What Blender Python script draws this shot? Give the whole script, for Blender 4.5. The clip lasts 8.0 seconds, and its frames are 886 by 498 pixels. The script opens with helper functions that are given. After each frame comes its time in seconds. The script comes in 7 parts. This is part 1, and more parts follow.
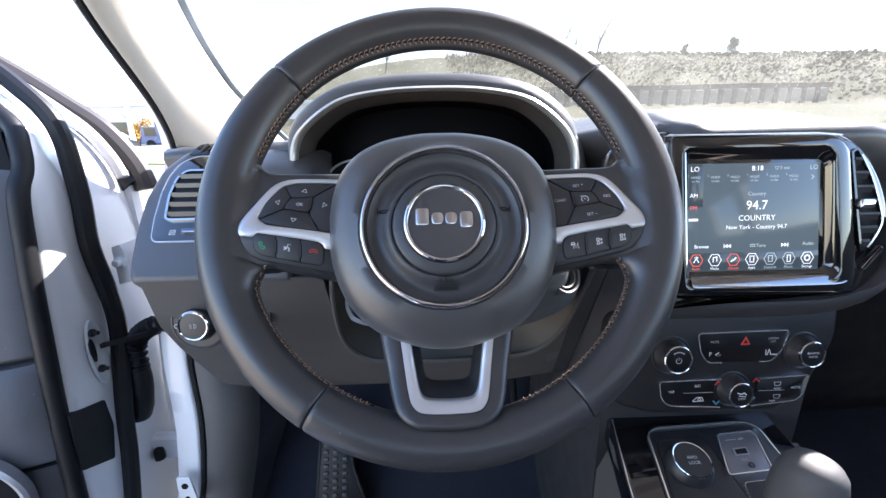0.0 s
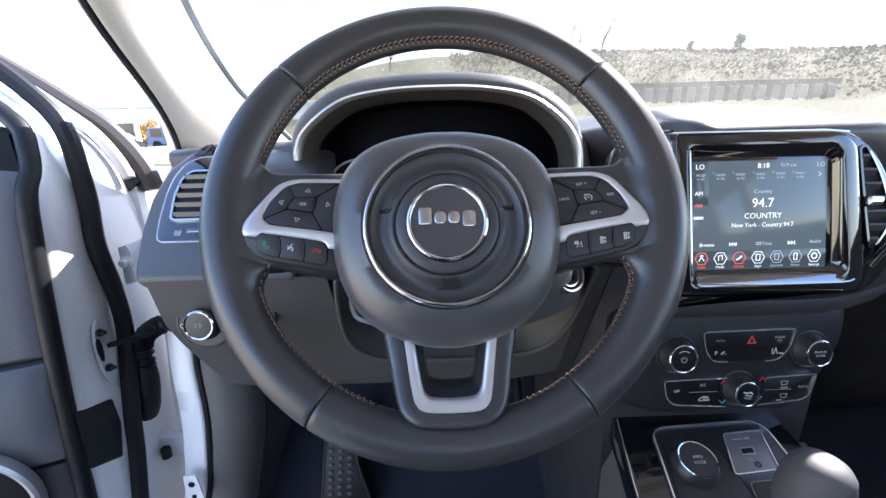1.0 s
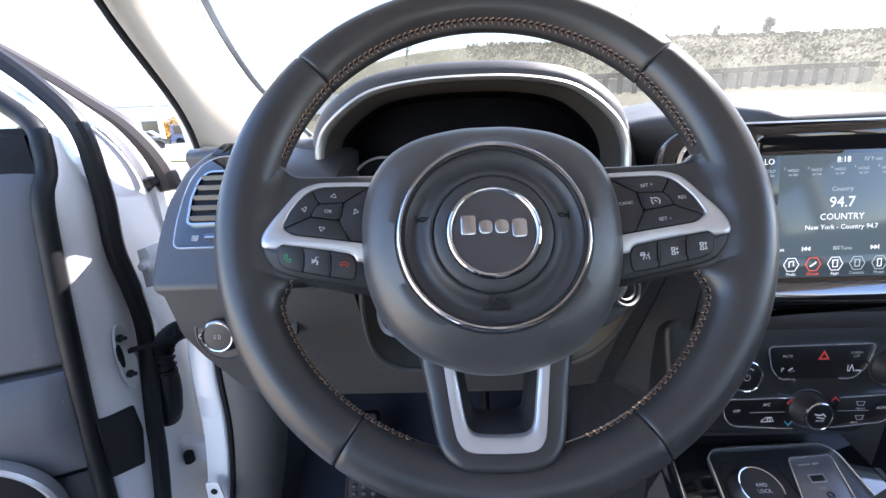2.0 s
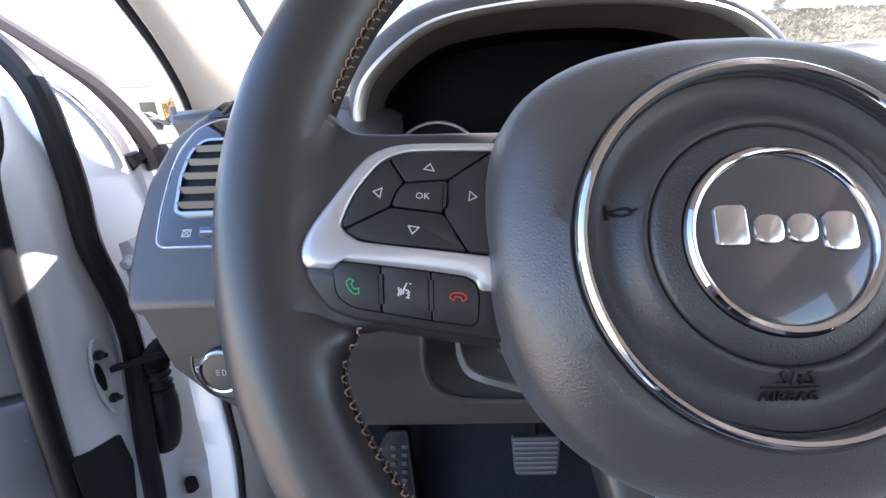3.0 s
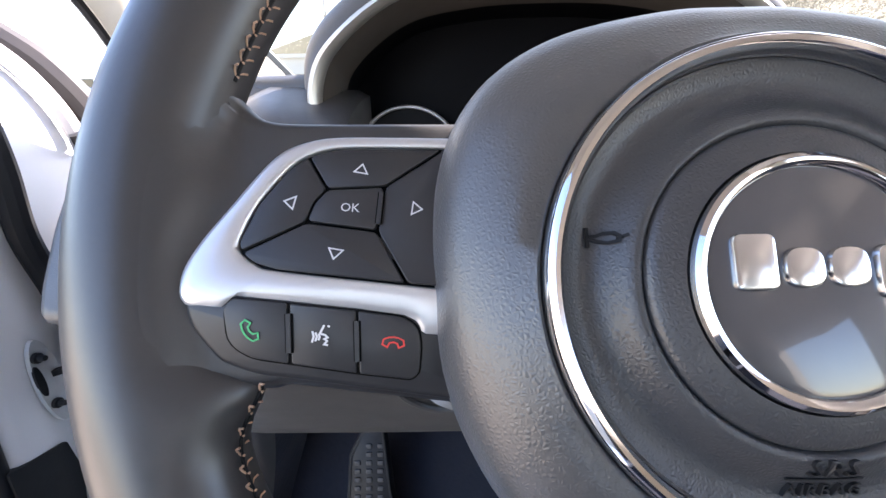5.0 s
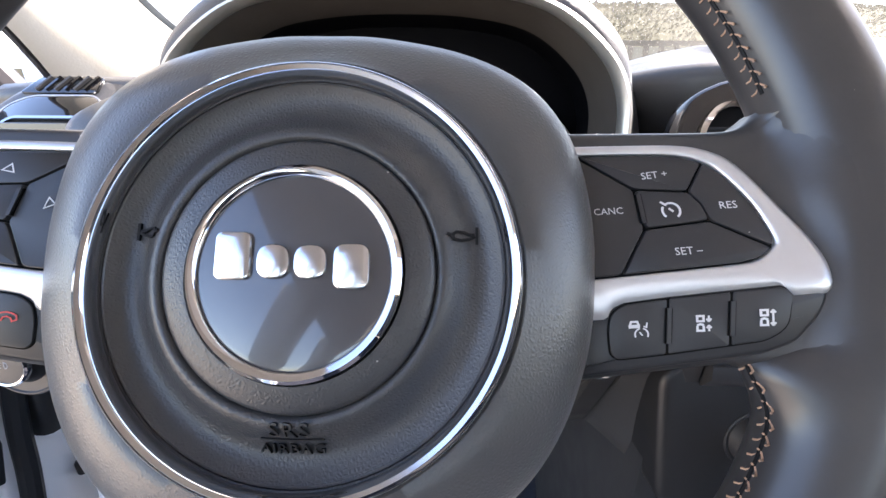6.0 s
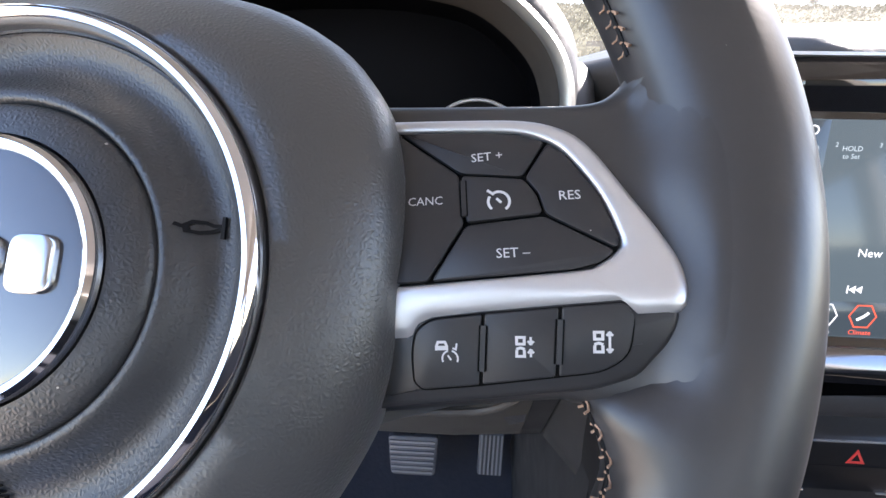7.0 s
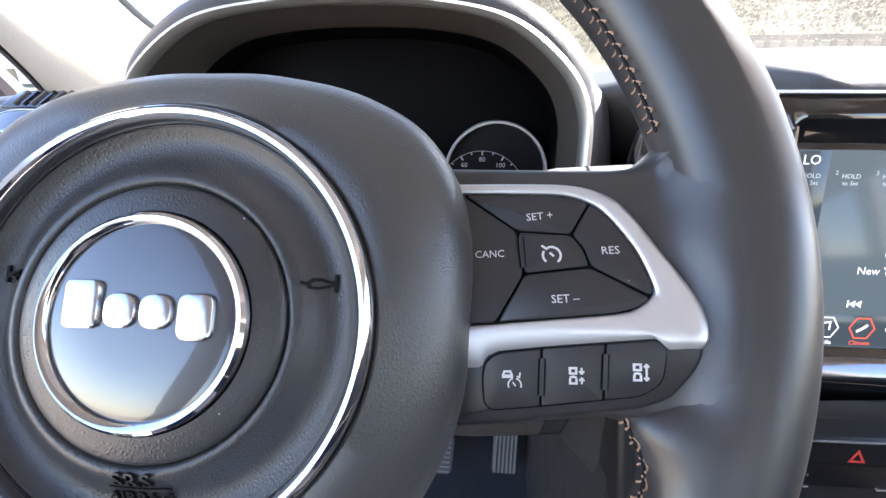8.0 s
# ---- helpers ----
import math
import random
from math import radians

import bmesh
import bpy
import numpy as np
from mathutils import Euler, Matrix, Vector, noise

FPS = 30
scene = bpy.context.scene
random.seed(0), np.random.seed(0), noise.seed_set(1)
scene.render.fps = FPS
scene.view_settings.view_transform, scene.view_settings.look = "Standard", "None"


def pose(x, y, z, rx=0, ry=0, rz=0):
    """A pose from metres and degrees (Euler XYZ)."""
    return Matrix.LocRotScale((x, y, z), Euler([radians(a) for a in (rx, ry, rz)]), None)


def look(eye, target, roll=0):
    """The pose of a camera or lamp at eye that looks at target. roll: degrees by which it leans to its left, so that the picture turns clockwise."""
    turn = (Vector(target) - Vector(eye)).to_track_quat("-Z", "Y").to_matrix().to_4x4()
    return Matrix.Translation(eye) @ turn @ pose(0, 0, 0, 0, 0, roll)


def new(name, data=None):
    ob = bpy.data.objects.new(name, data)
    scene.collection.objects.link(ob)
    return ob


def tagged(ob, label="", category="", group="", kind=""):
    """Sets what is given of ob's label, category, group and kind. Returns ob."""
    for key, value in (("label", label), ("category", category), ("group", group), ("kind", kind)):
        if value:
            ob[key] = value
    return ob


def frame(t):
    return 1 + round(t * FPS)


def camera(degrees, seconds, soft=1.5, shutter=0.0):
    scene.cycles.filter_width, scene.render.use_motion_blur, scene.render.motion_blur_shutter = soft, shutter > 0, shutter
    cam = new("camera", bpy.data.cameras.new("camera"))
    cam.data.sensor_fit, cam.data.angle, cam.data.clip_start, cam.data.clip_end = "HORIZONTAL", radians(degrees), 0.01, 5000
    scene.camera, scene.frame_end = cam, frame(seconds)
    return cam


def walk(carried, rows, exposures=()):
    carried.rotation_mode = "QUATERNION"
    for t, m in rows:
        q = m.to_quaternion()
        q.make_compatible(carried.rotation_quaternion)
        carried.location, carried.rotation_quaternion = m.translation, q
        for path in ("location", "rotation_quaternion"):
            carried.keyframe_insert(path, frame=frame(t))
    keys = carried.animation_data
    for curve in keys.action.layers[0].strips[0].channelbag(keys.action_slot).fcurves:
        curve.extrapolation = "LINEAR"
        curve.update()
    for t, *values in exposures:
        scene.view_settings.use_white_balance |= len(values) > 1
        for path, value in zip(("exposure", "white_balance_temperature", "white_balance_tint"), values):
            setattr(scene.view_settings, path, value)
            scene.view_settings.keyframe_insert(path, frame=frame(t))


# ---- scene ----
cam = camera(94.5, 8.0)
PATH = [
    (0, (-0.007, 0.0035, 1.2105), (0.044, 1.922, 0.6475), -1.02),
    (0.5, (-0.007, 0.0035, 1.2100), (0.0395, 1.922, 0.6455), -1.15),
    (1, (-0.006, 0.0035, 1.2105), (0.0235, 1.9215, 0.6440), -1.40),
    (1.2, (-0.006, 0.0045, 1.2120), (0.015, 1.9195, 0.6380), -1.50),
    (2.3, (-0.0440, 0.0765, 1.2125), (-0.1120, 1.9750, 0.6050), -2.46),
    (2.5, (-0.0630, 0.1035, 1.2095), (-0.1195, 2.0020, 0.5840), -2.35),
    (3, (-0.0962, 0.1695, 1.1890), (-0.1605, 2.0510, 0.5150), -2.40),
    (3.5, (-0.1160, 0.2035, 1.1782), (-0.1750, 2.0705, 0.4635), -2.25),
    (4, (-0.1200, 0.2256, 1.1775), (-0.1455, 2.0785, 0.4255), -2.12),
    (4.2, (-0.1200, 0.2289, 1.1743), (-0.1343, 2.0820, 0.4215), -1.87),
    (5.3, (-0.0490, 0.1895, 1.1915), (-0.0480, 2.0450, 0.4480), -0.60),
    (5.5, (-0.0227, 0.1807, 1.1902), (-0.0125, 2.0350, 0.4404), -0.05),
    (6, (0.0435, 0.1912, 1.1930), (0.0045, 2.0450, 0.4445), 0.30),
    (6.5, (0.0895, 0.2077, 1.1910), (0.0200, 2.0585, 0.4365), 0.78),
    (7, (0.1042, 0.2178, 1.1832), (0.0040, 2.0690, 0.4335), 0.78),
    (7.5, (0.1050, 0.2209, 1.1790), (-0.0100, 2.0710, 0.4275), 0.45),
    (8, (0.0870, 0.2012, 1.2050), (-0.0310, 2.0475, 0.4455), 0.01),
]
EXPOSURES = [(0, 2.48, 6050, 18), (1.2, 2.48, 6050, 18), (2.5, 2.46, 6250, 19), (3.5, 2.7, 6400, 20), (5.5, 2.92, 6650, 21), (7, 2.86, 6500, 20), (8, 2.92, 6400, 20)]
walk(cam, [(t, look(eye, target, roll)) for t, eye, target, roll in PATH], EXPOSURES)

# ---- light ----
world = bpy.data.worlds.new("world")
scene.world = world
world.use_nodes = True
wn = world.node_tree.nodes
sky = wn.new("ShaderNodeTexSky")
sky.sky_type = "NISHITA"
sky.sun_disc = False
SUN_ELEV, SUN_AZ = 41.0, 49.6      # azimuth from straight ahead, towards the passenger side
sky.sun_elevation, sky.sun_rotation = radians(SUN_ELEV), radians(SUN_AZ)
sky.dust_density, sky.air_density = 0.5, 1.1
wn["Background"].inputs["Strength"].default_value = 0.15
world.node_tree.links.new(sky.outputs[0], wn["Background"].inputs[0])
sun = new("sun", bpy.data.lights.new("sun", "SUN"))
sun.data.energy, sun.data.angle, sun.data.color = 4.6, radians(0.6), (1.0, 0.95, 0.87)
to_sun = Vector((math.sin(radians(SUN_AZ)) * math.cos(radians(SUN_ELEV)), math.cos(radians(SUN_AZ)) * math.cos(radians(SUN_ELEV)), math.sin(radians(SUN_ELEV))))
sun.matrix_world = look(to_sun * 50, (0, 0, 0))


# ---- materials ----
def material(name, colour, rough=0.5, metal=0.0, grain=0.0, size=0.001, vary=0.15, cells=False, coat=0.0, spec=0.5, stain=0.04, sheen=0.0, dust=0.0):
    """A surface with grain (bump at the given size in metres), small variation of colour and broad variation of gloss."""
    m = bpy.data.materials.new(name)
    m.use_nodes = True
    nt = m.node_tree
    b = nt.nodes["Principled BSDF"]
    b.inputs["Base Color"].default_value = (*colour, 1)
    b.inputs["Roughness"].default_value, b.inputs["Metallic"].default_value = rough, metal
    b.inputs["Coat Weight"].default_value, b.inputs["Specular IOR Level"].default_value = coat, spec
    b.inputs["Coat Roughness"].default_value = 0.04
    b.inputs["Sheen Weight"].default_value = sheen
    tc = nt.nodes.new("ShaderNodeTexCoord")
    fine = nt.nodes.new("ShaderNodeTexNoise")
    fine.inputs["Scale"].default_value, fine.inputs["Detail"].default_value = 0.35 / size, 3
    broad = nt.nodes.new("ShaderNodeTexNoise")
    broad.inputs["Scale"].default_value, broad.inputs["Detail"].default_value = 1 / stain, 4
    for n in (fine, broad):
        nt.links.new(tc.outputs["Object"], n.inputs["Vector"])
    if vary:
        mix = nt.nodes.new("ShaderNodeMixRGB")
        mix.inputs[1].default_value = (*[c * (1 - vary) for c in colour], 1)
        mix.inputs[2].default_value = (*[min(1, c * (1 + vary)) for c in colour], 1)
        add = nt.nodes.new("ShaderNodeMath")
        add.operation = "MULTIPLY_ADD"
        add.inputs[1].default_value = 0.4
        nt.links.new(fine.outputs[0], add.inputs[0])
        half = nt.nodes.new("ShaderNodeMath")
        half.operation = "MULTIPLY"
        half.inputs[1].default_value = 0.6
        nt.links.new(broad.outputs[0], half.inputs[0])
        nt.links.new(half.outputs[0], add.inputs[2])
        nt.links.new(add.outputs[0], mix.inputs[0])
        nt.links.new(mix.outputs[0], b.inputs["Base Color"])
        r = nt.nodes.new("ShaderNodeMapRange")
        r.inputs["From Min"].default_value, r.inputs["From Max"].default_value = 0.3, 0.7
        r.inputs["To Min"].default_value, r.inputs["To Max"].default_value = max(0, rough * 0.88), min(1, rough * 1.12)
        nt.links.new(broad.outputs[0], r.inputs["Value"])
        nt.links.new(r.outputs[0], b.inputs["Roughness"])
    if dust:
        # sparse pale specks of dust, one in a few cells
        cell = nt.nodes.new("ShaderNodeTexVoronoi")
        cell.inputs["Scale"].default_value = 1 / dust
        nt.links.new(tc.outputs["Object"], cell.inputs["Vector"])
        parts = nt.nodes.new("ShaderNodeSeparateColor")
        nt.links.new(cell.outputs["Color"], parts.inputs[0])
        near = nt.nodes.new("ShaderNodeMath")
        near.operation = "LESS_THAN"
        nt.links.new(cell.outputs["Distance"], near.inputs[0])
        wide = nt.nodes.new("ShaderNodeMapRange")
        wide.inputs["From Min"].default_value, wide.inputs["From Max"].default_value = 0.55, 1.0
        wide.inputs["To Min"].default_value, wide.inputs["To Max"].default_value = 0.0, 0.045
        nt.links.new(parts.outputs[0], wide.inputs["Value"])
        nt.links.new(wide.outputs[0], near.inputs[1])
        speck = nt.nodes.new("ShaderNodeMixRGB")
        speck.inputs[2].default_value = (0.42, 0.41, 0.38, 1)
        nt.links.new(near.outputs[0], speck.inputs[0])
        nt.links.new(mix.outputs[0], speck.inputs[1])
        nt.links.new(speck.outputs[0], b.inputs["Base Color"])
    if grain:
        bump = nt.nodes.new("ShaderNodeBump")
        bump.inputs["Strength"].default_value, bump.inputs["Distance"].default_value = grain, size * 0.4
        if cells:
            cell = nt.nodes.new("ShaderNodeTexVoronoi")
            cell.feature = "DISTANCE_TO_EDGE"
            cell.inputs["Scale"].default_value = 1 / size
            warp = nt.nodes.new("ShaderNodeMixRGB")
            warp.blend_type, warp.inputs[0].default_value = "ADD", size * 1.2
            nt.links.new(tc.outputs["Object"], warp.inputs[1])
            nt.links.new(fine.outputs["Color"], warp.inputs[2])
            nt.links.new(warp.outputs[0], cell.inputs["Vector"])
            cut = nt.nodes.new("ShaderNodeMapRange")
            cut.inputs["From Max"].default_value = 0.6
            cut.interpolation_type = "SMOOTHSTEP"
            nt.links.new(cell.outputs["Distance"], cut.inputs["Value"])
            nt.links.new(cut.outputs[0], bump.inputs["Height"])
        else:
            nt.links.new(fine.outputs[0], bump.inputs["Height"])
        nt.links.new(bump.outputs[0], b.inputs["Normal"])
    return m


def glowing(name, colour, strength, rough=0.15, base=(0.01, 0.01, 0.012)):
    m = material(name, base, rough, vary=0, spec=0.4)
    b = m.node_tree.nodes["Principled BSDF"]
    b.inputs["Emission Color"].default_value, b.inputs["Emission Strength"].default_value = (*colour, 1), strength
    return m


LEATHER = material("smooth_leather", (0.037, 0.036, 0.037), 0.36, grain=0.10, size=0.0006, stain=0.03, spec=0.6, dust=0.009)
HUBSKIN = material("grained_vinyl", (0.046, 0.045, 0.046), 0.35, spec=0.75, grain=0.18, size=0.0013, cells=True, sheen=0.2)
PADSKIN = material("fine_vinyl", (0.040, 0.040, 0.042), 0.38, grain=0.24, size=0.0012, cells=True, dust=0.008)
KEY = material("key_plastic", (0.025, 0.025, 0.027), 0.42, grain=0.06, size=0.0005, dust=0.007)
GAP = material("gap_black", (0.003, 0.003, 0.003), 0.7, spec=0.1)
SATIN = material("satin_silver", (0.65, 0.65, 0.665), 0.36, metal=0.7, vary=0.04)
LINE = material("bright_trim", (0.84, 0.84, 0.85), 0.16, metal=0.85, vary=0.03)
DARKCHROME = material("dark_chrome", (0.42, 0.43, 0.45), 0.12, metal=1.0, vary=0.05)
CHROME = material("chrome", (0.62, 0.62, 0.635), 0.06, metal=1.0, vary=0.02)
PIANO = material("gloss_black", (0.006, 0.006, 0.007), 0.05, coat=1.0, vary=0.1)
DASH = material("soft_dash_vinyl", (0.060, 0.061, 0.064), 0.40, grain=0.25, size=0.0013, cells=True, dust=0.008)
LOWER = material("hard_grey_plastic", (0.062, 0.058, 0.054), 0.52, grain=0.3, size=0.0012)
# the plastic of LOWER with the door's light put into a paler colour
KICK = material("kick_panel_lit_plastic", (0.115, 0.108, 0.10), 0.55, grain=0.3, size=0.0012, dust=0.012)
KEYMAT = material("matt_key_black", (0.007, 0.007, 0.008), 0.34, spec=0.35, grain=0.05, size=0.0006)
SLAT = material("vent_slat_black", (0.016, 0.016, 0.018), 0.30, coat=0.3)
DARK = material("dark_plastic", (0.03, 0.03, 0.032), 0.5, grain=0.2, size=0.001)
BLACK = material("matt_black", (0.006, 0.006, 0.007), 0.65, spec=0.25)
RUBBER = material("rubber", (0.009, 0.009, 0.010), 0.5, spec=0.3, grain=0.15, size=0.002)
PAINT = material("white_paint", (0.82, 0.82, 0.82), 0.22, coat=0.6, vary=0.03, stain=0.15)
DOORTRIM = material("door_trim_plastic", (0.095, 0.095, 0.103), 0.55, grain=0.35, size=0.0012, dust=0.012)
PILLAR = material("pillar_trim", (0.53, 0.495, 0.43), 0.75, grain=0.3, size=0.0012, vary=0.06)
HEADLINER = material("headliner_cloth", (0.52, 0.50, 0.47), 0.9, grain=0.4, size=0.002, vary=0.08)
CARPET = material("carpet", (0.012, 0.014, 0.024), 0.95, grain=0.8, size=0.003, vary=0.4, sheen=0.12)
STEEL = material("pedal_metal", (0.35, 0.35, 0.36), 0.4, metal=0.6)
PEDAL = material("pedal_rubber", (0.10, 0.10, 0.11), 0.5)
THREAD = material("tan_thread", (0.43, 0.27, 0.18), 0.7, vary=0.35, size=0.0004)
PRINT = material("white_print", (0.62, 0.62, 0.63), 0.6, vary=0)
DIMPRINT = material("grey_print", (0.35, 0.35, 0.36), 0.6, vary=0)
GREEN = material("green_print", (0.05, 0.42, 0.16), 0.6, vary=0)
RED = material("red_print", (0.62, 0.05, 0.04), 0.6, vary=0)
BLUE = material("blue_print", (0.08, 0.30, 0.42), 0.6, vary=0)
LCD = glowing("lcd_screen", (0.10, 0.14, 0.16), 0.21, rough=0.12)
LCDDARK = glowing("lcd_dark", (0.035, 0.05, 0.06), 0.3, rough=0.12)
GLOW = glowing("lcd_white", (0.8, 0.85, 0.88), 0.32)
GLOWDIM = glowing("lcd_grey", (0.30, 0.36, 0.38), 0.36)
GLOWRED = glowing("lcd_red", (0.75, 0.10, 0.05), 0.33)


# ---- builders ----
def thing(name, m, label, category, kind="", group=""):
    ob = new(name)
    ob.matrix_world = m
    ob.empty_display_size = 0.05
    return tagged(ob, label, category, group, kind)


def solid(name, verts, faces, mat, parent=None, label="", smooth=True, sharp=35):
    me = bpy.data.meshes.new(name)
    me.from_pydata([tuple(v) for v in verts], [], [tuple(f) for f in faces])
    bm = bmesh.new()
    bm.from_mesh(me)
    bmesh.ops.recalc_face_normals(bm, faces=bm.faces)
    for e in bm.edges:
        if len(e.link_faces) == 2 and e.calc_face_angle(0) > radians(sharp):
            e.smooth = False
    for f in bm.faces:
        f.smooth = smooth
    bm.to_mesh(me)
    bm.free()
    me.materials.append(mat)
    ob = new(name, me)
    if parent is not None:
        ob.parent = parent
    if label:
        tagged(ob, label)
    return ob


def loft(loops, closed=True, caps=True, ring=False):
    """Faces between loops of equal length. closed: each loop is closed; ring: the last loop joins the first."""
    n, verts, faces = len(loops[0]), [p for l in loops for p in l], []
    m = len(loops)
    for i in range(m if ring else m - 1):
        a, b = i * n, ((i + 1) % m) * n
        for j in range(n if closed else n - 1):
            k = (j + 1) % n
            faces.append((a + j, a + k, b + k, b + j))
    if caps and closed and not ring:
        faces.append(tuple(range(n))[::-1])
        faces.append(tuple(range((m - 1) * n, m * n)))
    return verts, faces


def inset(outline, d):
    """The outline (2D, any turn) moved inwards by d."""
    n = len(outline)
    area = sum(outline[i][0] * outline[(i + 1) % n][1] - outline[(i + 1) % n][0] * outline[i][1] for i in range(n))
    s = 1 if area > 0 else -1
    out = []
    for i in range(n):
        p, q, r = Vector(outline[i - 1]), Vector(outline[i]), Vector(outline[(i + 1) % n])
        a, b = (q - p).normalized(), (r - q).normalized()
        na, nb = Vector((-a.y, a.x)), Vector((-b.y, b.x))
        bis = na + nb
        if bis.length < 1e-6:
            bis = na
        bis.normalize()
        k = max(0.35, bis.dot(na))
        out.append(tuple(q + bis * (s * d / k)))
    return out


def rounded(outline, radius, steps=4):
    """The outline with its corners rounded; radius is one number or one a corner."""
    n, out = len(outline), []
    for i in range(n):
        r = radius[i] if isinstance(radius, (list, tuple)) else radius
        p, q, s = Vector(outline[i - 1]), Vector(outline[i]), Vector(outline[(i + 1) % n])
        d = min(r, (p - q).length * 0.45, (s - q).length * 0.45)
        a, b = q + (p - q).normalized() * d, q + (s - q).normalized() * d
        for k in range(steps + 1):
            t = k / steps
            out.append(tuple((1 - t) ** 2 * a + 2 * t * (1 - t) * q + t * t * b))
    return out


def flat(u, v):
    return 0.0


def plate(outline, top, thick, bevel, height=flat):
    """A plate on an outline: its face at top over the height function, edges rounded by bevel."""
    i1, i2 = inset(outline, bevel * 0.3), inset(outline, bevel)
    loops = []
    for o, z in ((outline, top - thick), (outline, top - bevel), (i1, top - bevel * 0.3), (i2, top)):
        loops.append([(x, y, height(x, y) + z) for x, y in o])
    return loft(loops)


def box(x0, x1, y0, y1, z0, z1, bevel=0.003):
    o = rounded([(x0, y0), (x1, y0), (x1, y1), (x0, y1)], bevel, 2)
    i = inset(o, bevel * 0.6)
    loops = [[(x, y, z0) for x, y in i], [(x, y, z0 + bevel * 0.6) for x, y in o], [(x, y, z1 - bevel * 0.6) for x, y in o], [(x, y, z1) for x, y in i]]
    return loft(loops)


def ribbon(pts, w, z0, z1, closed=False, height=flat):
    """A raised line of width w along 2D points, from z0 up to z1."""
    n = len(pts)
    left, right = [], []
    for i in range(n):
        p = Vector(pts[i - 1] if (i or closed) else pts[0])
        r = Vector(pts[(i + 1) % n] if (i < n - 1 or closed) else pts[-1])
        q = Vector(pts[i])
        a = (q - p).normalized() if (q - p).length > 1e-9 else (r - q).normalized()
        b = (r - q).normalized() if (r - q).length > 1e-9 else a
        m = a + b
        m = m.normalized() if m.length > 1e-6 else a
        nrm = Vector((-m.y, m.x))
        k = max(0.5, nrm.dot(Vector((-a.y, a.x))))
        left.append(q + nrm * (w / 2 / k))
        right.append(q - nrm * (w / 2 / k))
    loops = []
    for i in range(n):
        l, r = left[i], right[i]
        hl, hr = height(l.x, l.y), height(r.x, r.y)
        loops.append([(l.x, l.y, hl + z0), (l.x, l.y, hl + z1), (r.x, r.y, hr + z1), (r.x, r.y, hr + z0)])
    return loft(loops, closed=True, caps=not closed, ring=closed)


def merged(*pieces):
    verts, faces = [], []
    for v, f in pieces:
        k = len(verts)
        verts += list(v)
        faces += [tuple(i + k for i in q) for q in f]
    return verts, faces


def moved(piece, dx=0, dy=0, dz=0):
    return [(x + dx, y + dy, z + dz) for x, y, z in piece[0]], piece[1]


def circle(cx, cy, r, n=48, a0=0.0, a1=360.0):
    full = abs(a1 - a0) >= 360
    return [(cx + r * math.cos(radians(a0 + (a1 - a0) * i / (n if full else n - 1))), cy + r * math.sin(radians(a0 + (a1 - a0) * i / (n if full else n - 1)))) for i in range(n)]


def turned(profile, n=48, cx=0.0, cy=0.0):
    """A body of revolution about local z from (radius, height) pairs, closed at both ends."""
    loops = [[(cx + r * math.cos(2 * math.pi * i / n), cy + r * math.sin(2 * math.pi * i / n), z) for i in range(n)] for r, z in profile]
    return loft(loops)


def ring_body(profile, n=72, cx=0.0, cy=0.0):
    """A ring about local z from a closed (radius, height) section."""
    loops = [[(cx + r * math.cos(2 * math.pi * i / n), cy + r * math.sin(2 * math.pi * i / n), z) for r, z in profile] for i in range(n)]
    return loft(loops, ring=True)


def tube(path, r, n=10, radii=None):
    """A round bar along 3D points."""
    loops, up = [], None
    for i, p in enumerate(path):
        p = Vector(p)
        d = (Vector(path[min(i + 1, len(path) - 1)]) - Vector(path[max(i - 1, 0)])).normalized()
        if up is None:
            up = d.orthogonal().normalized()
        up = (up - d * up.dot(d)).normalized()
        side = d.cross(up)
        rr = radii[i] if radii else r
        loops.append([tuple(p + (up * math.cos(2 * math.pi * k / n) + side * math.sin(2 * math.pi * k / n)) * rr) for k in range(n)])
    return loft(loops)


def smooth_path(pts, steps=6):
    """Catmull-Rom through the points."""
    out = []
    P = [Vector(p) for p in pts]
    for i in range(len(P) - 1):
        a, b, c, d = P[max(i - 1, 0)], P[i], P[i + 1], P[min(i + 2, len(P) - 1)]
        for k in range(steps):
            t = k / steps
            out.append(tuple(0.5 * ((2 * b) + (c - a) * t + (2 * a - 5 * b + 4 * c - d) * t * t + (3 * b - a - 3 * c + d) * t ** 3)))
    out.append(tuple(P[-1]))
    return out


def lettering(string, size, x=0.0, y=0.0, z=0.0, deep=0.0, height=flat, spacing=1.0, centre=True, turn=0.0, wide=1.0):
    """The mesh of a word in the built-in font, centred at x, y."""
    cu = bpy.data.curves.new("word", "FONT")
    cu.body, cu.size, cu.space_character, cu.resolution_u = string, size, spacing, 2
    cu.align_x, cu.align_y = ("CENTER" if centre else "LEFT"), "CENTER"
    cu.extrude = deep
    ob = bpy.data.objects.new("word", cu)
    scene.collection.objects.link(ob)
    bpy.context.view_layer.update()
    me = bpy.data.meshes.new_from_object(ob.evaluated_get(bpy.context.evaluated_depsgraph_get()))
    c, s = math.cos(radians(turn)), math.sin(radians(turn))
    verts = []
    for v in me.vertices:
        a, b = v.co.x * wide, v.co.y
        px, py = x + a * c - b * s, y + a * s + b * c
        verts.append((px, py, height(px, py) + z + v.co.z))
    faces = [tuple(p.vertices) for p in me.polygons]
    bpy.data.objects.remove(ob)
    bpy.data.curves.remove(cu)
    bpy.data.meshes.remove(me)
    return verts, faces


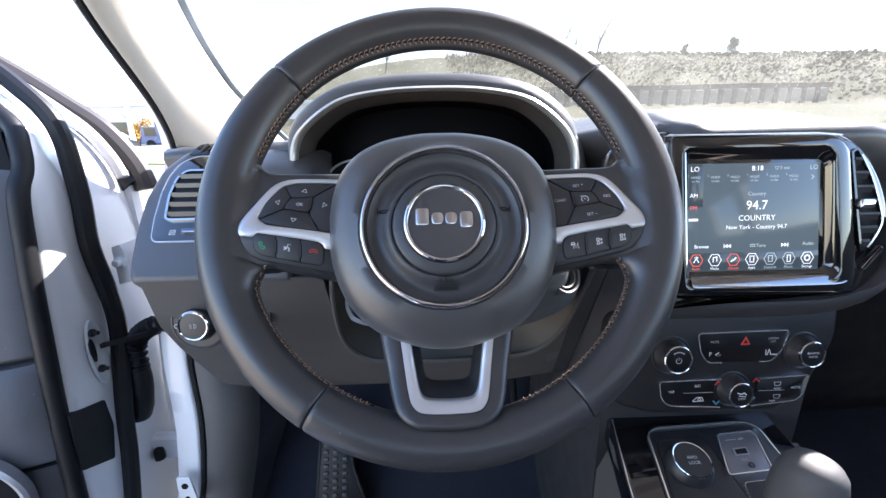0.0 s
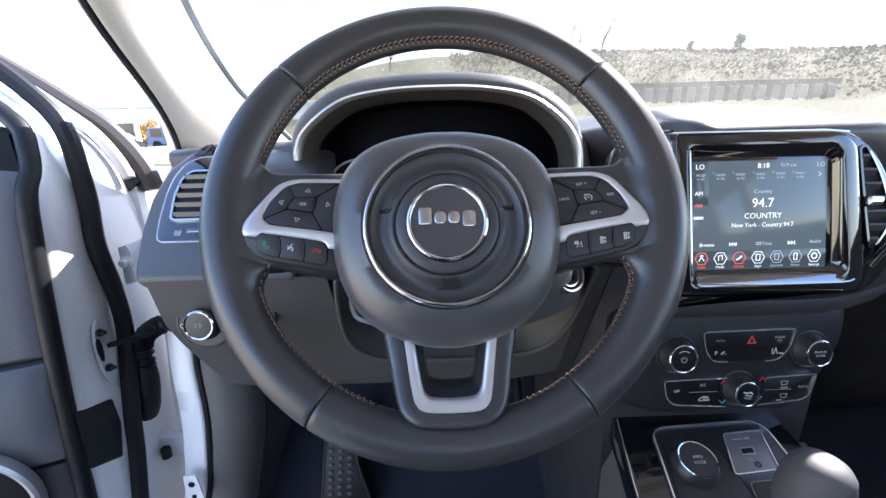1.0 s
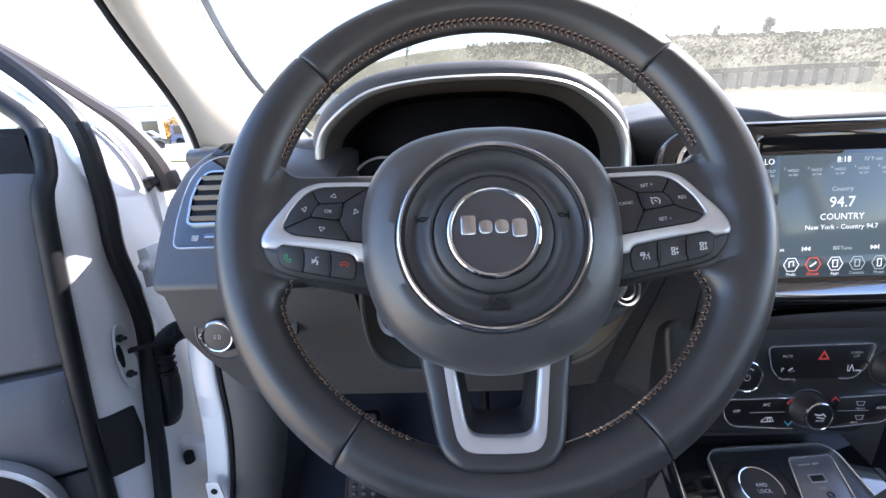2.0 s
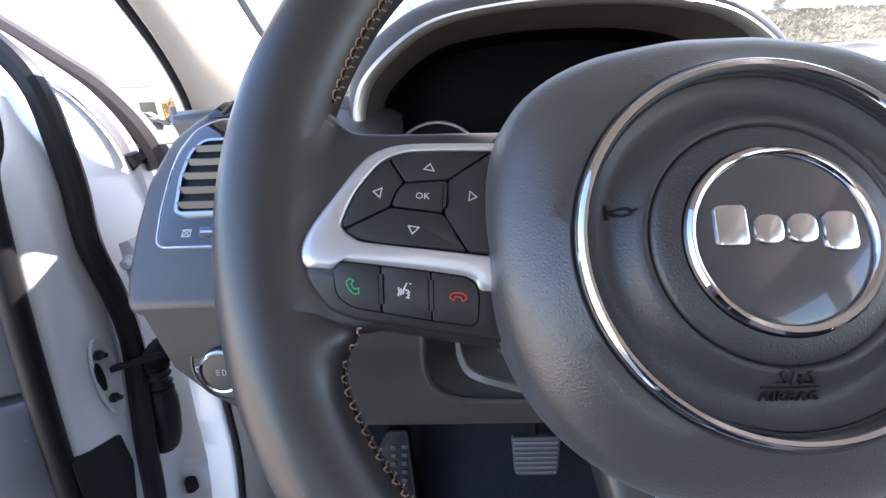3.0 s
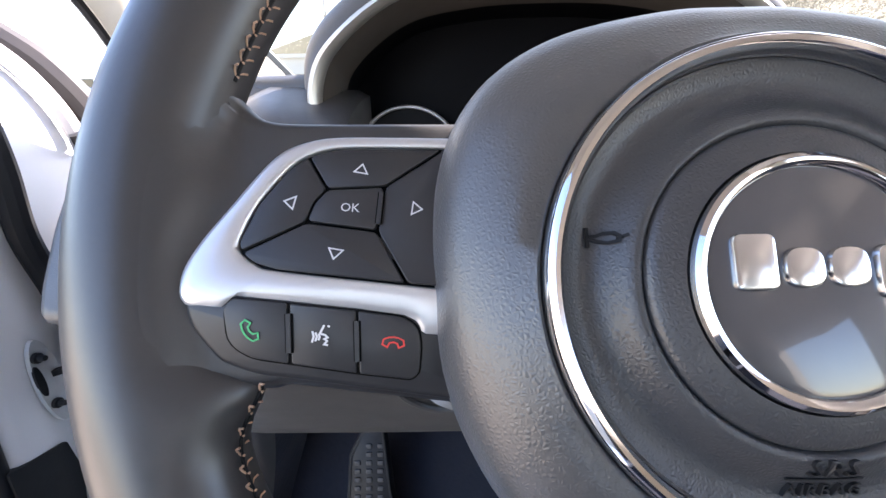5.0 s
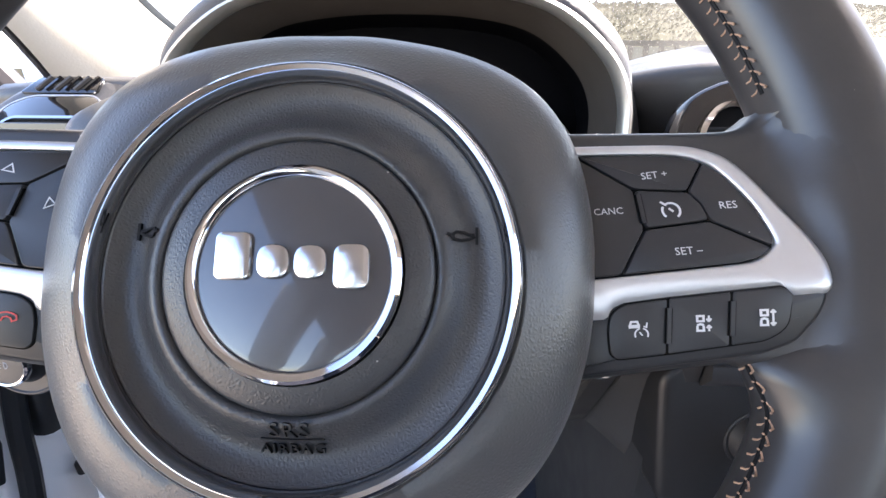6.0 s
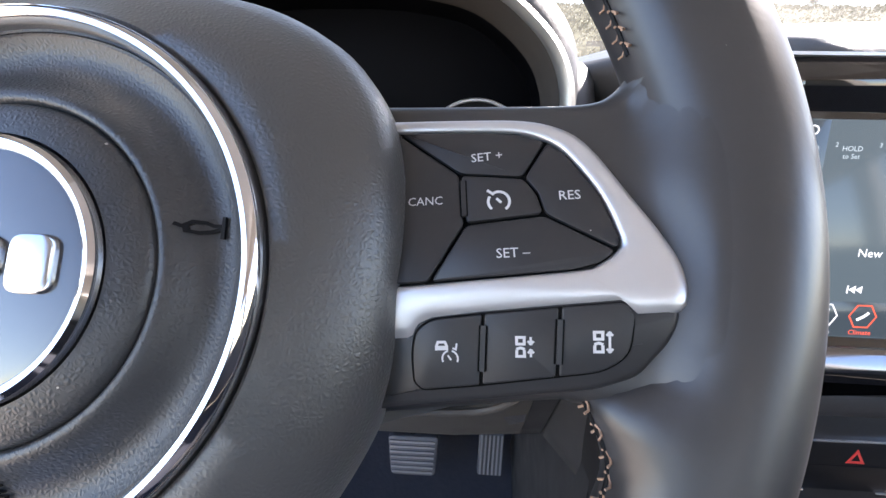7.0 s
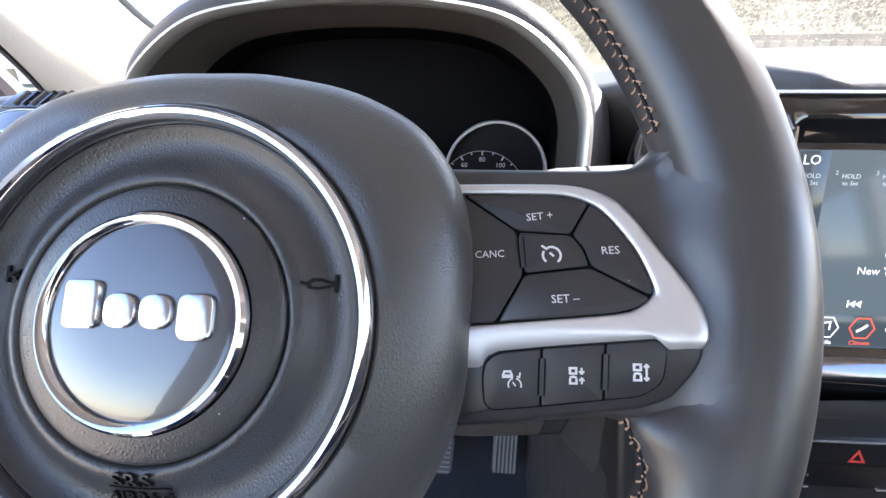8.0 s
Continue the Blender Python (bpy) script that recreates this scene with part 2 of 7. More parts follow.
# ---- steering wheel ----
MM = 0.001
WHEEL = pose(0.002, 0.3193, 1.1529, 90 - 29.3)
wheel = thing("steering_wheel", WHEEL, "black leather steering wheel with tan stitching and silver spokes", "steering wheel")
RIM_A, RIM_V = 0.0171, -0.0026


def rim_line(a):
    """Radius and height of the rim's middle line at an angle in degrees: the sides stand a little nearer to the driver."""
    side = math.cos(radians(a)) ** 2
    return 0.1708 - 0.0020 * side, -0.0077 * (1 - side)


def rim_section(a):
    """Half width and half depth of the rim at an angle in degrees: fuller at the thumb rests."""
    bulge = max(math.exp(-((abs((a + 180) % 360 - 180) - 27) / 13) ** 2), math.exp(-((180 - abs((a + 180) % 360 - 180) - 27) / 13) ** 2)) if math.sin(radians(a)) > 0 else 0
    waist = max(math.exp(-((abs((a + 180) % 360 - 180)) / 22) ** 2), math.exp(-((180 - abs((a + 180) % 360 - 180)) / 22) ** 2))
    low = math.exp(-((((a + 90) + 180) % 360 - 180) / 30) ** 2)
    return RIM_A + 0.0012 * bulge + 0.0022 * waist + 0.0006 * low, RIM_A - 0.0002 + 0.001 * waist


def rim_point(a, phi, grow=0.0):
    ra, rb = rim_section(a)
    c, s = math.cos(phi), math.sin(phi)
    inner = max(0.0, -c)
    waist = rim_section(a)[0] - RIM_A
    mid, up = rim_line(a)
    b = (a + 180) % 360 - 180
    b = b if abs(b) <= 90 else math.copysign(180 - abs(b), b)
    web = 0.012 * inner ** 3 * (math.exp(-((b + 17) / 3.8) ** 2) if b < -17 else max(0.0, 1 - (b + 17) / 3.5))
    r = mid + (min(ra, RIM_A + 0.0006) + grow) * c - waist * 0.8 * inner - web
    return (r * math.cos(radians(a)) - 0.0008, r * math.sin(radians(a)) + RIM_V, (rb + grow) * s + up)


SEAMS = (41.5, 137.5, 237.0, 303.0)
for i, (name, a0, a1) in enumerate((("top_grip", SEAMS[0], SEAMS[1]), ("side_grip", SEAMS[1], SEAMS[2]), ("bottom_grip", SEAMS[2], SEAMS[3]), ("side_grip", SEAMS[3], SEAMS[0] + 360))):
    loops = []
    steps = int((a1 - a0) / 1.5)
    angles = [a0 + 0.05, a0 + 0.25, a0 + 0.6] + [a0 + (a1 - a0) * k / steps for k in range(1, steps)] + [a1 - 0.6, a1 - 0.25, a1 - 0.05]
    for k, a in enumerate(angles):
        g = {0: -0.0014, 1: -0.0005, len(angles) - 1: -0.0014, len(angles) - 2: -0.0005}.get(k, 0)
        loops.append([rim_point(a, 2 * math.pi * j / 28, g) for j in range(28)])
    solid(name, *loft(loops), LEATHER, wheel, sharp=60)

# cross stitching along the inner edge of the rim
stitch_mesh = None
ST_A = [a for a in np.arange(-180, 180, 1.8) if not (-15.2 < a < 17 or a > 163 or a < -164.8 or -110 < a < -70)]


def seam_phi(a):
    """Where the seam lies round the rim's section: towards the driver at the top, at the inner edge below."""
    return math.pi - 0.14 - 0.24 * max(0.0, math.sin(radians(a)))


for a in ST_A:
    phi = seam_phi(a)
    p, q = Vector(rim_point(a, phi, 0.0003)), Vector(rim_point(a + 0.5, phi, 0.0003))
    c0 = Vector(rim_point(a, phi + 0.3, 0.0003))
    x = (q - p).normalized()
    y = (p - c0)
    y = (y - x * y.dot(x)).normalized()
    z = x.cross(y)
    if stitch_mesh is None:
        legs = []
        for sgn in (-1, 1):
            legs.append(tube([(-0.0016, sgn * 0.0027, -0.0010), (-0.0012, sgn * 0.0021, 0.0002), (-0.0001, sgn * 0.0010, 0.0006), (0.0010, sgn * 0.0002, 0.0002), (0.0013, 0.0, -0.0006)], 0.00033, 6))
        ob = solid("stitch", *merged(*legs), THREAD, wheel)
        stitch_mesh = ob.data
    else:
        ob = new("stitch", stitch_mesh)
        ob.parent = wheel
    m = Matrix((x, y, z)).transposed().to_4x4()
    m.translation = p
    ob.matrix_local = m
# the seam line that the stitches pull together
for a0, a1 in ((17, 163), (-164, -110), (-70, -16)):
    solid("seam_fold", *tube([rim_point(a, seam_phi(a), 0.0001) for a in np.linspace(a0, a1, 60)], 0.0006, 6), BLACK, wheel)


def pod_height(u, v):
    """Height of the button faces over the plane of the rim, by millimetres off the hub."""
    u, v = abs(u) / MM, v / MM
    up = 0.6 + 0.126 * (u - 92) - 0.186 * (v - 2.5)
    low = 7.2 + 0.15 * (u - 113) + 0.15 * (v + 18)
    return min(up, low) * MM


def mm(pts, side):
    return [(side * x * MM, y * MM) for x, y in pts]


def resample(loop, n):
    pts = [Vector(p) for p in loop]
    acc = [0.0]
    for i in range(1, len(pts)):
        acc.append(acc[-1] + (pts[i] - pts[i - 1]).length)
    out, j = [], 0
    for k in range(n):
        s = acc[-1] * k / (n - 1)
        while j < len(pts) - 2 and acc[j + 1] < s:
            j += 1
        t = (s - acc[j]) / max(1e-9, acc[j + 1] - acc[j])
        out.append(tuple(pts[j].lerp(pts[j + 1], t)))
    return out


SILVER_OUT = [(74, 26.0), (100, 25.6), (117, 24.8), (126.5, 22.0), (133.2, 16.6), (142.0, 2.6), (149.0, -9.0), (151.4, -16.6), (150.2, -23.2), (146, -24.2), (140.8, -24.7)]
SILVER_IN = [(74, 22.4), (100, 22.0), (115, 21.2), (122.6, 18.6), (127.6, 14.4), (134.6, 3.8), (138.4, -7.2), (137.6, -10.2), (133.6, -13.4), (127.6, -15.2), (92, -19.6), (74, -21.6)]
SILVER_LOW = [(140.8, -24.7), (139.8, -22.6), (138.0, -21.6), (124.6, -23.3), (107.2, -25.6), (95.0, -27.6), (91.5, -29.5), (90.4, -32.9), (74, -34.6)]
UPPER = {
    "key": [[(122.6, 18.6), (115, 21.2), (100, 22.0), (84.5, 22.2), (84.5, 21.0), (100.6, 9.3), (116.6, 8.2)],
            [(122.6, 18.6), (127.6, 14.4), (134.6, 3.8), (138.4, -7.2), (137.6, -10.2), (121.5, -1.6), (119.8, 4.0), (116.6, 8.2)],
            [(137.6, -10.2), (133.6, -13.4), (127.6, -15.2), (94, -19.2), (102.4, -4.2), (121.5, -1.6)],
            [(116.6, 8.2), (100.6, 9.3), (102.4, -4.2), (121.5, -1.6), (119.8, 4.0)],
            [(84.5, 21.0), (100.6, 9.3), (102.4, -4.2), (94, -19.2), (74, -21.2), (74, 22.0), (84.5, 22.0)]]}
LOWKEYS = [[(140.5, -24.8), (138.4, -21.7), (124.8, -23.4), (124.7, -39.4), (134.4, -37.6), (139.6, -33.6)],
           [(124.4, -23.5), (107.5, -25.7), (107.6, -42.6), (124.3, -39.5)],
           [(107.2, -25.8), (95.0, -27.7), (91.2, -30.5), (90.4, -35.5), (91.2, -43.2), (93.4, -44.9), (107.2, -42.7)]]
KEY_R = ([0.001, 0.002, 0.0006, 0.0006, 0.003, 0.003], [0.0006] * 4, [0.0006, 0.0025, 0.0025, 0.0025, 0.0022, 0.0022, 0.0006])
LOWBODY = [(150.2, -23.2), (149.6, -27), (147.8, -31.0), (142.2, -38.3), (134, -41.8), (82.8, -51.0), (70, -53), (70, -30), (90, -26), (120, -21), (140, -18)]
SPOKE = [(68, 33.5), (100, 32.2), (126, 31.2), (135.5, 31.6), (140.0, 33.6), (143.4, 37.0), (148.0, 41.0), (155, 43.5), (161, 38), (164, 20), (165, -10), (163, -32), (158.5, -41), (152, -45.8), (145, -47.4), (138, -47.0), (130.5, -46.6), (124, -46.2), (83, -54), (66, -56)]


TRIM_EDGE = [Vector(p) for p in SILVER_OUT[:-2] + LOWBODY[1:6]]


def leather_height(u, v, gain=1.0):
    """The leather of a spoke runs smoothly up into the rim; the fill grows away from the silver trim."""
    r = math.hypot(u + 0.0008, v - RIM_V)
    angle = math.degrees(math.atan2(v - RIM_V, u + 0.0008))
    ra, rb = rim_section(angle)
    mid, lift = rim_line(angle)
    half = min(ra, RIM_A + 0.0006) + ((ra - RIM_A) * 0.8 if r < mid else 0.0)
    q = 1 - ((r - mid) / half) ** 2
    rim = (rb * math.sqrt(q) if q > 0 else q * 0.02) - 0.0003 + lift
    x, y = abs(u) / MM, v / MM
    up = 0.6 + 0.126 * (x - 92) - 0.186 * (y - 2.5)
    low = 7.2 + 0.15 * (x - 113) + 0.15 * (y + 18)
    k = max(0.0, 3 - abs(up - low)) / 3
    pad = (min(up, low) - k * k * 0.75 - 1.8 - 0.55 * max(0.0, -43 - y)) * MM
    p, away = Vector((x, y)), 99.0
    for a, b in zip(TRIM_EDGE, TRIM_EDGE[1:]):
        t = min(1.0, max(0.0, (p - a).dot(b - a) / (b - a).length_squared))
        away = min(away, (p - a - (b - a) * t).length)
    d = max(0.0, mid - 0.42 * half - r)
    line = rb * 0.9075 - 0.41 * d - 12 * d * d + lift
    fade = min(1.0, max(0.0, (38 - y) / 36)) * min(1.0, max(0.0, (y + 52) / 26))
    gain *= fade * fade * (3 - 2 * fade)
    if r < mid - 0.42 * half:
        rim += gain * min(1.0, away / 7) * max(0.0, line - rim)
    width = 0.0015 + gain * 0.0045
    k = max(0.0, width - abs(pad - rim)) / width
    sink = min(1.0, max(0.0, (y - 35.5) / 7, (-42 - y) / 7)) * min(1.0, max(0.0, (r - mid + half * 1.05) / (half * 0.3)))
    return max(pad, rim) + k * k * width / 4 - 0.0045 * sink * sink * (3 - 2 * sink)


def tri_mark(cx, cy, r, direction):
    return [(cx + r * k * math.cos(radians(direction + 120 * i)), cy + r * k * math.sin(radians(direction + 120 * i))) for i, k in ((0, 0.8), (1, 1.05), (2, 1.05))]


for side in (-1, 1):
    # leather-wrapped arm behind the buttons
    edge = smooth_path([(*p, 0) for p in mm(SPOKE + SPOKE[:1], side)], 6)
    edge = resample([(p[0], p[1]) for p in edge], 151)[:-1]
    loops = [[(x, y, leather_height(x, y, 0.0) - 0.004 - 0.016 * min(1.0, max(0.0, (0.1525 - math.hypot(x, y - RIM_V)) / 0.005, (y + 0.035) / 0.02))) for x, y in edge]]
    for d in (0.0, 0.0004, 0.0012, 0.0022, 0.0035):
        drop = 0.0035 - math.sqrt(max(0.0, 0.0035 ** 2 - (0.0035 - d) ** 2))
        o = inset(edge, d) if d else edge
        loops.append([(x, y, leather_height(x, y, d / 0.0035 * 0.4) - drop) for x, y in o])
    cx, cy = side * 0.128, -0.004
    for k in (0.97, 0.94, 0.9, 0.86, 0.82, 0.78, 0.73, 0.67, 0.6, 0.52, 0.42, 0.3, 0.18, 0.06):
        loops.append([(cx + (x - cx) * k, cy + (y - cy) * k, leather_height(cx + (x - cx) * k, cy + (y - cy) * k, min(1.0, 0.4 + (1 - k) * 5))) for x, y in o])
    for _ in range(5):
        zs = [[p[2] for p in l] for l in loops]
        for j in range(6, len(loops) - 1):
            for i in range(150):
                z = (zs[j - 1][i] + zs[j + 1][i] + zs[j][i - 1] + zs[j][(i + 1) % 150]) / 4
                loops[j][i] = (loops[j][i][0], loops[j][i][1], zs[j][i] * 0.5 + z * 0.5)
    spoke = solid("spoke_arm", *loft(loops), LEATHER, wheel, sharp=55)
    # satin trim round the upper keys
    a = resample(smooth_path([(*p, 0) for p in SILVER_OUT], 5), 60)
    outer = resample([(p[0], p[1]) for p in a] + [(x, y) for x, y in SILVER_LOW[1:]], 110)
    inner = resample([(p[0], p[1]) for p in smooth_path([(*p, 0) for p in SILVER_IN], 5)], 110)
    loops = []
    for (xo, yo), (xi, yi) in zip(outer, inner):
        sec = []
        for t, z in ((0.0, -2.4), (0.0, -0.7), (0.06, 0.1), (0.25, 0.6), (0.6, 0.7), (0.88, 0.5), (0.97, 0.1), (1.0, -0.6), (1.0, -2.4)):
            x, y = (xo + (xi - xo) * t), (yo + (yi - yo) * t)
            sec.append((side * x * MM, y * MM, pod_height(x * MM, y * MM) + z * MM))
        loops.append(sec)
    solid("silver_trim", *loft(loops, closed=True), SATIN, spoke, "satin silver trim", sharp=70)
    # dark floor under the keys
    solid("key_well", *plate(mm(SILVER_IN, side), -0.0008, 0.002, 0.0002, pod_height), GAP, spoke)
    solid("switch_body", *plate(rounded(mm(LOWBODY, side), 0.002, 3), -0.0002, 0.012, 0.0018, pod_height), KEY, spoke, sharp=50)
    solid("key_well", *plate(rounded(inset(mm([(141.2, -24.8), (138.8, -21.0), (107, -25.0), (94.5, -26.9), (90.4, -30), (89.5, -35.6), (90.4, -43.6), (93.2, -45.8), (107.5, -43.5), (134.8, -38.3), (140.6, -33.8)], side), 0.0006), 0.003, 3), 0.00005, 0.002, 0.0001, pod_height), GAP, spoke)
    for k, o in enumerate(UPPER["key"]):
        solid("key", *plate(rounded(inset(mm(o, side), 0.0004), 0.0012, 3), 0.0003 if k != 3 else 0.0008, 0.002, 0.0004, pod_height), KEY, spoke, sharp=30)
    for k, o in enumerate(LOWKEYS):
        solid("key", *plate(rounded(inset(mm(o, side), 0.00022), KEY_R[k], 4), 0.0005, 0.002, 0.0003, pod_height), KEY, spoke, sharp=30)
    # slim finger ribs between keys
    for x, y0, y1, dx in ((101.4, 7.4, -2.2, 0.7), (124.5, -26.3, -36.4, 0.0), (107.4, -28.6, -39.3, 0.0)):
        for w, z, mt in ((1.9, 0.9, GAP), (1.15, 1.3, KEY)):
            solid("rib", *ribbon(mm([(x, y0), (x + dx, y1)], side), w * MM, -0.0005, z * MM, height=pod_height), mt, spoke)

L, R = [o for o in wheel.children if o.name.startswith("spoke_arm")]


def icon(parent, mat, *pieces, label=""):
    return solid("symbol", *merged(*pieces), mat, parent, label, smooth=False)


ZK = 0.0003
# left pad: arrows, OK, phone and voice symbols
for cx, cy, d in ((-107.4, 14.6, 80), (-126.2, 4.2, 170), (-113.3, -10.4, -100), (-91.6, 2.6, -8)):
    icon(L, PRINT, ribbon([(x * MM, y * MM) for x, y in tri_mark(cx, cy, 2.1, d)], 0.0004, ZK, ZK + 0.0001, True, pod_height))
icon(L, PRINT, lettering("OK", 0.0036, -0.1099, 0.0025, 0.00092, height=pod_height, turn=-3))


def strokes(pts_list, w, z, cx, cy, turn=0.0, scale=1.0):
    c, s = math.cos(radians(turn)), math.sin(radians(turn))
    out = []
    for pts in pts_list:
        q = [((cx + (x * c - y * s) * scale) * MM, (cy + (x * s + y * c) * scale) * MM) for x, y in pts]
        out.append(ribbon(q, w * MM, z, z + 0.0001, height=pod_height))
    return merged(*out)


HANDSET = [[(-2.6, 1.2), (-2.9, -0.2), (-1.5, -0.9), (-1.1, 0.2), (0, 0.55), (1.1, 0.2), (1.5, -0.9), (2.9, -0.2), (2.6, 1.2), (1.2, 1.75), (0, 1.9), (-1.2, 1.75), (-2.6, 1.2)]]
icon(L, GREEN, strokes(HANDSET, 0.42, 0.00082, -133.6, -30.2, -58 + 180, 1.0))
icon(L, RED, strokes(HANDSET, 0.42, 0.00082, -98.0, -35.0, -6, 1.0))
icon(L, PRINT, strokes([[(0.6, 2.6), (-0.4, 0.4), (1.0, 0.0), (1.6, -0.6), (0.8, -1.0), (1.5, -1.5), (0.8, -2.4), (1.8, -2.6)], [(-0.7, 0.3), (-0.4, -0.5), (-0.7, -1.4)], [(-1.5, 0.6), (-1.1, -0.5), (-1.5, -1.7)], [(-2.3, 0.9), (-1.9, -0.5), (-2.3, -2.0)], [(1.5, 2.5), (2.0, 2.2)]], 0.5, 0.00082, -116.4, -32.0, -4))
# right pad: cruise control
for word, x, y, size, turn in (("SET +", 107.4, 14.2, 3.4, 6), ("RES", 127.4, 3.4, 3.4, 3), ("SET \u2013", 113.9, -11.3, 3.4, 4), ("CANC", 92.0, 1.8, 3.2, 3)):
    icon(R, PRINT, lettering(word, size * MM, x * MM, y * MM, ZK + 0.0001, height=pod_height, turn=turn))
dial = [[(2.6 * math.cos(radians(a)), 2.6 * math.sin(radians(a)) - 0.3) for a in np.linspace(-50, 120, 10)], [(2.6 * math.cos(radians(a)), 2.6 * math.sin(radians(a)) - 0.3) for a in np.linspace(150, 230, 6)], [(-0.6, 0.5), (0.6, -0.6)], [(-2.9, 2.7), (-1.2, 1.5)]]
icon(R, PRINT, strokes(dial, 0.65, 0.00092, 110.5, 2.0))
gauge = [[(0.9 + 2.2 * math.cos(radians(a)), 2.2 * math.sin(radians(a)) - 1.9) for a in np.linspace(-25, 75, 7)], [(0.9 + 2.2 * math.cos(radians(a)), 2.2 * math.sin(radians(a)) - 1.9) for a in np.linspace(105, 205, 7)], [(0.3, -1.0), (1.2, -2.3)], [(2.9, 2.3), (2.6, 0.6), (1.7, 1.0)]]
rear_view = [[(-2.9, 0.4), (-2.9, 1.5), (-2.4, 2.7), (-0.4, 2.7), (0.1, 1.5), (0.1, 0.4)], [(-2.8, 1.3), (0.0, 1.3)], [(-2.8, 0.8), (-0.2, 0.8)]]
icon(R, PRINT, strokes(gauge, 0.42, 0.00082, 99.0, -35.2, 4, 0.85), strokes(rear_view, 0.62, 0.00082, 99.0, -35.2, 4, 0.85))
for cx, cy, arrows in ((116.8, -32.9, ((2.6, 0.5), (-2.8, -0.7))), (133.6, -30.8, ((-0.2, 2.6), (-0.2, -2.8)))):
    cars = [[(-1.9, 2.7), (-1.9, 0.5)], [(0.1, 2.7), (0.1, 0.5)], [(-2.3, 2.5), (0.5, 2.5)], [(-2.2, 0.7), (0.4, 0.7)],
            [(-1.9, -0.9), (-1.9, -2.7)], [(0.1, -0.9), (0.1, -2.7)], [(-2.0, -0.7), (-0.9, -0.3), (0.2, -0.7)], [(-2.3, -2.6), (0.5, -2.6)]]
    shafts, heads = [], []
    for y0, y1 in arrows:
        d = 1.0 if y1 > y0 else -1.0
        shafts.append([(1.8, y0), (1.8, y1 - d * 0.6)])
        heads.append([(1.8, y1 - d * 1.1), (1.8, y1)])
        shafts.append([(1.0, y1 - d * 1.0), (1.8, y1 - d * 0.2), (2.6, y1 - d * 1.0)])
    icon(R, PRINT, strokes(cars, 0.62, 0.00082, cx, cy, 3, 0.85), strokes(shafts, 0.5, 0.00082, cx, cy, 3, 0.85), strokes(heads, 0.8, 0.00082, cx, cy, 3, 0.85))

# hub: padded cover with a raised ring and a dished centre
HUB_C = -0.0205
HUB_R = [(0, 86), (15, 88.5), (30, 92.5), (42, 93), (55, 89), (70, 83.5), (90, 80.5)]
HUB_RL = [(0, 86), (20, 86.6), (40, 88.6), (55, 88.2), (70, 86.6), (90, 86)]


def hub_radius(a):
    a = (a + 180) % 360 - 180
    t = abs(a) if abs(a) <= 90 else 180 - abs(a)
    tab = HUB_R if a >= 0 else HUB_RL
    return float(np.interp(t, [p[0] for p in tab], [p[1] for p in tab])) * MM


hub = thing("airbag_cover", Matrix(), "", "")
hub.parent = wheel
hub.matrix_local = Matrix.Translation((0, HUB_C, 0))
for key in list(hub.keys()):
    del hub[key]
NH = 120
hub_r = [hub_radius(360 * i / NH) for i in range(NH)]
for _ in range(3):
    hub_r = [(hub_r[i - 1] + 2 * hub_r[i] + hub_r[(i + 1) % NH]) / 4 for i in range(NH)]
loops = []
for f, n in ((0.95, -36), (1.0, -28), (1.023, -16), (1.024, -7), (1.016, -1), (0.998, 3.6), (0.965, 8.2), (0.915, 11.9), (0.85, 15.4), (0.785, 17.8)):
    loops.append([(hub_r[i] * f * math.cos(2 * math.pi * i / NH), hub_r[i] * f * math.sin(2 * math.pi * i / NH), n * MM) for i in range(NH)])
for r, n in ((62.4, 19.9), (61.5, 19.1), (61.1, 9.0)):
    loops.append([(r * MM * math.cos(2 * math.pi * i / NH), r * MM * math.sin(2 * math.pi * i / NH), n * MM) for i in range(NH)])
solid("cover_shell", *loft(loops), HUBSKIN, hub, sharp=60)
DISH = ((57.2, 9), (56.6, 17.8), (55.8, 18.0), (53.6, 16.3), (50.8, 15.2), (47.6, 15.5), (44.6, 17.3), (42.4, 19.4), (40.4, 20.8), (39.1, 21.0), (38.3, 20.5), (37.8, 19.2), (37.2, 20.9), (36.2, 21.6), (34.5, 22.2), (31.5, 23.1), (29.6, 23.4), (29.0, 18))


def dish_height(x, y):
    return float(np.interp(math.hypot(x, y) / MM, [r for r, z in DISH[::-1]], [z for r, z in DISH[::-1]])) * MM


solid("cover_dish", *turned([(r * MM, z * MM) for r, z in DISH], 120), PADSKIN, hub, sharp=50)
solid("chrome_ring", *ring_body([(r * MM, z * MM) for r, z in ((61.1, 10), (61.2, 19.9), (60.9, 21.7), (60.2, 23.0), (59.0, 23.7), (57.8, 23.3), (57.0, 22.0), (56.8, 20.6), (56.7, 10))], 144), CHROME, hub, "polished chrome ring")
solid("badge_ring", *ring_body([(r * MM, z * MM) for r, z in ((29.2, 18), (29.2, 23.7), (28.8, 25.1), (27.8, 25.9), (26.7, 25.7), (25.9, 24.9), (25.7, 24.1), (25.7, 18))], 120), CHROME, hub, "polished chrome ring")
BADGEBAR = material("brushed_chrome", (0.66, 0.66, 0.67), 0.2, metal=1.0, vary=0.04)
BADGE = material("badge_black", (0.05, 0.05, 0.056), 0.22, coat=1.0, vary=0.08)
badge = solid("badge_disc", *turned([(r * MM, z * MM) for r, z in ((25.8, 18), (25.8, 24.1), (24, 24.4), (12, 24.7), (1, 24.8))], 96), BADGE, hub, "glossy black badge disc")
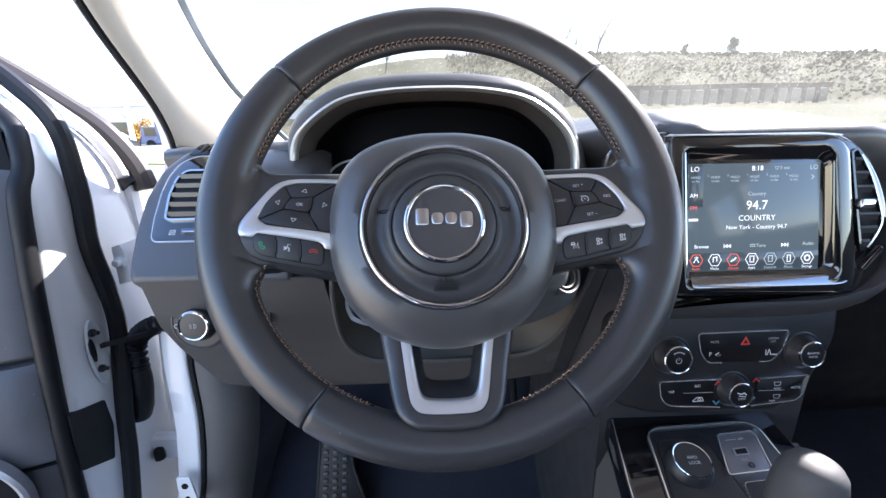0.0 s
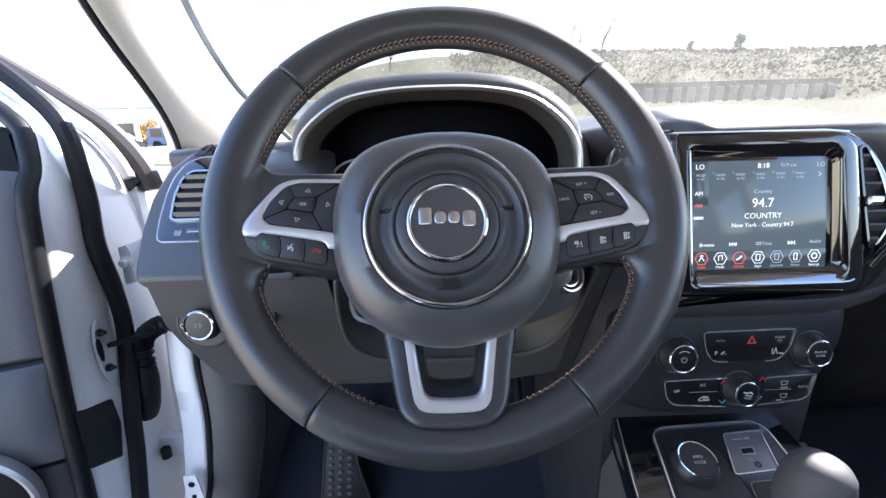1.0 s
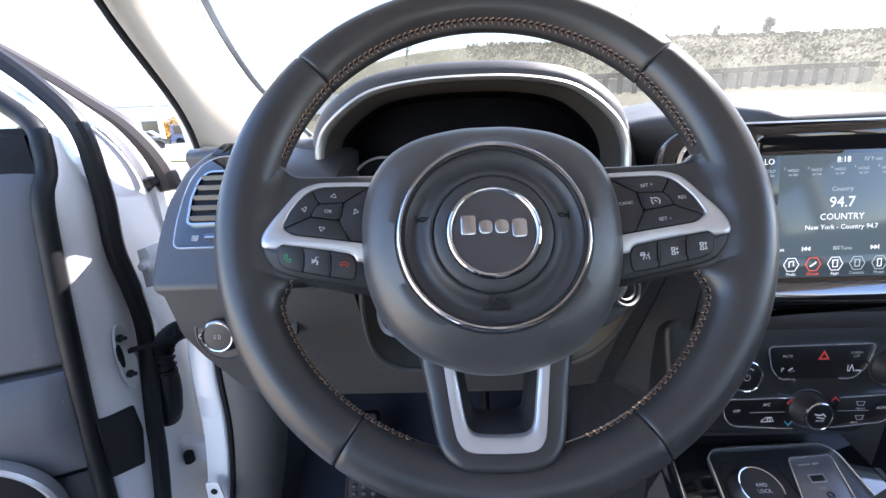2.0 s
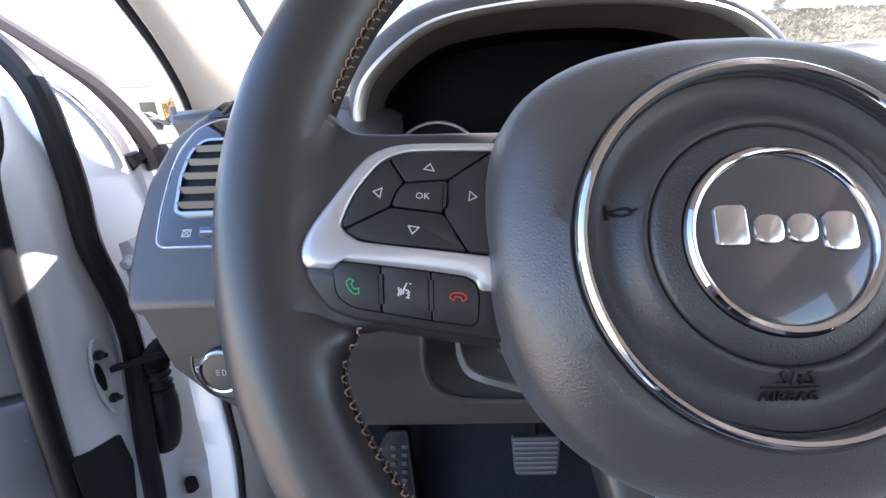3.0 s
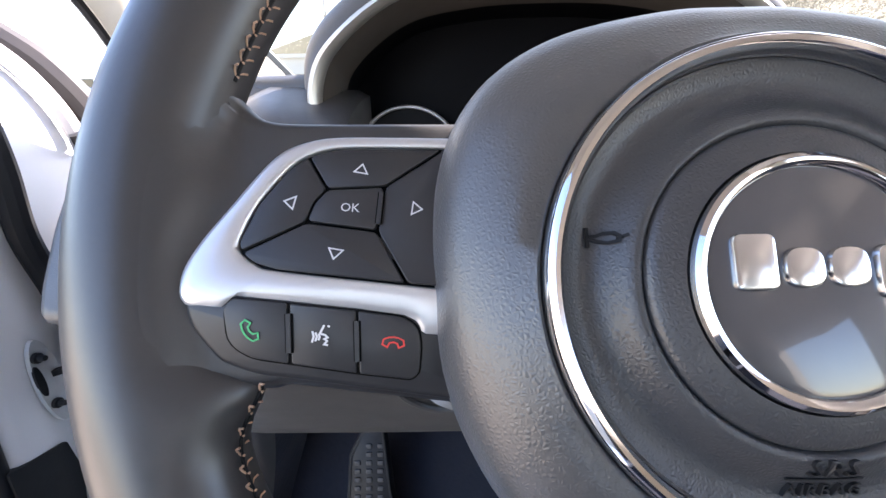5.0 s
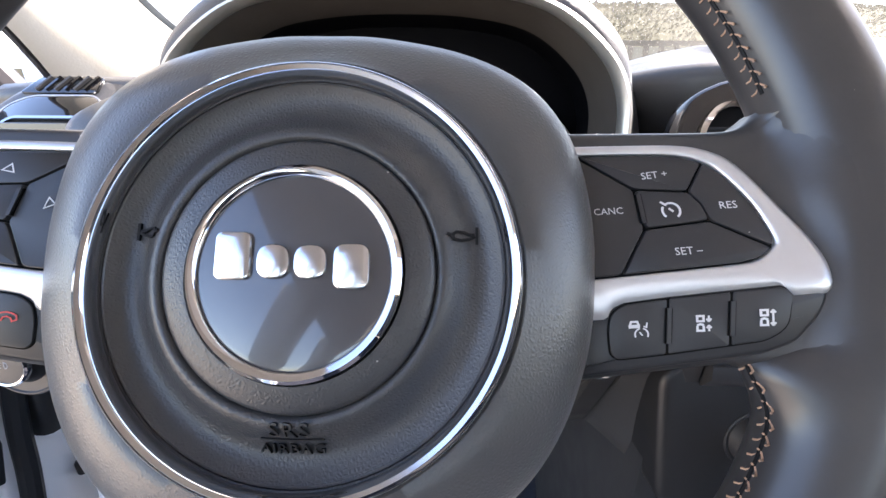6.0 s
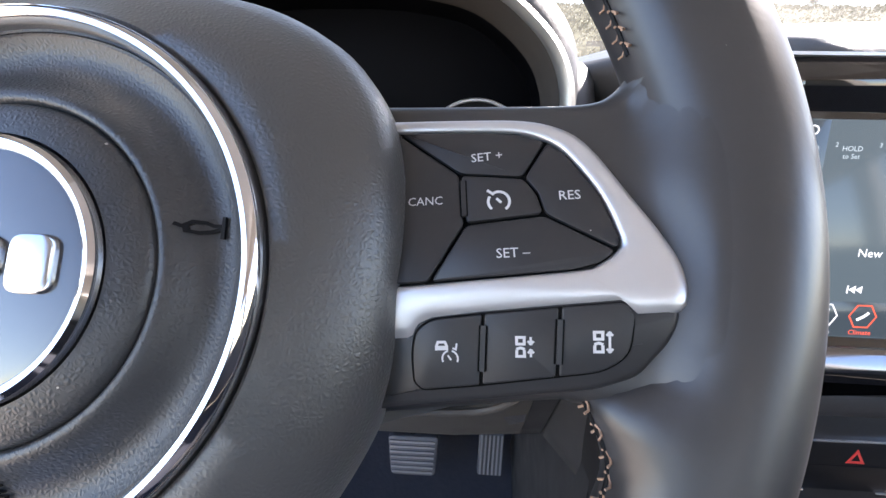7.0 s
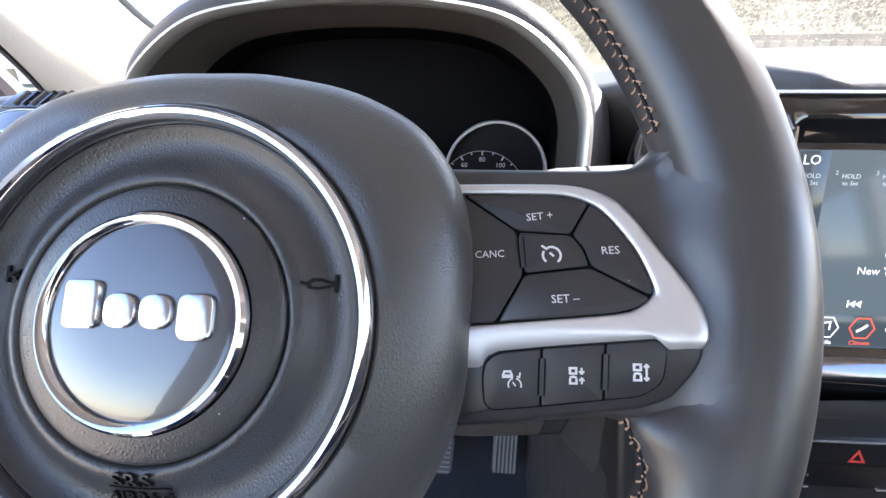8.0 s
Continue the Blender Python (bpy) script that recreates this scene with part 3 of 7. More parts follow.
# raised badge shapes, plain
for x0, x1, y0, y1, r in ((-20.5, -10.9, -23.0, -10.2, 2.2), (-9.4, -0.6, -22.6, -13.4, 4.2), (0.4, 9.2, -22.6, -13.4, 4.2), (10.8, 20.4, -25.2, -13.0, 3.2)):
    o = rounded([(x0 * MM, y0 * MM - HUB_C), (x1 * MM, y0 * MM - HUB_C), (x1 * MM, y1 * MM - HUB_C), (x0 * MM, y1 * MM - HUB_C)], r * MM, 5)
    solid("badge_bar", *plate(o, 0.0262, 0.002, 0.0009), BADGEBAR, badge, "chrome badge shape")
# embossed marks; the lettering's relief shadow is put into a darker vinyl colour
EMBOSSSHADE = material("emboss_shade_vinyl", (0.011, 0.011, 0.012), 0.5)
for word, size, y in (("SRS", 0.0060, -0.0412), ("AIRBAG", 0.0042, -0.0470)):
    solid("airbag_lettering", *lettering(word, size, 0, y, 0.0, 0.0007, height=lambda x, y: dish_height(x, y) + 0.0004, spacing=1.12, wide=1.12), EMBOSSSHADE, hub)
solid("airbag_lettering", *ribbon([(-0.0085 + 0.001 * k, -0.0442) for k in range(18)], 0.0005, -0.0004, 0.0007, height=dish_height), EMBOSSSHADE, hub)
for s in (-1, 1):
    pts = [[(3.8, 2.6), (3.8, -2.4)], [(3.4, -0.2), (1.6, -0.9), (-0.6, -1.4), (-2.6, -1.2), (-3.0, 0.0), (-2.0, 1.0), (0.2, 1.0), (1.8, 0.4), (3.2, 0.4)], [(-3.4, -0.2), (-4.6, 0.2)]]
    solid("horn_mark", *merged(*[ribbon([(s * (45.0 + x) * MM, (y - 9.2) * MM - HUB_C) for x, y in p], 0.0008, -0.0006, 0.0008, height=dish_height) for p in pts]), BLACK, hub)

# lower spoke with its silver fork
half_out = [(-36.5, -84), (-34.6, -98), (-31.0, -122), (-28.4, -137), (-25.6, -145.5), (-18.5, -150.6), (0, -151.6)]
half_mid = [(-29.5, -84), (-27.6, -98), (-23.9, -121), (-21.2, -135), (-18.2, -140.6), (-12.5, -142.6), (0, -143.2)]
half_in = [(-24.0, -84), (-21.8, -100), (-18.8, -118), (-17.4, -125), (-15.6, -129), (-11.0, -131), (0, -131.4)]


def whole(h):
    p = [(a, b) for a, b, _ in smooth_path([(*q, 0) for q in h], 5)]
    return p + [(-x, y) for x, y in p[-2::-1]]


half_edge = [(-52, -84), (-50, -96), (-44.5, -122), (-39.6, -143), (-34.2, -153.5), (-22, -160.4), (0, -161.8)]
WE, WO, WM, WI = (resample(whole(h), 90) for h in (half_edge, half_out, half_mid, half_in))


def fork_section(*points):
    """Sections across the open fork: (path, path, share, height over its face) for each corner."""
    loops = []
    for k in range(90):
        sec = []
        for a, b, t, z in points:
            x, y = a[k][0] + (b[k][0] - a[k][0]) * t, a[k][1] + (b[k][1] - a[k][1]) * t
            zf = float(np.interp(-y, [84, 122, 138, 150, 162], [-5, -1.2, 2.6, 7.4, 12.5]))
            sec.append((x * MM, y * MM, (zf + z) * MM))
        loops.append(sec)
    return loft(loops, closed=True)


low = solid("lower_spoke", *fork_section((WE, WO, 0, -18), (WE, WO, 0, -5.5), (WE, WO, 0.05, -3.6), (WE, WO, 0.18, -2.0), (WE, WO, 0.4, -0.8), (WE, WO, 0.9, -0.4), (WE, WO, 1.02, -0.8), (WE, WO, 1.02, -18)), LEATHER, wheel, sharp=60)
solid("silver_fork", *fork_section((WO, WM, 0, -6), (WO, WM, 0, -0.4), (WO, WM, 0.05, 0.5), (WO, WM, 0.5, 0.8), (WO, WM, 0.94, 0.5), (WO, WM, 1, -0.3), (WM, WI, 0.12, -3.0), (WM, WI, 0.12, -6)), SATIN, low, "satin silver fork trim", sharp=60)
solid("fork_wall", *fork_section((WM, WI, 0.02, -4), (WM, WI, 0.1, -2.4), (WM, WI, 0.5, -8), (WM, WI, 0.9, -14), (WM, WI, 1.0, -22), (WM, WI, 0.7, -24), (WM, WI, 0.0, -20)), KEY, low, "dark inner wall of the fork", sharp=60)

# ---- steering column ----
column = thing("steering_column", WHEEL, "grey plastic steering column shroud with stalks", "steering column")
COL_NEAR = [(-58, 40), (-62, 10), (-62, -40), (-52, -66), (-30, -76), (40, -76), (60, -74), (80, -68), (98, -60), (108, -50), (112, -34), (108, -12), (96, 14), (66, 40), (30, 50), (-30, 50)]
COL_FAR = [(-64, 44), (-70, 10), (-70, -46), (-60, -80), (-30, -92), (40, -94), (79, -90), (110, -82), (134, -72), (150, -58), (156, -36), (152, -10), (134, 18), (90, 44), (30, 56), (-30, 56)]
loops = []
for n, k, g in ((-44, 0.0, 0.88), (-48, 0.0, 0.955), (-56, 0.02, 0.995), (-66, 0.1, 1.0), (-100, 0.46, 1.0), (-150, 1.0, 1.0), (-290, 1.0, 1.0)):
    o = [(a[0] + (b[0] - a[0]) * k, a[1] + (b[1] - a[1]) * k) for a, b in zip(COL_NEAR, COL_FAR)]
    loops.append([(x * g * MM, y * g * MM, n * MM) for x, y in rounded(o, 14, 3)])
STALK = material("stalk_plastic", (0.16, 0.16, 0.165), 0.4, grain=0.1, size=0.001)
SHROUD = material("shroud_plastic", (0.115, 0.113, 0.110), 0.5, grain=0.25, size=0.0012)
solid("shroud", *loft(loops), SHROUD, column, sharp=50)
lever = smooth_path([(-0.099, -0.056, -0.126), (-0.098, -0.066, -0.128), (-0.093, -0.076, -0.129), (-0.083, -0.081, -0.126), (-0.066, -0.086, -0.128), (-0.050, -0.090, -0.130)], 4)
solid("tilt_lever", *loft([[(x + dx, y + dy, z + dz) for dx, dy, dz in ((-0.0016, -0.0016, 0.004), (0.0012, 0.0016, 0.0045), (0.0016, 0.002, -0.004), (-0.0012, -0.0012, -0.0045))] for x, y, z in lever]), material("lever_grey", (0.16, 0.16, 0.16), 0.34), column, "smooth grey tilt lever", sharp=50)
for s, v0 in ((1, 0.030), (-1, 0.002)):
    path = [(s * 0.05, v0, -0.085), (s * 0.09, v0 + 0.010, -0.080), (s * 0.13, v0 + 0.0165, -0.076), (s * 0.165, v0 + 0.018, -0.074), (s * 0.176, v0 + 0.018, -0.073)]
    stalk = solid("stalk", *tube(path, 0.008, 16, [0.007, 0.0075, 0.0085, 0.0085, 0.006]), STALK, column, "grey control stalk")
    for x in (0.143, 0.152):
        solid("ring_line", *tube([(s * (x + d), v0 + 0.0171 + d * 0.04, -0.0752) for d in (0.0, 0.0008)], 0.0089, 16), GAP, stalk)
socket = Matrix.Translation((0.114, -0.046, -0.074)) @ pose(0, 0, 0, 0, 24)
for name, section, mat in (("socket_cove", ((0.0175, -0.02), (0.0175, 0.002), (0.0165, 0.0032), (0.0150, 0.0022), (0.0142, -0.02)), SHROUD), ("socket_ring", ((0.0125, -0.02), (0.0125, 0.001), (0.0117, 0.0022), (0.0106, 0.0012), (0.0102, -0.02)), SHROUD), ("socket_blank", ((0.0104, -0.02), (0.0104, -0.004), (0.0070, -0.003), (0.001, -0.003), (0.001, -0.02)), DARK)):
    v, f = ring_body(section, 40)
    solid(name, [tuple(socket @ Vector(p)) for p in v], f, mat, column)


# ---- dashboard ----
dash = thing("dashboard", Matrix(), "dark grey soft-touch dashboard sunlit along its top", "dashboard")


def top_height(x):
    """Crest height of the dash pad along the car's width."""
    return float(np.interp(x, [-0.36, -0.2, 0.2, 0.3, 0.42, 0.52, 0.6, 1.1], [1.190, 1.198, 1.205, 1.232, 1.236, 1.226, 1.208, 1.200]))


def lip(x):
    """Rear edge (y, z) of the dash pad."""
    return (float(np.interp(x, [-0.41, -0.365, -0.357, -0.26, -0.175, -0.165, 0.165, 0.175, 0.205, 0.235, 0.285, 0.295, 0.5, 0.56, 1.1], [0.68, 0.62, 0.562, 0.556, 0.54, 0.69, 0.69, 0.605, 0.60, 0.54, 0.528, 0.474, 0.470, 0.482, 0.50])),
            float(np.interp(x, [-0.36, -0.26, -0.17, 0.17, 0.20, 0.235, 0.285, 0.295, 0.5, 0.56, 1.1], [1.186, 1.193, 1.193, 1.195, 1.196, 1.203, 1.206, 1.2015, 1.2015, 1.192, 1.18])))


loops = []
for x in sorted([-0.41, -0.385, -0.362, *np.linspace(-0.355, 1.10, 64), -0.176, -0.17, -0.164, 0.164, 0.17, 0.176, 0.284, 0.29, 0.296]):
    ly, lz = lip(x)
    h = top_height(x)
    sec = [(ly + 0.02, lz - 0.05), (ly - 0.001, lz - 0.008), (ly + 0.002, lz), (ly + 0.012, lz + 0.004 + (h - lz) * 0.12), (min(ly + 0.06, 0.75), lz + (h - lz) * 0.5), (min(ly + 0.12, 0.77), lz + (h - lz) * 0.86), (min(ly + 0.2, 0.79), h), (0.80, h - 0.004), (0.92, h - 0.012), (1.06, h - 0.03), (1.06, h - 0.2)]
    loops.append([(x, y, z) for y, z in sec])
solid("dash_pad", *loft(loops, closed=True), DASH, dash, sharp=70)

# end cap with the sloping vent face
CAP = [(-0.331, 1.060), (-0.3375, 1.075), (-0.3445, 1.106), (-0.3475, 1.139), (-0.339, 1.170), (-0.318, 1.189), (-0.292, 1.196), (-0.16, 1.198), (-0.16, 1.060)]


def cap_y(z):
    return 0.455 + (z - 1.094) * 1.0


def slope_plate(outline, top, thick, bevel):
    """A plate on the sloping end of the dash, by x and z."""
    v, f = plate(outline, 0, thick, bevel)
    k = math.sqrt(0.5)
    return [(x, cap_y(z) - (h + top) * k, z + (h + top) * k) for x, z, h in v], f


solid("dash_end", *slope_plate(rounded(CAP, 0.006, 3), 0.0, 0.12, 0.006), DASH, dash, sharp=50)


def front_plate(outline, y, thick, bevel, tilt=0.0, z0=1.0):
    v, f = plate(outline, 0, thick, bevel)
    return [(x, y - h + (z - z0) * tilt, z) for x, z, h in v], f


# the lower fascia recedes towards the pedals; a recess takes the steering column
U_CUT = [(-0.117, 1.0585), (-0.124, 1.02), (-0.127, 0.966), (-0.120, 0.931), (-0.102, 0.909), (-0.078, 0.901), (0.016, 0.897), (0.10, 0.903), (0.132, 0.914), (0.150, 0.934), (0.162, 0.966), (0.167, 1.000), (0.170, 1.0585)]


U_CUT = resample([(p[0], p[1]) for p in smooth_path([(*q, 0) for q in U_CUT], 8)], 60)


def knee_y(x, z):
    a = float(np.interp(z, [0.845, 0.90, 0.96, 1.0, 1.06], [0.541, 0.506, 0.463, 0.439, 0.424]))
    b = 0.43 + (1.05 - z) * 0.535
    c = 0.428 + (1.05 - z) * 0.12
    t = min(1.0, max(0.0, (x + 0.24) / 0.10))
    u = min(1.0, max(0.0, (x - 0.185) / 0.03))
    return (a * (1 - t) + b * t) * (1 - u) + c * u


def knee_sheet(name, bottom, top, xs, mat, thick=0.012, label="", back=0.0):
    """A moulded sheet on the receding lower fascia between two edges given by x."""
    loops = []
    for x in xs:
        zb, zt = bottom(x), top(x)
        zs = np.linspace(zb, zt, 12)
        front = [(x, knee_y(x, zb) + 0.006 + back, zb - 0.003)] + [(x, knee_y(x, z) + back, float(z)) for z in zs]
        loops.append(front + [(x, knee_y(x, z) + thick + 0.01 + back, float(z)) for z in zs[::-1]])
    solid(name, *loft(loops), mat, dash, label, sharp=40)


def u_low(x):
    low = [p for p in U_CUT if p[1] < (0.966 if p[0] < 0 else 1.004)]
    return float(np.interp(x, [p[0] for p in low], [p[1] for p in low]))


def bottom_edge(x):
    return float(np.interp(x, [-0.326, -0.318, -0.30, -0.27, 0.10, 0.175, 0.20, 0.245], [0.93, 0.862, 0.851, 0.845, 0.845, 0.862, 0.876, 0.893]))


knee_sheet("knee_panel", bottom_edge, lambda x: 1.0585, [-0.322, -0.318, -0.31, -0.28, -0.25, -0.22, -0.19, -0.16, -0.14, -0.1275], LOWER)
knee_sheet("knee_panel", bottom_edge, u_low, [-0.1275, -0.1262, -0.124, -0.121, -0.117, -0.112, *np.linspace(-0.107, 0.125, 30), 0.130, 0.135, 0.140, 0.145, 0.150, 0.154, 0.157, 0.160, 0.163, 0.166], LOWER)
# right of the column the panel's shade is put into a darker plastic
knee_sheet("stack_trim", bottom_edge, lambda x: 1.0585, [0.1665, 0.170, 0.178, 0.1855], DARK)
knee_sheet("stack_trim", bottom_edge, lambda x: 1.0585, [0.1870, 0.197, 0.205, 0.215, 0.2235], DARK)
knee_sheet("stack_trim", bottom_edge, lambda x: 1.0585, [0.2250, 0.235, 0.25], DARK)
loops = []
for k, (s_, d) in enumerate(((1.0, 0.004), (0.985, 0.014), (0.955, 0.034), (0.90, 0.052), (0.78, 0.064), (0.6, 0.07))):
    loops.append([((x - 0.03) * s_ + 0.03, knee_y(min(x, 0.18), z) + d, (z - 1.0585) * s_ + 1.0585) for x, z in U_CUT])
solid("recess_lip", *tube([(x, knee_y(min(x, 0.18), z) + 0.002, z) for x, z in U_CUT], 0.0036, 8), LOWER, dash, "rolled lip round the column recess")
solid("column_recess", *loft(loops, closed=False), material("recess_plastic", (0.12, 0.110, 0.096), 0.55, grain=0.3, size=0.0012), dash)
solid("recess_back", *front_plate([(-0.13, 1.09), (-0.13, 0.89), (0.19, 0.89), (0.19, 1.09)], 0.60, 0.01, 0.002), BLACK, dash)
solid("mid_panel", *front_plate(rounded([(-0.165, 1.0625), (-0.165, 1.10), (0.24, 1.10), (0.24, 1.0625)], 0.003, 2), 0.432, 0.03, 0.004, 0.05), DARK, dash, sharp=50)
solid("underside", *loft([[(-0.31, 0.556, z), (0.20, 0.556, z), (0.20, 0.90, z + 0.02), (-0.31, 0.90, z + 0.02)] for z in (0.853, 0.862)]), BLACK, dash)
solid("dash_cheek", *loft([[(x, y + d, z) for y, z in ((0.63, 1.203), (0.606, 1.2015), (0.590, 1.196), (0.576, 1.184), (0.562, 1.165), (0.548, 1.142), (0.533, 1.115), (0.518, 1.085), (0.62, 1.085))] for x, d in ((0.170, 0.02), (0.176, 0.004), (0.185, 0.0), (0.198, 0.002), (0.2065, 0.01))]), DASH, dash, sharp=60)
# small grille beside the column
for k in range(6):
    pts = [(0.146 + k * 0.0012, 0.903 - k * 0.0033), (0.1645, 0.912 - k * 0.0030)]
    v, f = ribbon(pts, 0.0009, 0, 0.0008)
    solid("grille_slot", [(x, knee_y(x, z) - 0.0008 - h, z) for x, z, h in v], f, DOORTRIM, dash)

# dimmer thumb wheels beside the light switch
dim = thing("dimmer_switch", pose(-0.2180, 0.4430, 1.008, 90 - 23), "pair of ribbed dimmer thumb wheels in grey plastic", "dimmer switch")
solid("frame", *plate(rounded([(-0.026, -0.017), (0.022, -0.012), (0.022, 0.02), (-0.026, 0.02)], 0.003, 3), 0.001, 0.006, 0.0008), LOWER, dim)
solid("seam", *ribbon(rounded([(-0.026, -0.017), (0.022, -0.012), (0.022, 0.02), (-0.026, 0.02)], 0.003, 3), 0.0010, 0.0, 0.0013, True), BLACK, dim)
WHEELGREY = material("thumb_wheel_grey", (0.13, 0.125, 0.125), 0.38, grain=0.1, size=0.0008)
for x in (-0.0155, 0.0095):
    solid("wheel_pocket", *plate([(x - 0.0050, -0.0125), (x + 0.0062, -0.0125), (x + 0.0062, 0.0125), (x - 0.0050, 0.0125)], 0.0013, 0.001, 0.0002), BLACK, dim)
    v, f = turned([(0.001, -0.0042), (0.0118, -0.0042), (0.0125, -0.0034), (0.0125, 0.0024), (0.0118, 0.0032), (0.001, 0.0032)], 36)
    turner = solid("thumb_wheel", [(c + x, a, b - 0.0078) for a, b, c in v], f, WHEELGREY, dim, "grey thumb wheel with a pale rim")
    v, f = ring_body([(0.0119, 0.0030), (0.0128, 0.0024), (0.0128, 0.0034), (0.0119, 0.0038)], 36)
    solid("wheel_rim", [(c + x, a, b - 0.0078) for a, b, c in v], f, SATIN, turner)
for x in (-0.0055, 0.0005):
    for k in range(5):
        solid("symbol", *ribbon([(x - 0.0008, -0.0085 + k * 0.0040), (x + 0.0008, -0.0085 + k * 0.0040)], 0.0022 - 0.0003 * k, 0.001, 0.0012), DIMPRINT, dim)

# light switch
lamp = thing("headlight_switch", pose(-0.2745, 0.4365, 1.0035, 90 - 8), "round headlight switch with chrome-edged grey knob", "switch")
solid("dial_plate", *turned([(r * MM, z * MM) for r, z in ((32, -8), (32, 0.5), (31, 1.6), (29.6, 1.8), (28.8, 0.8), (24, 0.6), (1, 0.6))], 64), KEY, lamp)
knob = solid("knob", *turned([(r * MM, z * MM) for r, z in ((21, 0), (20.5, 2), (18.5, 5), (17.2, 10), (17, 12), (16, 13.2))], 56), KEY, lamp)
solid("knob_ring", *ring_body([(r * MM, z * MM) for r, z in ((17.4, 10), (17.2, 13.2), (16.0, 14.2), (14.8, 13.8), (14.6, 11))], 64), CHROME, knob, "chrome ring")
solid("knob_face", *turned([(r * MM, z * MM) for r, z in ((14.8, 11), (14.8, 13.2), (13, 13.5), (1, 13.6))], 48), KEY, knob)
solid("symbol", *merged(ribbon(circle(0.0012, 0, 0.0024, 12, -90, 90) + [(0.0012, -0.0024)], 0.0006, 0.0136, 0.0138), *[ribbon([(-0.004, y), (-0.0012, y)], 0.0006, 0.0136, 0.0138) for y in (-0.0018, 0, 0.0018)]), DIMPRINT, knob)
for a in (150, 112, 80, 50, 188):
    x, y = 0.0262 * math.cos(radians(a)), 0.0262 * math.sin(radians(a))
    solid("symbol", *(ribbon(circle(x, y, 0.0022, 12), 0.0007, 0.0008, 0.0010, True) if a in (112, 188) else merged(*[ribbon([(x - 0.002, y + d), (x + 0.002, y + d)], 0.0007, 0.0008, 0.0010) for d in (-0.0014, 0, 0.0014)])), PRINT, lamp)


# ---- side air vent ----
def slope_pose(x, z):
    return Matrix.Translation((x, cap_y(z), z)) @ pose(0, 0, 0, 45)


vent = thing("air_vent", slope_pose(-0.29, 1.128), "gloss black side air vent with a chrome frame and horizontal slats", "air vent", group="air vents")
q2 = math.sqrt(2)


def sl(pts):
    """x, z of the dash end, as places on the vent's own face."""
    return [(x + 0.29, (z - 1.128) * q2) for x, z in pts]


PANEL = sl([(-0.3205, 1.094), (-0.3255, 1.116), (-0.3275, 1.140), (-0.326, 1.158), (-0.317, 1.174), (-0.30, 1.181), (-0.246, 1.181), (-0.236, 1.17), (-0.236, 1.094)])
OPEN = sl([(-0.311, 1.113), (-0.3155, 1.137), (-0.3135, 1.155), (-0.305, 1.1635), (-0.247, 1.1635), (-0.247, 1.113)])
po, oo = rounded(PANEL, 0.008, 4), rounded(OPEN, 0.006, 4)
solid("panel", *plate(po, 0.0025, 0.004, 0.002), PIANO, vent, "gloss black panel")
solid("panel_edge", *ribbon(inset(po, -0.0004), 0.0011, 0.0, 0.0022, True), SATIN, vent)
solid("vent_frame", *ribbon(oo, 0.0026, 0.002, 0.0056, True), CHROME, vent, "chrome frame")
solid("vent_throat", *plate(inset(oo, 0.0015), 0.0030, 0.0005, 0.0002), BLACK, vent)
ys = [p[1] for p in OPEN]
for k in range(5):
    y = min(ys) + (max(ys) - min(ys)) * (k + 0.55) / 5.2
    x0 = -0.0215 - 0.003 * math.sin(math.pi * k / 5)
    solid("slat", *loft([[(x, y - 0.0024, 0.0034), (x, y + 0.0014, 0.0066), (x, y + 0.0026, 0.0062), (x, y - 0.0012, 0.0032)] for x in (x0, 0.0435)]), SLAT, vent)
solid("slide_knob", *plate(rounded([(0.002, -0.028 - 0.013), (0.03, -0.041), (0.03, -0.0335), (0.002, -0.0335)], 0.0015, 3), 0.0062, 0.004, 0.0012), PIANO, vent)
solid("slide_knob", *ribbon([(0.004, -0.0385), (0.03, -0.0385)], 0.0016, 0.006, 0.0068), CHROME, vent)
solid("symbol", *merged(ribbon([(-0.0125, -0.040), (-0.0065, -0.040), (-0.0065, -0.0345), (-0.0125, -0.0345)], 0.0007, 0.0025, 0.0027, True), ribbon([(-0.0115, -0.039), (-0.0075, -0.0355)], 0.0007, 0.0025, 0.0027), ribbon([(-0.0115, -0.0355), (-0.0075, -0.039)], 0.0007, 0.0025, 0.0027)), PRINT, vent)
# padded swell between the side vent and the instrument hood
SWELL = [(0.462, 1.09), (0.463, 1.135), (0.466, 1.152), (0.473, 1.166), (0.486, 1.175), (0.51, 1.182), (0.54, 1.188), (0.57, 1.192), (0.61, 1.193), (0.61, 1.09)]
loops = []
for x, back, drop in ((-0.2345, 0.040, 0.030), (-0.2335, 0.026, 0.017), (-0.230, 0.014, 0.008), (-0.224, 0.006, 0.003), (-0.214, 0.001, 0.0), (-0.19, 0.0, 0.0), (-0.17, -0.001, 0.003), (-0.155, -0.002, 0.008), (-0.146, -0.002, 0.013)):
    sec = [(p[0], p[1]) for p in smooth_path([(*p, 0) for p in SWELL[1:-1]], 4)]
    loops.append([(x, y + back * (0.61 - y) / 0.15, z - drop) for y, z in [SWELL[0]] + sec + [SWELL[-1]]])
solid("pad_swell", *loft(loops), DASH, dash, sharp=60)
# small demister slots above the side vent
dem = thing("demister_vent", slope_pose(-0.278, 1.1875), "small gloss demister grille on the dash corner", "air vent", group="air vents")
solid("frame", *plate(rounded([(-0.035, -0.006), (0.03, -0.006), (0.03, 0.012), (-0.022, 0.012)], 0.004, 3), 0.0022, 0.004, 0.001), PIANO, dem)
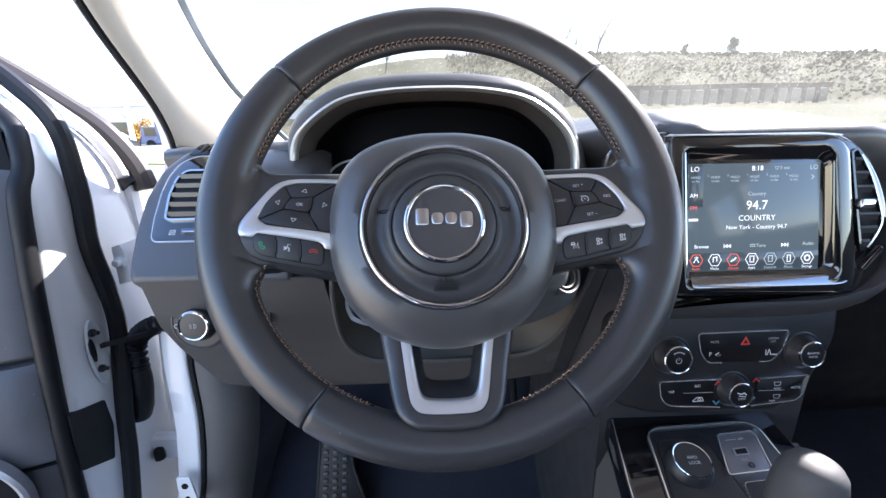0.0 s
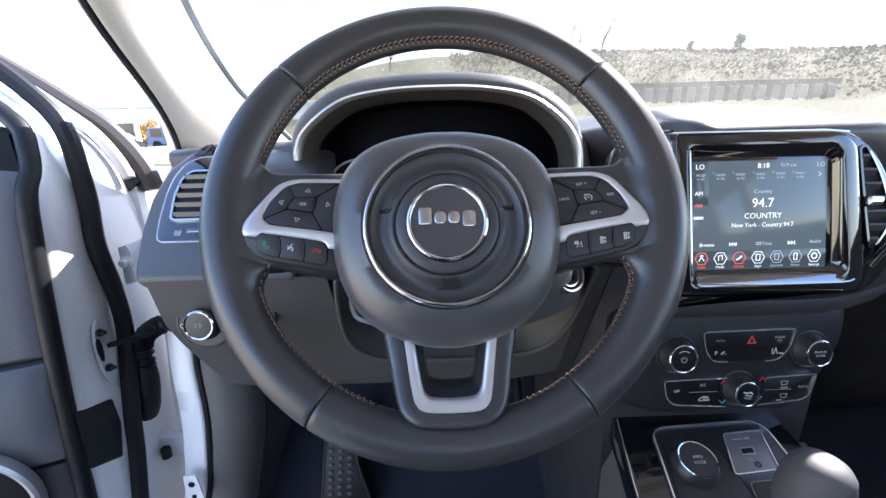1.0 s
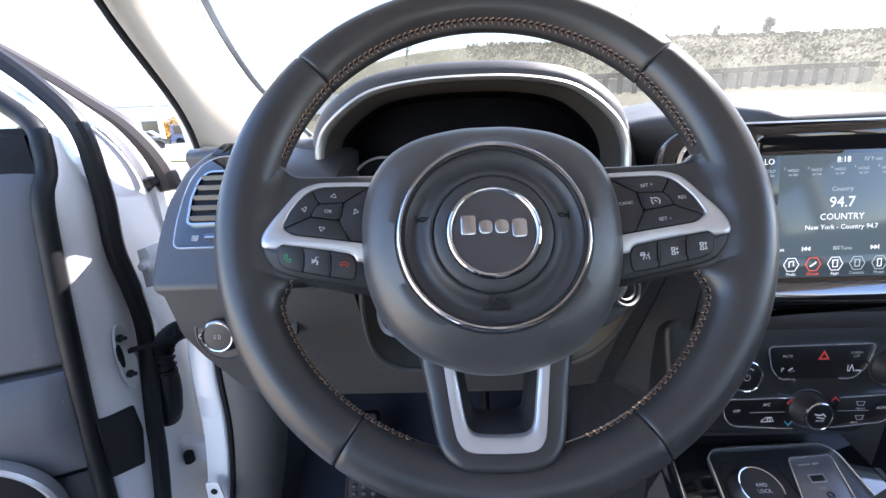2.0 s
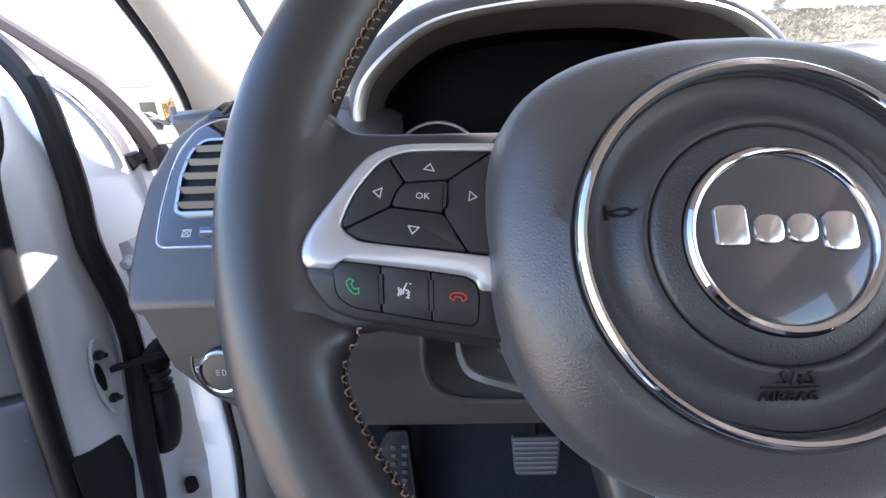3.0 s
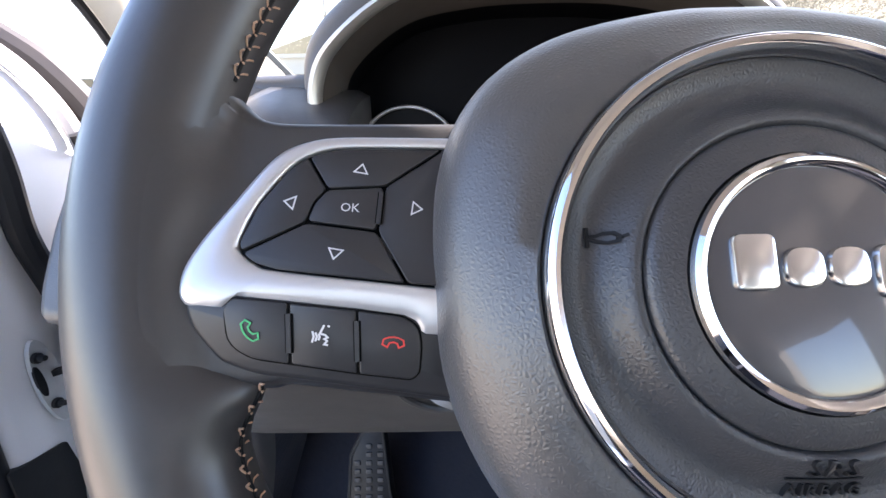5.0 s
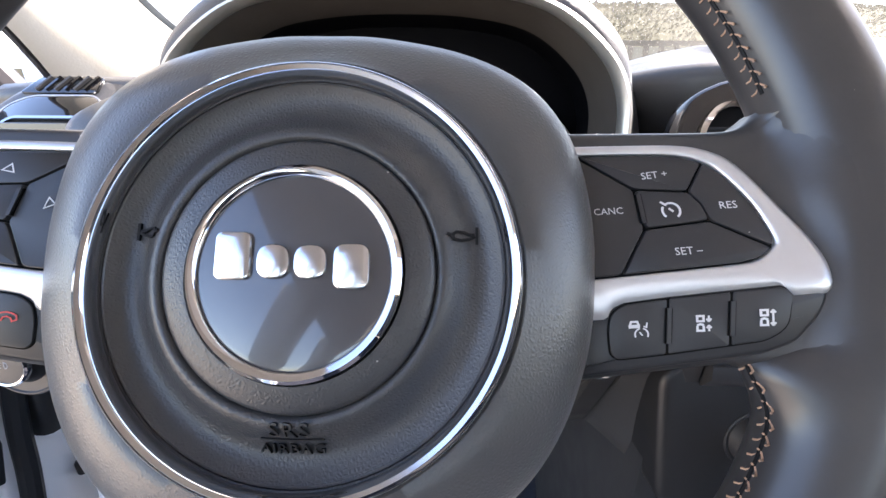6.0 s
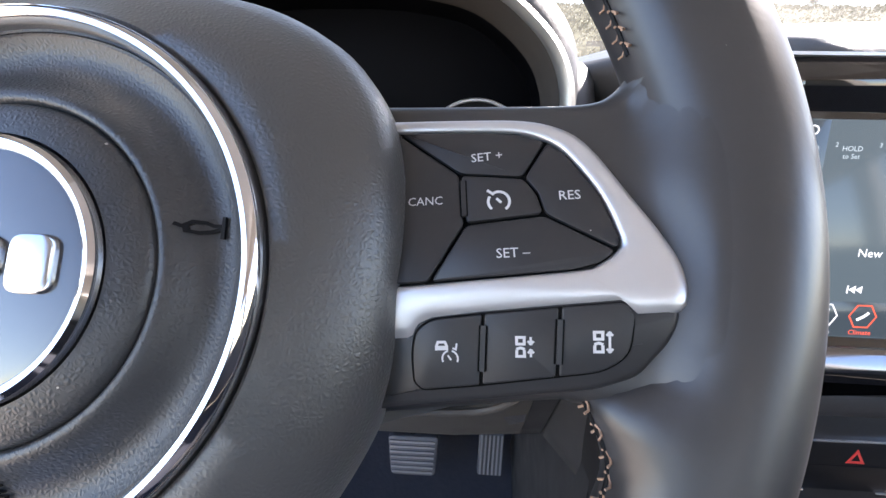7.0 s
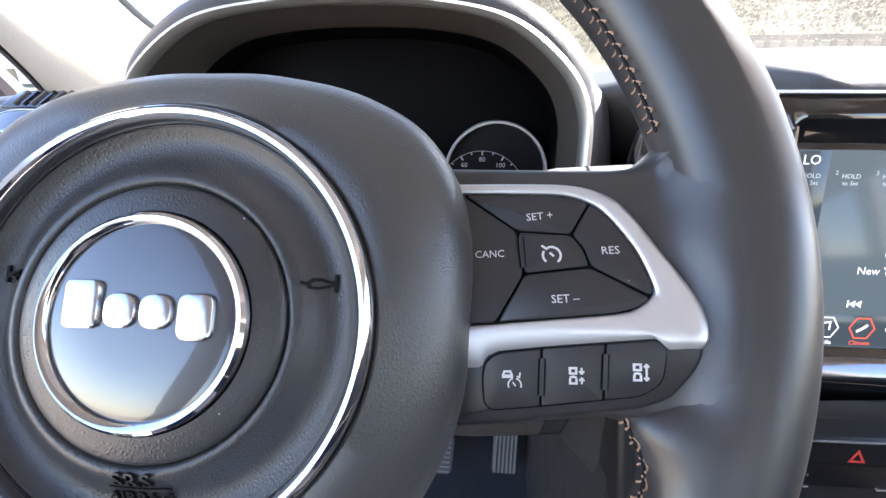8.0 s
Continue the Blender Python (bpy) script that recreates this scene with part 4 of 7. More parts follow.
for k in range(6):
    solid("fin", *ribbon([(-0.020 + k * 0.008, -0.004), (-0.012 + k * 0.008, 0.010)], 0.0022, 0.0022, 0.0042), PIANO if k % 2 else DARK, dem)

# ---- instrument cluster ----
cluster = thing("instrument_cluster", Matrix(), "hooded instrument cluster with a pale silver bezel and unlit black gauges", "instrument cluster")
ARCH = [(-0.168, 1.078), (-0.171, 1.15), (-0.170, 1.190), (-0.154, 1.217), (-0.113, 1.2445), (-0.060, 1.2550), (0.0, 1.2575), (0.060, 1.2550), (0.113, 1.2435), (0.152, 1.215), (0.1685, 1.186), (0.171, 1.15), (0.168, 1.078)]
arch = [(x, z) for x, z, _ in smooth_path([(*p, 0) for p in ARCH], 7)]
cx, cz = 0.0, 1.15


def arch_loop(s, y, dz=0.0, lean=0.15):
    return [(x * s, y + (z - 1.2) * lean, cz + (z - cz) * s + dz) for x, z in arch]


def visor_loop(out, y):
    """The visor over the bezel: it stands out most at the crown and dies into the dash at the sides."""
    loop = []
    for i, (x, z) in enumerate(arch):
        a, b = Vector(arch[max(i - 1, 0)]), Vector(arch[min(i + 1, len(arch) - 1)])
        n = Vector((a.y - b.y, b.x - a.x)).normalized()
        k = min(1.0, max(0.0, (z - 1.165) / 0.06))
        k = 0.25 + 0.75 * k * k * (3 - 2 * k)
        loop.append((x * 1.018 + n.x * out * k, y + (z - 1.2) * 0.15, cz + (z - cz) * 1.018 + n.y * out * k))
    return loop


prof = [(1.02, 0.528), (1.025, 0.516), (1.015, 0.509), (0.995, 0.506), (0.975, 0.509), (0.965, 0.516)]
loops = [arch_loop(s, y) for s, y in prof]
solid("bezel", *loft([[l[i] for l in loops] for i in range(len(arch))], closed=True), material("pale_silver", (0.60, 0.59, 0.55), 0.38, metal=0.75, vary=0.04), cluster, "pale silver bezel", sharp=70)
CLUSTERBLACK = material("cluster_black", (0.003, 0.003, 0.004), 0.5, spec=0.06, grain=0.1, size=0.001)
solid("hood_lining", *loft([arch_loop(0.968, 0.515), arch_loop(0.955, 0.527), arch_loop(0.948, 0.545, -0.003, 0.1), arch_loop(0.944, 0.568, -0.006, 0.09)], closed=False), material("hood_brown", (0.066, 0.057, 0.049), 0.6, grain=0.2, size=0.001), cluster, "dark brown hood lining")
# the same lining carried deeper in black: its shade is put into the colour
solid("inner_mask", *loft([arch_loop(0.944, 0.568, -0.006, 0.09), arch_loop(0.942, 0.580, -0.008, 0.08), arch_loop(0.935, 0.598, -0.012, 0.05)], closed=False), CLUSTERBLACK, cluster, "black inner mask")
hood_prof = [(-0.001, 0.520), (0.001, 0.5145), (0.006, 0.517), (0.012, 0.523), (0.0155, 0.530), (0.0170, 0.540), (0.0165, 0.555), (0.014, 0.585), (0.006, 0.64), (-0.008, 0.70), (-0.030, 0.75)]
solid("hood", *loft([visor_loop(o, y) for o, y in hood_prof], closed=False), DASH, cluster, sharp=60)
solid("gauge_panel", *front_plate([(-0.172, 1.06), (0.172, 1.06), (0.167, 1.21), (0.065, 1.254), (-0.065, 1.254), (-0.167, 1.21)], 0.599, 0.006, 0.001), CLUSTERBLACK, cluster)
RING = material("gauge_chrome", (0.80, 0.80, 0.81), 0.34, metal=0.6, vary=0.03)
for gx, label in ((-0.1125, "tachometer"), (0.1115, "speedometer")):
    g = thing(label, pose(gx, 0.592, 1.1245, 90), "", "")
    for key in list(g.keys()):
        del g[key]
    g.parent = cluster
    solid("gauge_ring", *ring_body([(r * MM, z * MM) for r, z in ((47.8, 0), (47.8, 8), (47.0, 9), (45.6, 8.8), (44.8, 7), (44.8, 0))], 96), RING, g, "thin chrome ring")
    solid("gauge_face", *turned([(r * MM, z * MM) for r, z in ((45.4, 0), (45.4, 2), (44, 2.2), (1, 2.2))], 64), BLACK, g)
    marks = []
    for k in range(-4, 5):
        a = radians(90 - k * 14.5)
        ox, oy, r0, r1 = -0.0126, -0.021, (0.0372 if k % 2 == 0 else 0.0388), 0.0412
        marks.append(ribbon([(ox + r0 * math.cos(a), oy + r0 * math.sin(a)), (ox + r1 * math.cos(a), oy + r1 * math.sin(a))], 0.0013 if k % 2 == 0 else 0.0010, 0.0022, 0.0025))
    marks.append(ribbon([(-0.0126 + 0.0412 * math.cos(radians(a)), -0.021 + 0.0412 * math.sin(radians(a))) for a in range(30, 151, 5)], 0.0004, 0.0022, 0.0024))
    solid("tick_marks", *merged(*marks), PRINT, g)
    if gx > 0:
        for word, x, y in (("60", -0.0292, 0.0070), ("80", -0.0126, 0.0122), ("100", 0.0046, 0.0070), ("120", 0.017, -0.006)):
            solid("numeral", *lettering(word, 0.0062, x, y, 0.0024), PRINT, g)
    solid("needle", *ribbon([(0, 0), (-0.022, -0.014)], 0.0016, 0.004, 0.005), RED, g)

# ---- touchscreen ----
SCREEN = pose(0.357, 0.4482, 1.109, 90 - 11.3)
unit = thing("touchscreen_unit", SCREEN, "gloss black touchscreen unit showing a radio station", "touchscreen")
OUT = smooth_path([(x * MM, y * MM, 0) for x, y in ((-104, 92), (0, 91.5), (80, 91), (101, 87.5), (117, 77), (136, 55), (151, 24), (158, -12), (155, -48), (145, -72), (126, -90), (108, -94.5), (0, -93), (-92, -90.5), (-98, -82), (-101, 0), (-104, 92))], 6)[:-1]
solid("housing", *plate([(x, y) for x, y, _ in OUT], 0.0035, 0.05, 0.006), PIANO, unit, "gloss black housing", sharp=60)


def frame_loop(corners, radii, z):
    return [(x, y, z) for x, y in rounded([(x * MM, y * MM) for x, y in corners], [r * MM for r in radii], 7)]


def between(a, b, t, z):
    out = []
    for p, q in zip(a, b):
        x = p[0] + (q[0] - p[0]) * t
        low = min(1.0, max(0.0, (x + 0.088) / 0.02))
        out.append((x, p[1] + (q[1] - p[1]) * t, (min(z, 5) + max(0, z - 5) * (0.25 + 0.75 * low)) * MM))
    return out


# deep rounded frame that slopes down to the display
FB = frame_loop([(-84, 63.5), (74, 62), (80.5, -61), (-78, -61)], (5, 9, 9, 5), 0)
FC = frame_loop([(-89, 79), (80, 78), (95, -78), (-81, -80)], (8, 20, 22, 8), 0)
FD = frame_loop([(-100, 90.5), (96, 88), (116, -88), (-93, -88)], (8, 26, 28, 10), 0)
prof = [(FB, FC, 0, 5), (FB, FC, 0.08, 5.8), (FB, FC, 0.35, 9.4), (FB, FC, 0.7, 12.6), (FB, FC, 0.92, 13.6), (FC, FD, 0.06, 13.9), (FC, FD, 0.3, 13.9), (FC, FD, 0.6, 13.5), (FC, FD, 0.86, 12.4), (FC, FD, 0.96, 10.8), (FC, FD, 1.0, 8.5), (FC, FD, 1.0, 0.0), (FB, FC, 0, 0.0)]
solid("screen_frame", *loft([between(*p) for p in prof], ring=True), PIANO, unit, "deep gloss black frame", sharp=60)
solid("brow_line", *ribbon([(-0.105, 0.0905), (0.06, 0.0900), (0.088, 0.0875)], 0.0016, 0.006, 0.0105), SATIN, unit)
solid("frame_floor", *plate([(-0.086, 0.066), (0.078, 0.066), (0.084, -0.064), (-0.081, -0.064)], 0.0048, 0.002, 0.0004), PIANO, unit)
solid("side_chrome", *ribbon([(-0.0850, 0.072), (-0.0795, -0.062), (-0.077, -0.072)], 0.0014, 0.0055, 0.0085), CHROME, unit)
# metal strip added in place of the sky's reflection on the gloss black lip
loops = []
for x, k in ((-76, 0.7), (-74, 0.9), (-68, 1.0), (0, 1.0), (86, 1.0), (95, 0.85), (100, 0.5)):
    loops.append([(x * MM, (-71.2 + dy * k) * MM, z * MM) for dy, z in ((5.8, 7.6), (5.6, 9.2), (2.5, 11.3), (-2, 13.0), (-6.0, 14.3), (-7.4, 14.2), (-7.6, 12.0))])
solid("lip_reflection", *loft(loops), material("lip_reflection_metal", (0.22, 0.225, 0.24), 0.12, metal=1.0, vary=0.05), unit, "bright metal strip", sharp=60)
lcd = solid("display", *plate([(-0.0795, -0.0605), (0.0735, -0.0605), (0.0700, 0.0595), (-0.0795, 0.0595)], 0.0055, 0.001, 0.0002), LCD, unit, "lit grey-blue radio display")
solid("display_bar", *plate([(-0.079, -0.060), (0.073, -0.060), (0.073, -0.0395), (-0.079, -0.0395)], 0.0057, 0.0004, 0.0001), LCDDARK, lcd)
solid("display_bar", *plate([(-0.079, 0.012), (-0.062, 0.012), (-0.062, 0.059), (-0.079, 0.059)], 0.0057, 0.0004, 0.0001), LCDDARK, lcd)
ZL = 0.0058
for word, size, x, y, mt in (("LO", 0.0078, -0.072, 0.0535, GLOW), ("8:18", 0.0078, -0.0015, 0.0535, GLOW), ("72\u00b0F out", 0.005, 0.026, 0.0535, GLOWDIM), ("LO", 0.0072, 0.0625, 0.0535, GLOWDIM),
                             ("AM", 0.0064, -0.0725, 0.0245, GLOW), ("FM", 0.0064, -0.0725, 0.0108, GLOWRED), ("Country", 0.006, -0.001, 0.0255, GLOWDIM), ("94.7", 0.0145, -0.0005, 0.0125, GLOW), ("COUNTRY", 0.0088, 0.0, -0.0015, GLOW),
                             ("New York - Country 94.7", 0.0066, 0.0, -0.0115, GLOW), ("Browse", 0.0054, -0.062, -0.0325, GLOW), ("Tune", 0.0054, 0.006, -0.0325, GLOWDIM), ("Audio", 0.0054, 0.0605, -0.0315, GLOWDIM)):
    solid("display_text", *lettering(word, size, x, y, ZL), mt, lcd, smooth=False)
for k in range(6):
    x = -0.071 + k * 0.0222
    solid("display_text", *merged(lettering("HOLD", 0.0038, x, 0.0445, ZL), lettering("to Set", 0.0036, x, 0.0405, ZL), lettering(str(k + 1), 0.0034, x - 0.0082, 0.0465, ZL)), GLOWDIM, lcd, smooth=False)
solid("display_mark", *ribbon([(0.060, 0.0455), (0.063, 0.043), (0.060, 0.0405)], 0.0008, ZL - 0.0001, ZL), GLOWDIM, lcd)
solid("display_mark", *plate([(-0.0775, -0.0035), (-0.067, -0.0035), (-0.067, -0.0008), (-0.0775, -0.0008)], ZL, 0.0002, 0.0001), GLOW, lcd)
for x, s in ((-0.032, -1), (0.033, 1)):
    solid("display_mark", *merged(*[([(x + s * (d - 0.0035), -0.0345, ZL), (x + s * d, -0.0323, ZL), (x + s * (d - 0.0035), -0.030, ZL)], [(0, 1, 2)]) for d in (0, 0.0036)], ribbon([(x + s * 0.0042, -0.0345), (x + s * 0.0042, -0.030)], 0.0008, ZL - 0.0001, ZL)), GLOW, lcd, smooth=False)
solid("display_mark", *merged(*[([(-0.0065 + a * 0.0022, -0.0305 - b * 0.002, ZL), (-0.005 + a * 0.0022, -0.0305 - b * 0.002, ZL), (-0.005 + a * 0.0022, -0.0318 - b * 0.002, ZL), (-0.0065 + a * 0.0022, -0.0318 - b * 0.002, ZL)], [(0, 1, 2, 3)]) for a in range(3) for b in range(2)]), GLOWDIM, lcd, smooth=False)
for k, word in enumerate(("Radio", "Media", "Climate", "Apps", "Controls", "Phone", "Settings")):
    x, mt = -0.0675 + k * 0.0213, (GLOWRED if k in (0, 2) else (GLOWDIM if k in (4, 5) else GLOW))
    hexagon = [(x + 0.0074 * math.cos(radians(60 * i)), -0.0478 + 0.0074 * math.sin(radians(60 * i))) for i in range(6)]
    solid("display_icon", *ribbon(hexagon, 0.0007, ZL - 0.0001, ZL, True), mt, lcd, smooth=False)
    inner = [ribbon([(x - 0.003, -0.0505), (x, -0.0455), (x + 0.003, -0.0505)], 0.0009, ZL - 0.0001, ZL), ribbon(circle(x, -0.0460, 0.0022, 10, 20, 160), 0.0007, ZL - 0.0001, ZL)] if k == 0 else \
        [ribbon([(x - 0.002, -0.0505), (x - 0.002, -0.0450), (x + 0.0022, -0.0443), (x + 0.0022, -0.0495)], 0.0009, ZL - 0.0001, ZL)] if k == 1 else \
        [ribbon([(x - 0.003, -0.050), (x - 0.001, -0.0488), (x + 0.001, -0.0475), (x + 0.003, -0.0455)], 0.0015, ZL - 0.0001, ZL)] if k == 2 else \
        [ribbon([(x - 0.0022, -0.0450), (x - 0.0022, -0.0510), (x + 0.0022, -0.0510), (x + 0.0022, -0.0450)], 0.0009, ZL - 0.0001, ZL), ribbon([(x - 0.003, -0.0443), (x + 0.003, -0.0443)], 0.0009, ZL - 0.0001, ZL)] if k in (3, 4) else \
        [ribbon([(x - 0.0018, -0.0515), (x + 0.0018, -0.0515), (x + 0.0018, -0.0442), (x - 0.0018, -0.0442)], 0.0008, ZL - 0.0001, ZL, True)] if k == 5 else \
        [ribbon(circle(x, -0.0478, 0.0030, 12), 0.0014, ZL - 0.0001, ZL, True)]
    solid("display_icon", *merged(*inner), GLOW if k != 4 else GLOWDIM, lcd, smooth=False)
    solid("display_text", *lettering(word, 0.0040, x, -0.0575, ZL), mt, lcd, smooth=False)


# ---- centre vents ----
rv = thing("air_vent", SCREEN @ Matrix.Translation((-0.006, 0, 0)), "gloss black centre air vent with chrome frame beside the screen", "air vent", group="air vents")
i = [(x, y) for x, y, _ in smooth_path([(x * MM, y * MM, 0) for x, y in ((107.5, 69), (113, 72), (118, 66), (132, 40), (143, 8), (146, -8), (141, -22), (131, -37), (126, -38.5), (123.5, -34), (115, 18), (107.5, 69))], 5)[:-1]]
solid("vent_throat", *plate(i, 0.0066, 0.001, 0.0002), BLACK, rv)
solid("vent_frame", *ribbon(i[10:36], 0.0022, 0.006, 0.0105), DARKCHROME, rv, "chrome frame")
solid("vent_edge", *ribbon(i[36:] + i[:11], 0.0026, 0.006, 0.0100), PIANO, rv)
for k in range(7):
    y = 60 - k * 15.2
    x0, x1 = 107.5 + (69 - y) * 0.157, float(np.interp(y, [-38, -22, -8, 8, 40, 66], [131, 141, 146, 143, 132, 118]))
    solid("slat", *loft([[(x * MM, (y + a) * MM, c * MM) for a, c in ((-5.5, 6.7), (0.5, 10.6), (2.6, 10.2), (3.4, 9.2), (-2.5, 6.7))] for x in (x0 + 1, x1 - 1.5)]), DARK, rv, sharp=40)
solid("slide_knob", *plate(rounded([(0.1145, 0.005), (0.1325, 0.007), (0.133, 0.017), (0.1140, 0.018)], 0.004, 4), 0.016, 0.007, 0.003), CHROME, rv, "chrome knob")
solid("lower_tab", *plate(rounded([(0.1225, -0.061), (0.129, -0.064), (0.150, -0.042), (0.147, -0.034)], 0.003, 4), 0.012, 0.006, 0.003), DARKCHROME, rv, "chrome tab")

lv = thing("air_vent", pose(0.232, 0.500, 1.155, 90 - 20), "gloss black arched air vent with chrome frame between cluster and screen", "air vent", group="air vents")
o = [(x, y) for x, y, _ in smooth_path([(x * MM, y * MM, 0) for x, y in ((-30, -75), (-29, -20), (-26, 9), (-17, 30), (0, 41), (18, 45.5), (60, 48), (62, 0), (60, -75))], 5)]
solid("panel", *plate(o, 0.002, 0.02, 0.004), PIANO, lv, sharp=60)
i = rounded([(-0.016, -0.060), (-0.011, 0.009), (0.001, 0.025), (0.042, 0.025), (0.049, 0.009), (0.052, -0.060)], 0.009, 5)
solid("vent_frame", *ribbon(i, 0.0042, 0.001, 0.007, True), CHROME, lv, "chrome frame")
solid("vent_throat", *plate(inset(i, 0.002), 0.0028, 0.0005, 0.0002), BLACK, lv)
for k in range(4):
    solid("slat", *loft([[(px, -0.045 + k * 0.016, 0.0026), (px, -0.041 + k * 0.016, 0.0062), (px, -0.039 + k * 0.016, 0.0058), (px, -0.043 + k * 0.016, 0.0026)] for px in (-0.011, 0.046)]), DARK, lv)

# ---- climate panel ----
CL = pose(0.352, 0.4268, 0.945, 90 - 9.6)
climate = thing("climate_panel", CL, "dark climate control panel with three knobs and chrome-lined keys", "climate controls")
solid("fascia", *plate(rounded([(-0.155, 0.052), (-0.135, 0.070), (0.10, 0.072), (0.124, 0.056), (0.122, 0.015), (0.085, -0.054), (0.055, -0.074), (-0.10, -0.072), (-0.145, -0.058)], 0.012, 4), 0.0, 0.05, 0.006), material("climate_plastic", (0.014, 0.014, 0.015), 0.42, grain=0.15, size=0.001), climate, sharp=50)


def knob(name, x, y, r, h, face, words=()):
    k = solid(name, *turned([(a * MM, b * MM) for a, b in ((r + 4.5, -1), (r + 4.5, 0.6), (r + 3.5, 1.2), (r + 1.2, 0.4), (r + 0.8, 1.5), (r, 3), (r - 1.5, h * 0.6), (r - 3, h), (r - 4.2, h + 0.8))], 56, x, y), KEY, climate)
    solid("knob_ring", *ring_body([(a * MM, b * MM) for a, b in ((r - 2.8, h - 1.5), (r - 2.8, h + 0.8), (r - 3.6, h + 1.5), (r - 4.6, h + 1.2), (r - 4.9, h))], 64, x, y), CHROME, k, "chrome ring")
    solid("knob_face", *turned([(a * MM, b * MM) for a, b in ((r - 4.8, h - 1), (r - 4.8, h + 0.7), (r - 6, h + 0.9), (0.5, h + 0.9))], 40, x, y), KEYMAT, k)
    for w, s, dy in words:
        solid("symbol", *lettering(w, s, x, y + dy, (h + 1.1) * MM), PRINT, k, smooth=False)
    return k, (h + 1.05) * MM


k1, kz = knob("knob", -0.0785, 0.0022, 19.5, 15, None)
solid("symbol", *merged(ribbon(circle(-0.0785, 0.0015, 0.0032, 14, 120, 420), 0.0007, kz, kz + 0.0001), ribbon([(-0.0785, 0.0020), (-0.0785, 0.0055)], 0.0007, kz, kz + 0.0001), ribbon(circle(-0.0785, 0.0022, 0.0095, 12, 50, 130), 0.0012, kz, kz + 0.0001)), DIMPRINT, k1, smooth=False)
knob("knob", 0.081, 0.0032, 18.5, 14, None, (("BROWSE", 0.0036, 0.0018), ("ENTER", 0.0036, -0.0026)))
k3, kz = knob("knob", -0.0025, -0.0425, 17.8, 16, None, (("MODE", 0.0030, -0.0045),))
solid("symbol", *merged(ribbon([(-0.008, -0.0395), (-0.003, -0.0410), (0.0005, -0.0395), (0.003, -0.0425)], 0.0012, kz, kz + 0.0001), ribbon([(-0.006, -0.0430), (0.002, -0.0445)], 0.0009, kz, kz + 0.0001)), PRINT, k3, smooth=False)
B1 = rounded([(-0.048, 0.0285), (-0.0435, 0.004), (-0.034, -0.0085), (0.042, -0.0085), (0.0545, 0.004), (0.063, 0.0295)], 0.006, 4)
solid("key_panel", *plate(B1, 0.001, 0.004, 0.0006), KEYMAT, climate)
nb = len(B1)
solid("chrome_line", *ribbon(B1[-6:] + B1[:11], 0.0014, 0.0006, 0.0020), LINE, climate)
solid("chrome_line", *ribbon(B1[11:14] + [(-0.018, -0.0085)], 0.0014, 0.0006, 0.0020), LINE, climate)
solid("chrome_line", *ribbon([(0.028, -0.0085)] + B1[15:24], 0.0014, 0.0006, 0.0020), LINE, climate)
solid("key_gap", *ribbon([(-0.042, 0.0105), (0.054, 0.0105)], 0.0005, 0.0006, 0.0013), BLACK, climate)
solid("symbol", *ribbon([(0.006, 0.0135), (0.0105, 0.0215), (0.015, 0.0135)], 0.0015, 0.001, 0.0014, True), RED, climate, "red hazard triangle", smooth=False)
for w, s, x, y in (("MUTE", 0.0040, -0.027, 0.017), ("SCREEN", 0.0036, 0.044, 0.0195), ("OFF", 0.0036, 0.044, 0.0155), ("OFF", 0.0034, -0.0215, 0.0005)):
    solid("symbol", *lettering(w, s, x, y, 0.0012), DIMPRINT, climate, smooth=False)
solid("symbol", *merged(lettering("P", 0.0070, -0.0315, 0.002, 0.0012), ribbon([(-0.0255, 0.001), (-0.021, 0.004)], 0.001, 0.001, 0.0013)), PRINT, climate, smooth=False)
solid("symbol", *merged(ribbon([(0.036, 0.006), (0.036, -0.001)], 0.0007, 0.001, 0.0013), ribbon([(0.0375, -0.001), (0.040, 0.006), (0.0425, -0.001)], 0.0009, 0.001, 0.0013), ribbon([(0.044, 0.000), (0.050, -0.0005)], 0.0013, 0.001, 0.0013)), PRINT, climate, smooth=False)
B2L = rounded([(-0.0165, -0.029), (-0.092, -0.030), (-0.089, -0.052), (-0.080, -0.0605), (-0.0165, -0.0645)], [0.001, 0.005, 0.006, 0.006, 0.001], 4)
B2R = rounded([(0.030, -0.030), (0.0915, -0.027), (0.0845, -0.052), (0.076, -0.059), (0.022, -0.064)], [0.001, 0.005, 0.006, 0.006, 0.001], 4)
for o in (B2L, B2R):
    solid("key_panel", *plate(o, 0.001, 0.004, 0.0006), KEYMAT, climate)
    solid("chrome_line", *ribbon(o[2:-2], 0.0014, 0.0006, 0.0020), LINE, climate)
for y, x0, x1 in ((-0.0455, -0.062, -0.026), (-0.0455, 0.030, 0.062)):
    solid("key_gap", *ribbon([(x0, y), (x1, y)], 0.0005, 0.0008, 0.0013), DIMPRINT, climate)
for w, s, x, y in (("OFF", 0.0042, -0.0765, -0.0435), ("A/C", 0.0046, -0.0450, -0.0370), ("FRONT", 0.003, 0.0535, -0.0435), ("REAR", 0.003, 0.048, -0.059), ("AUTO", 0.0042, 0.076, -0.043)):
    solid("symbol", *lettering(w, s, x, y, 0.0012), PRINT, climate, smooth=False)
solid("symbol", *merged(ribbon([(-0.050, -0.0555), (-0.045, -0.0515), (-0.039, -0.0515), (-0.037, -0.056), (-0.050, -0.0565)], 0.0008, 0.001, 0.0013), ribbon(circle(-0.042, -0.0540, 0.0018, 10), 0.0008, 0.001, 0.0013, True)), PRINT, climate, smooth=False)
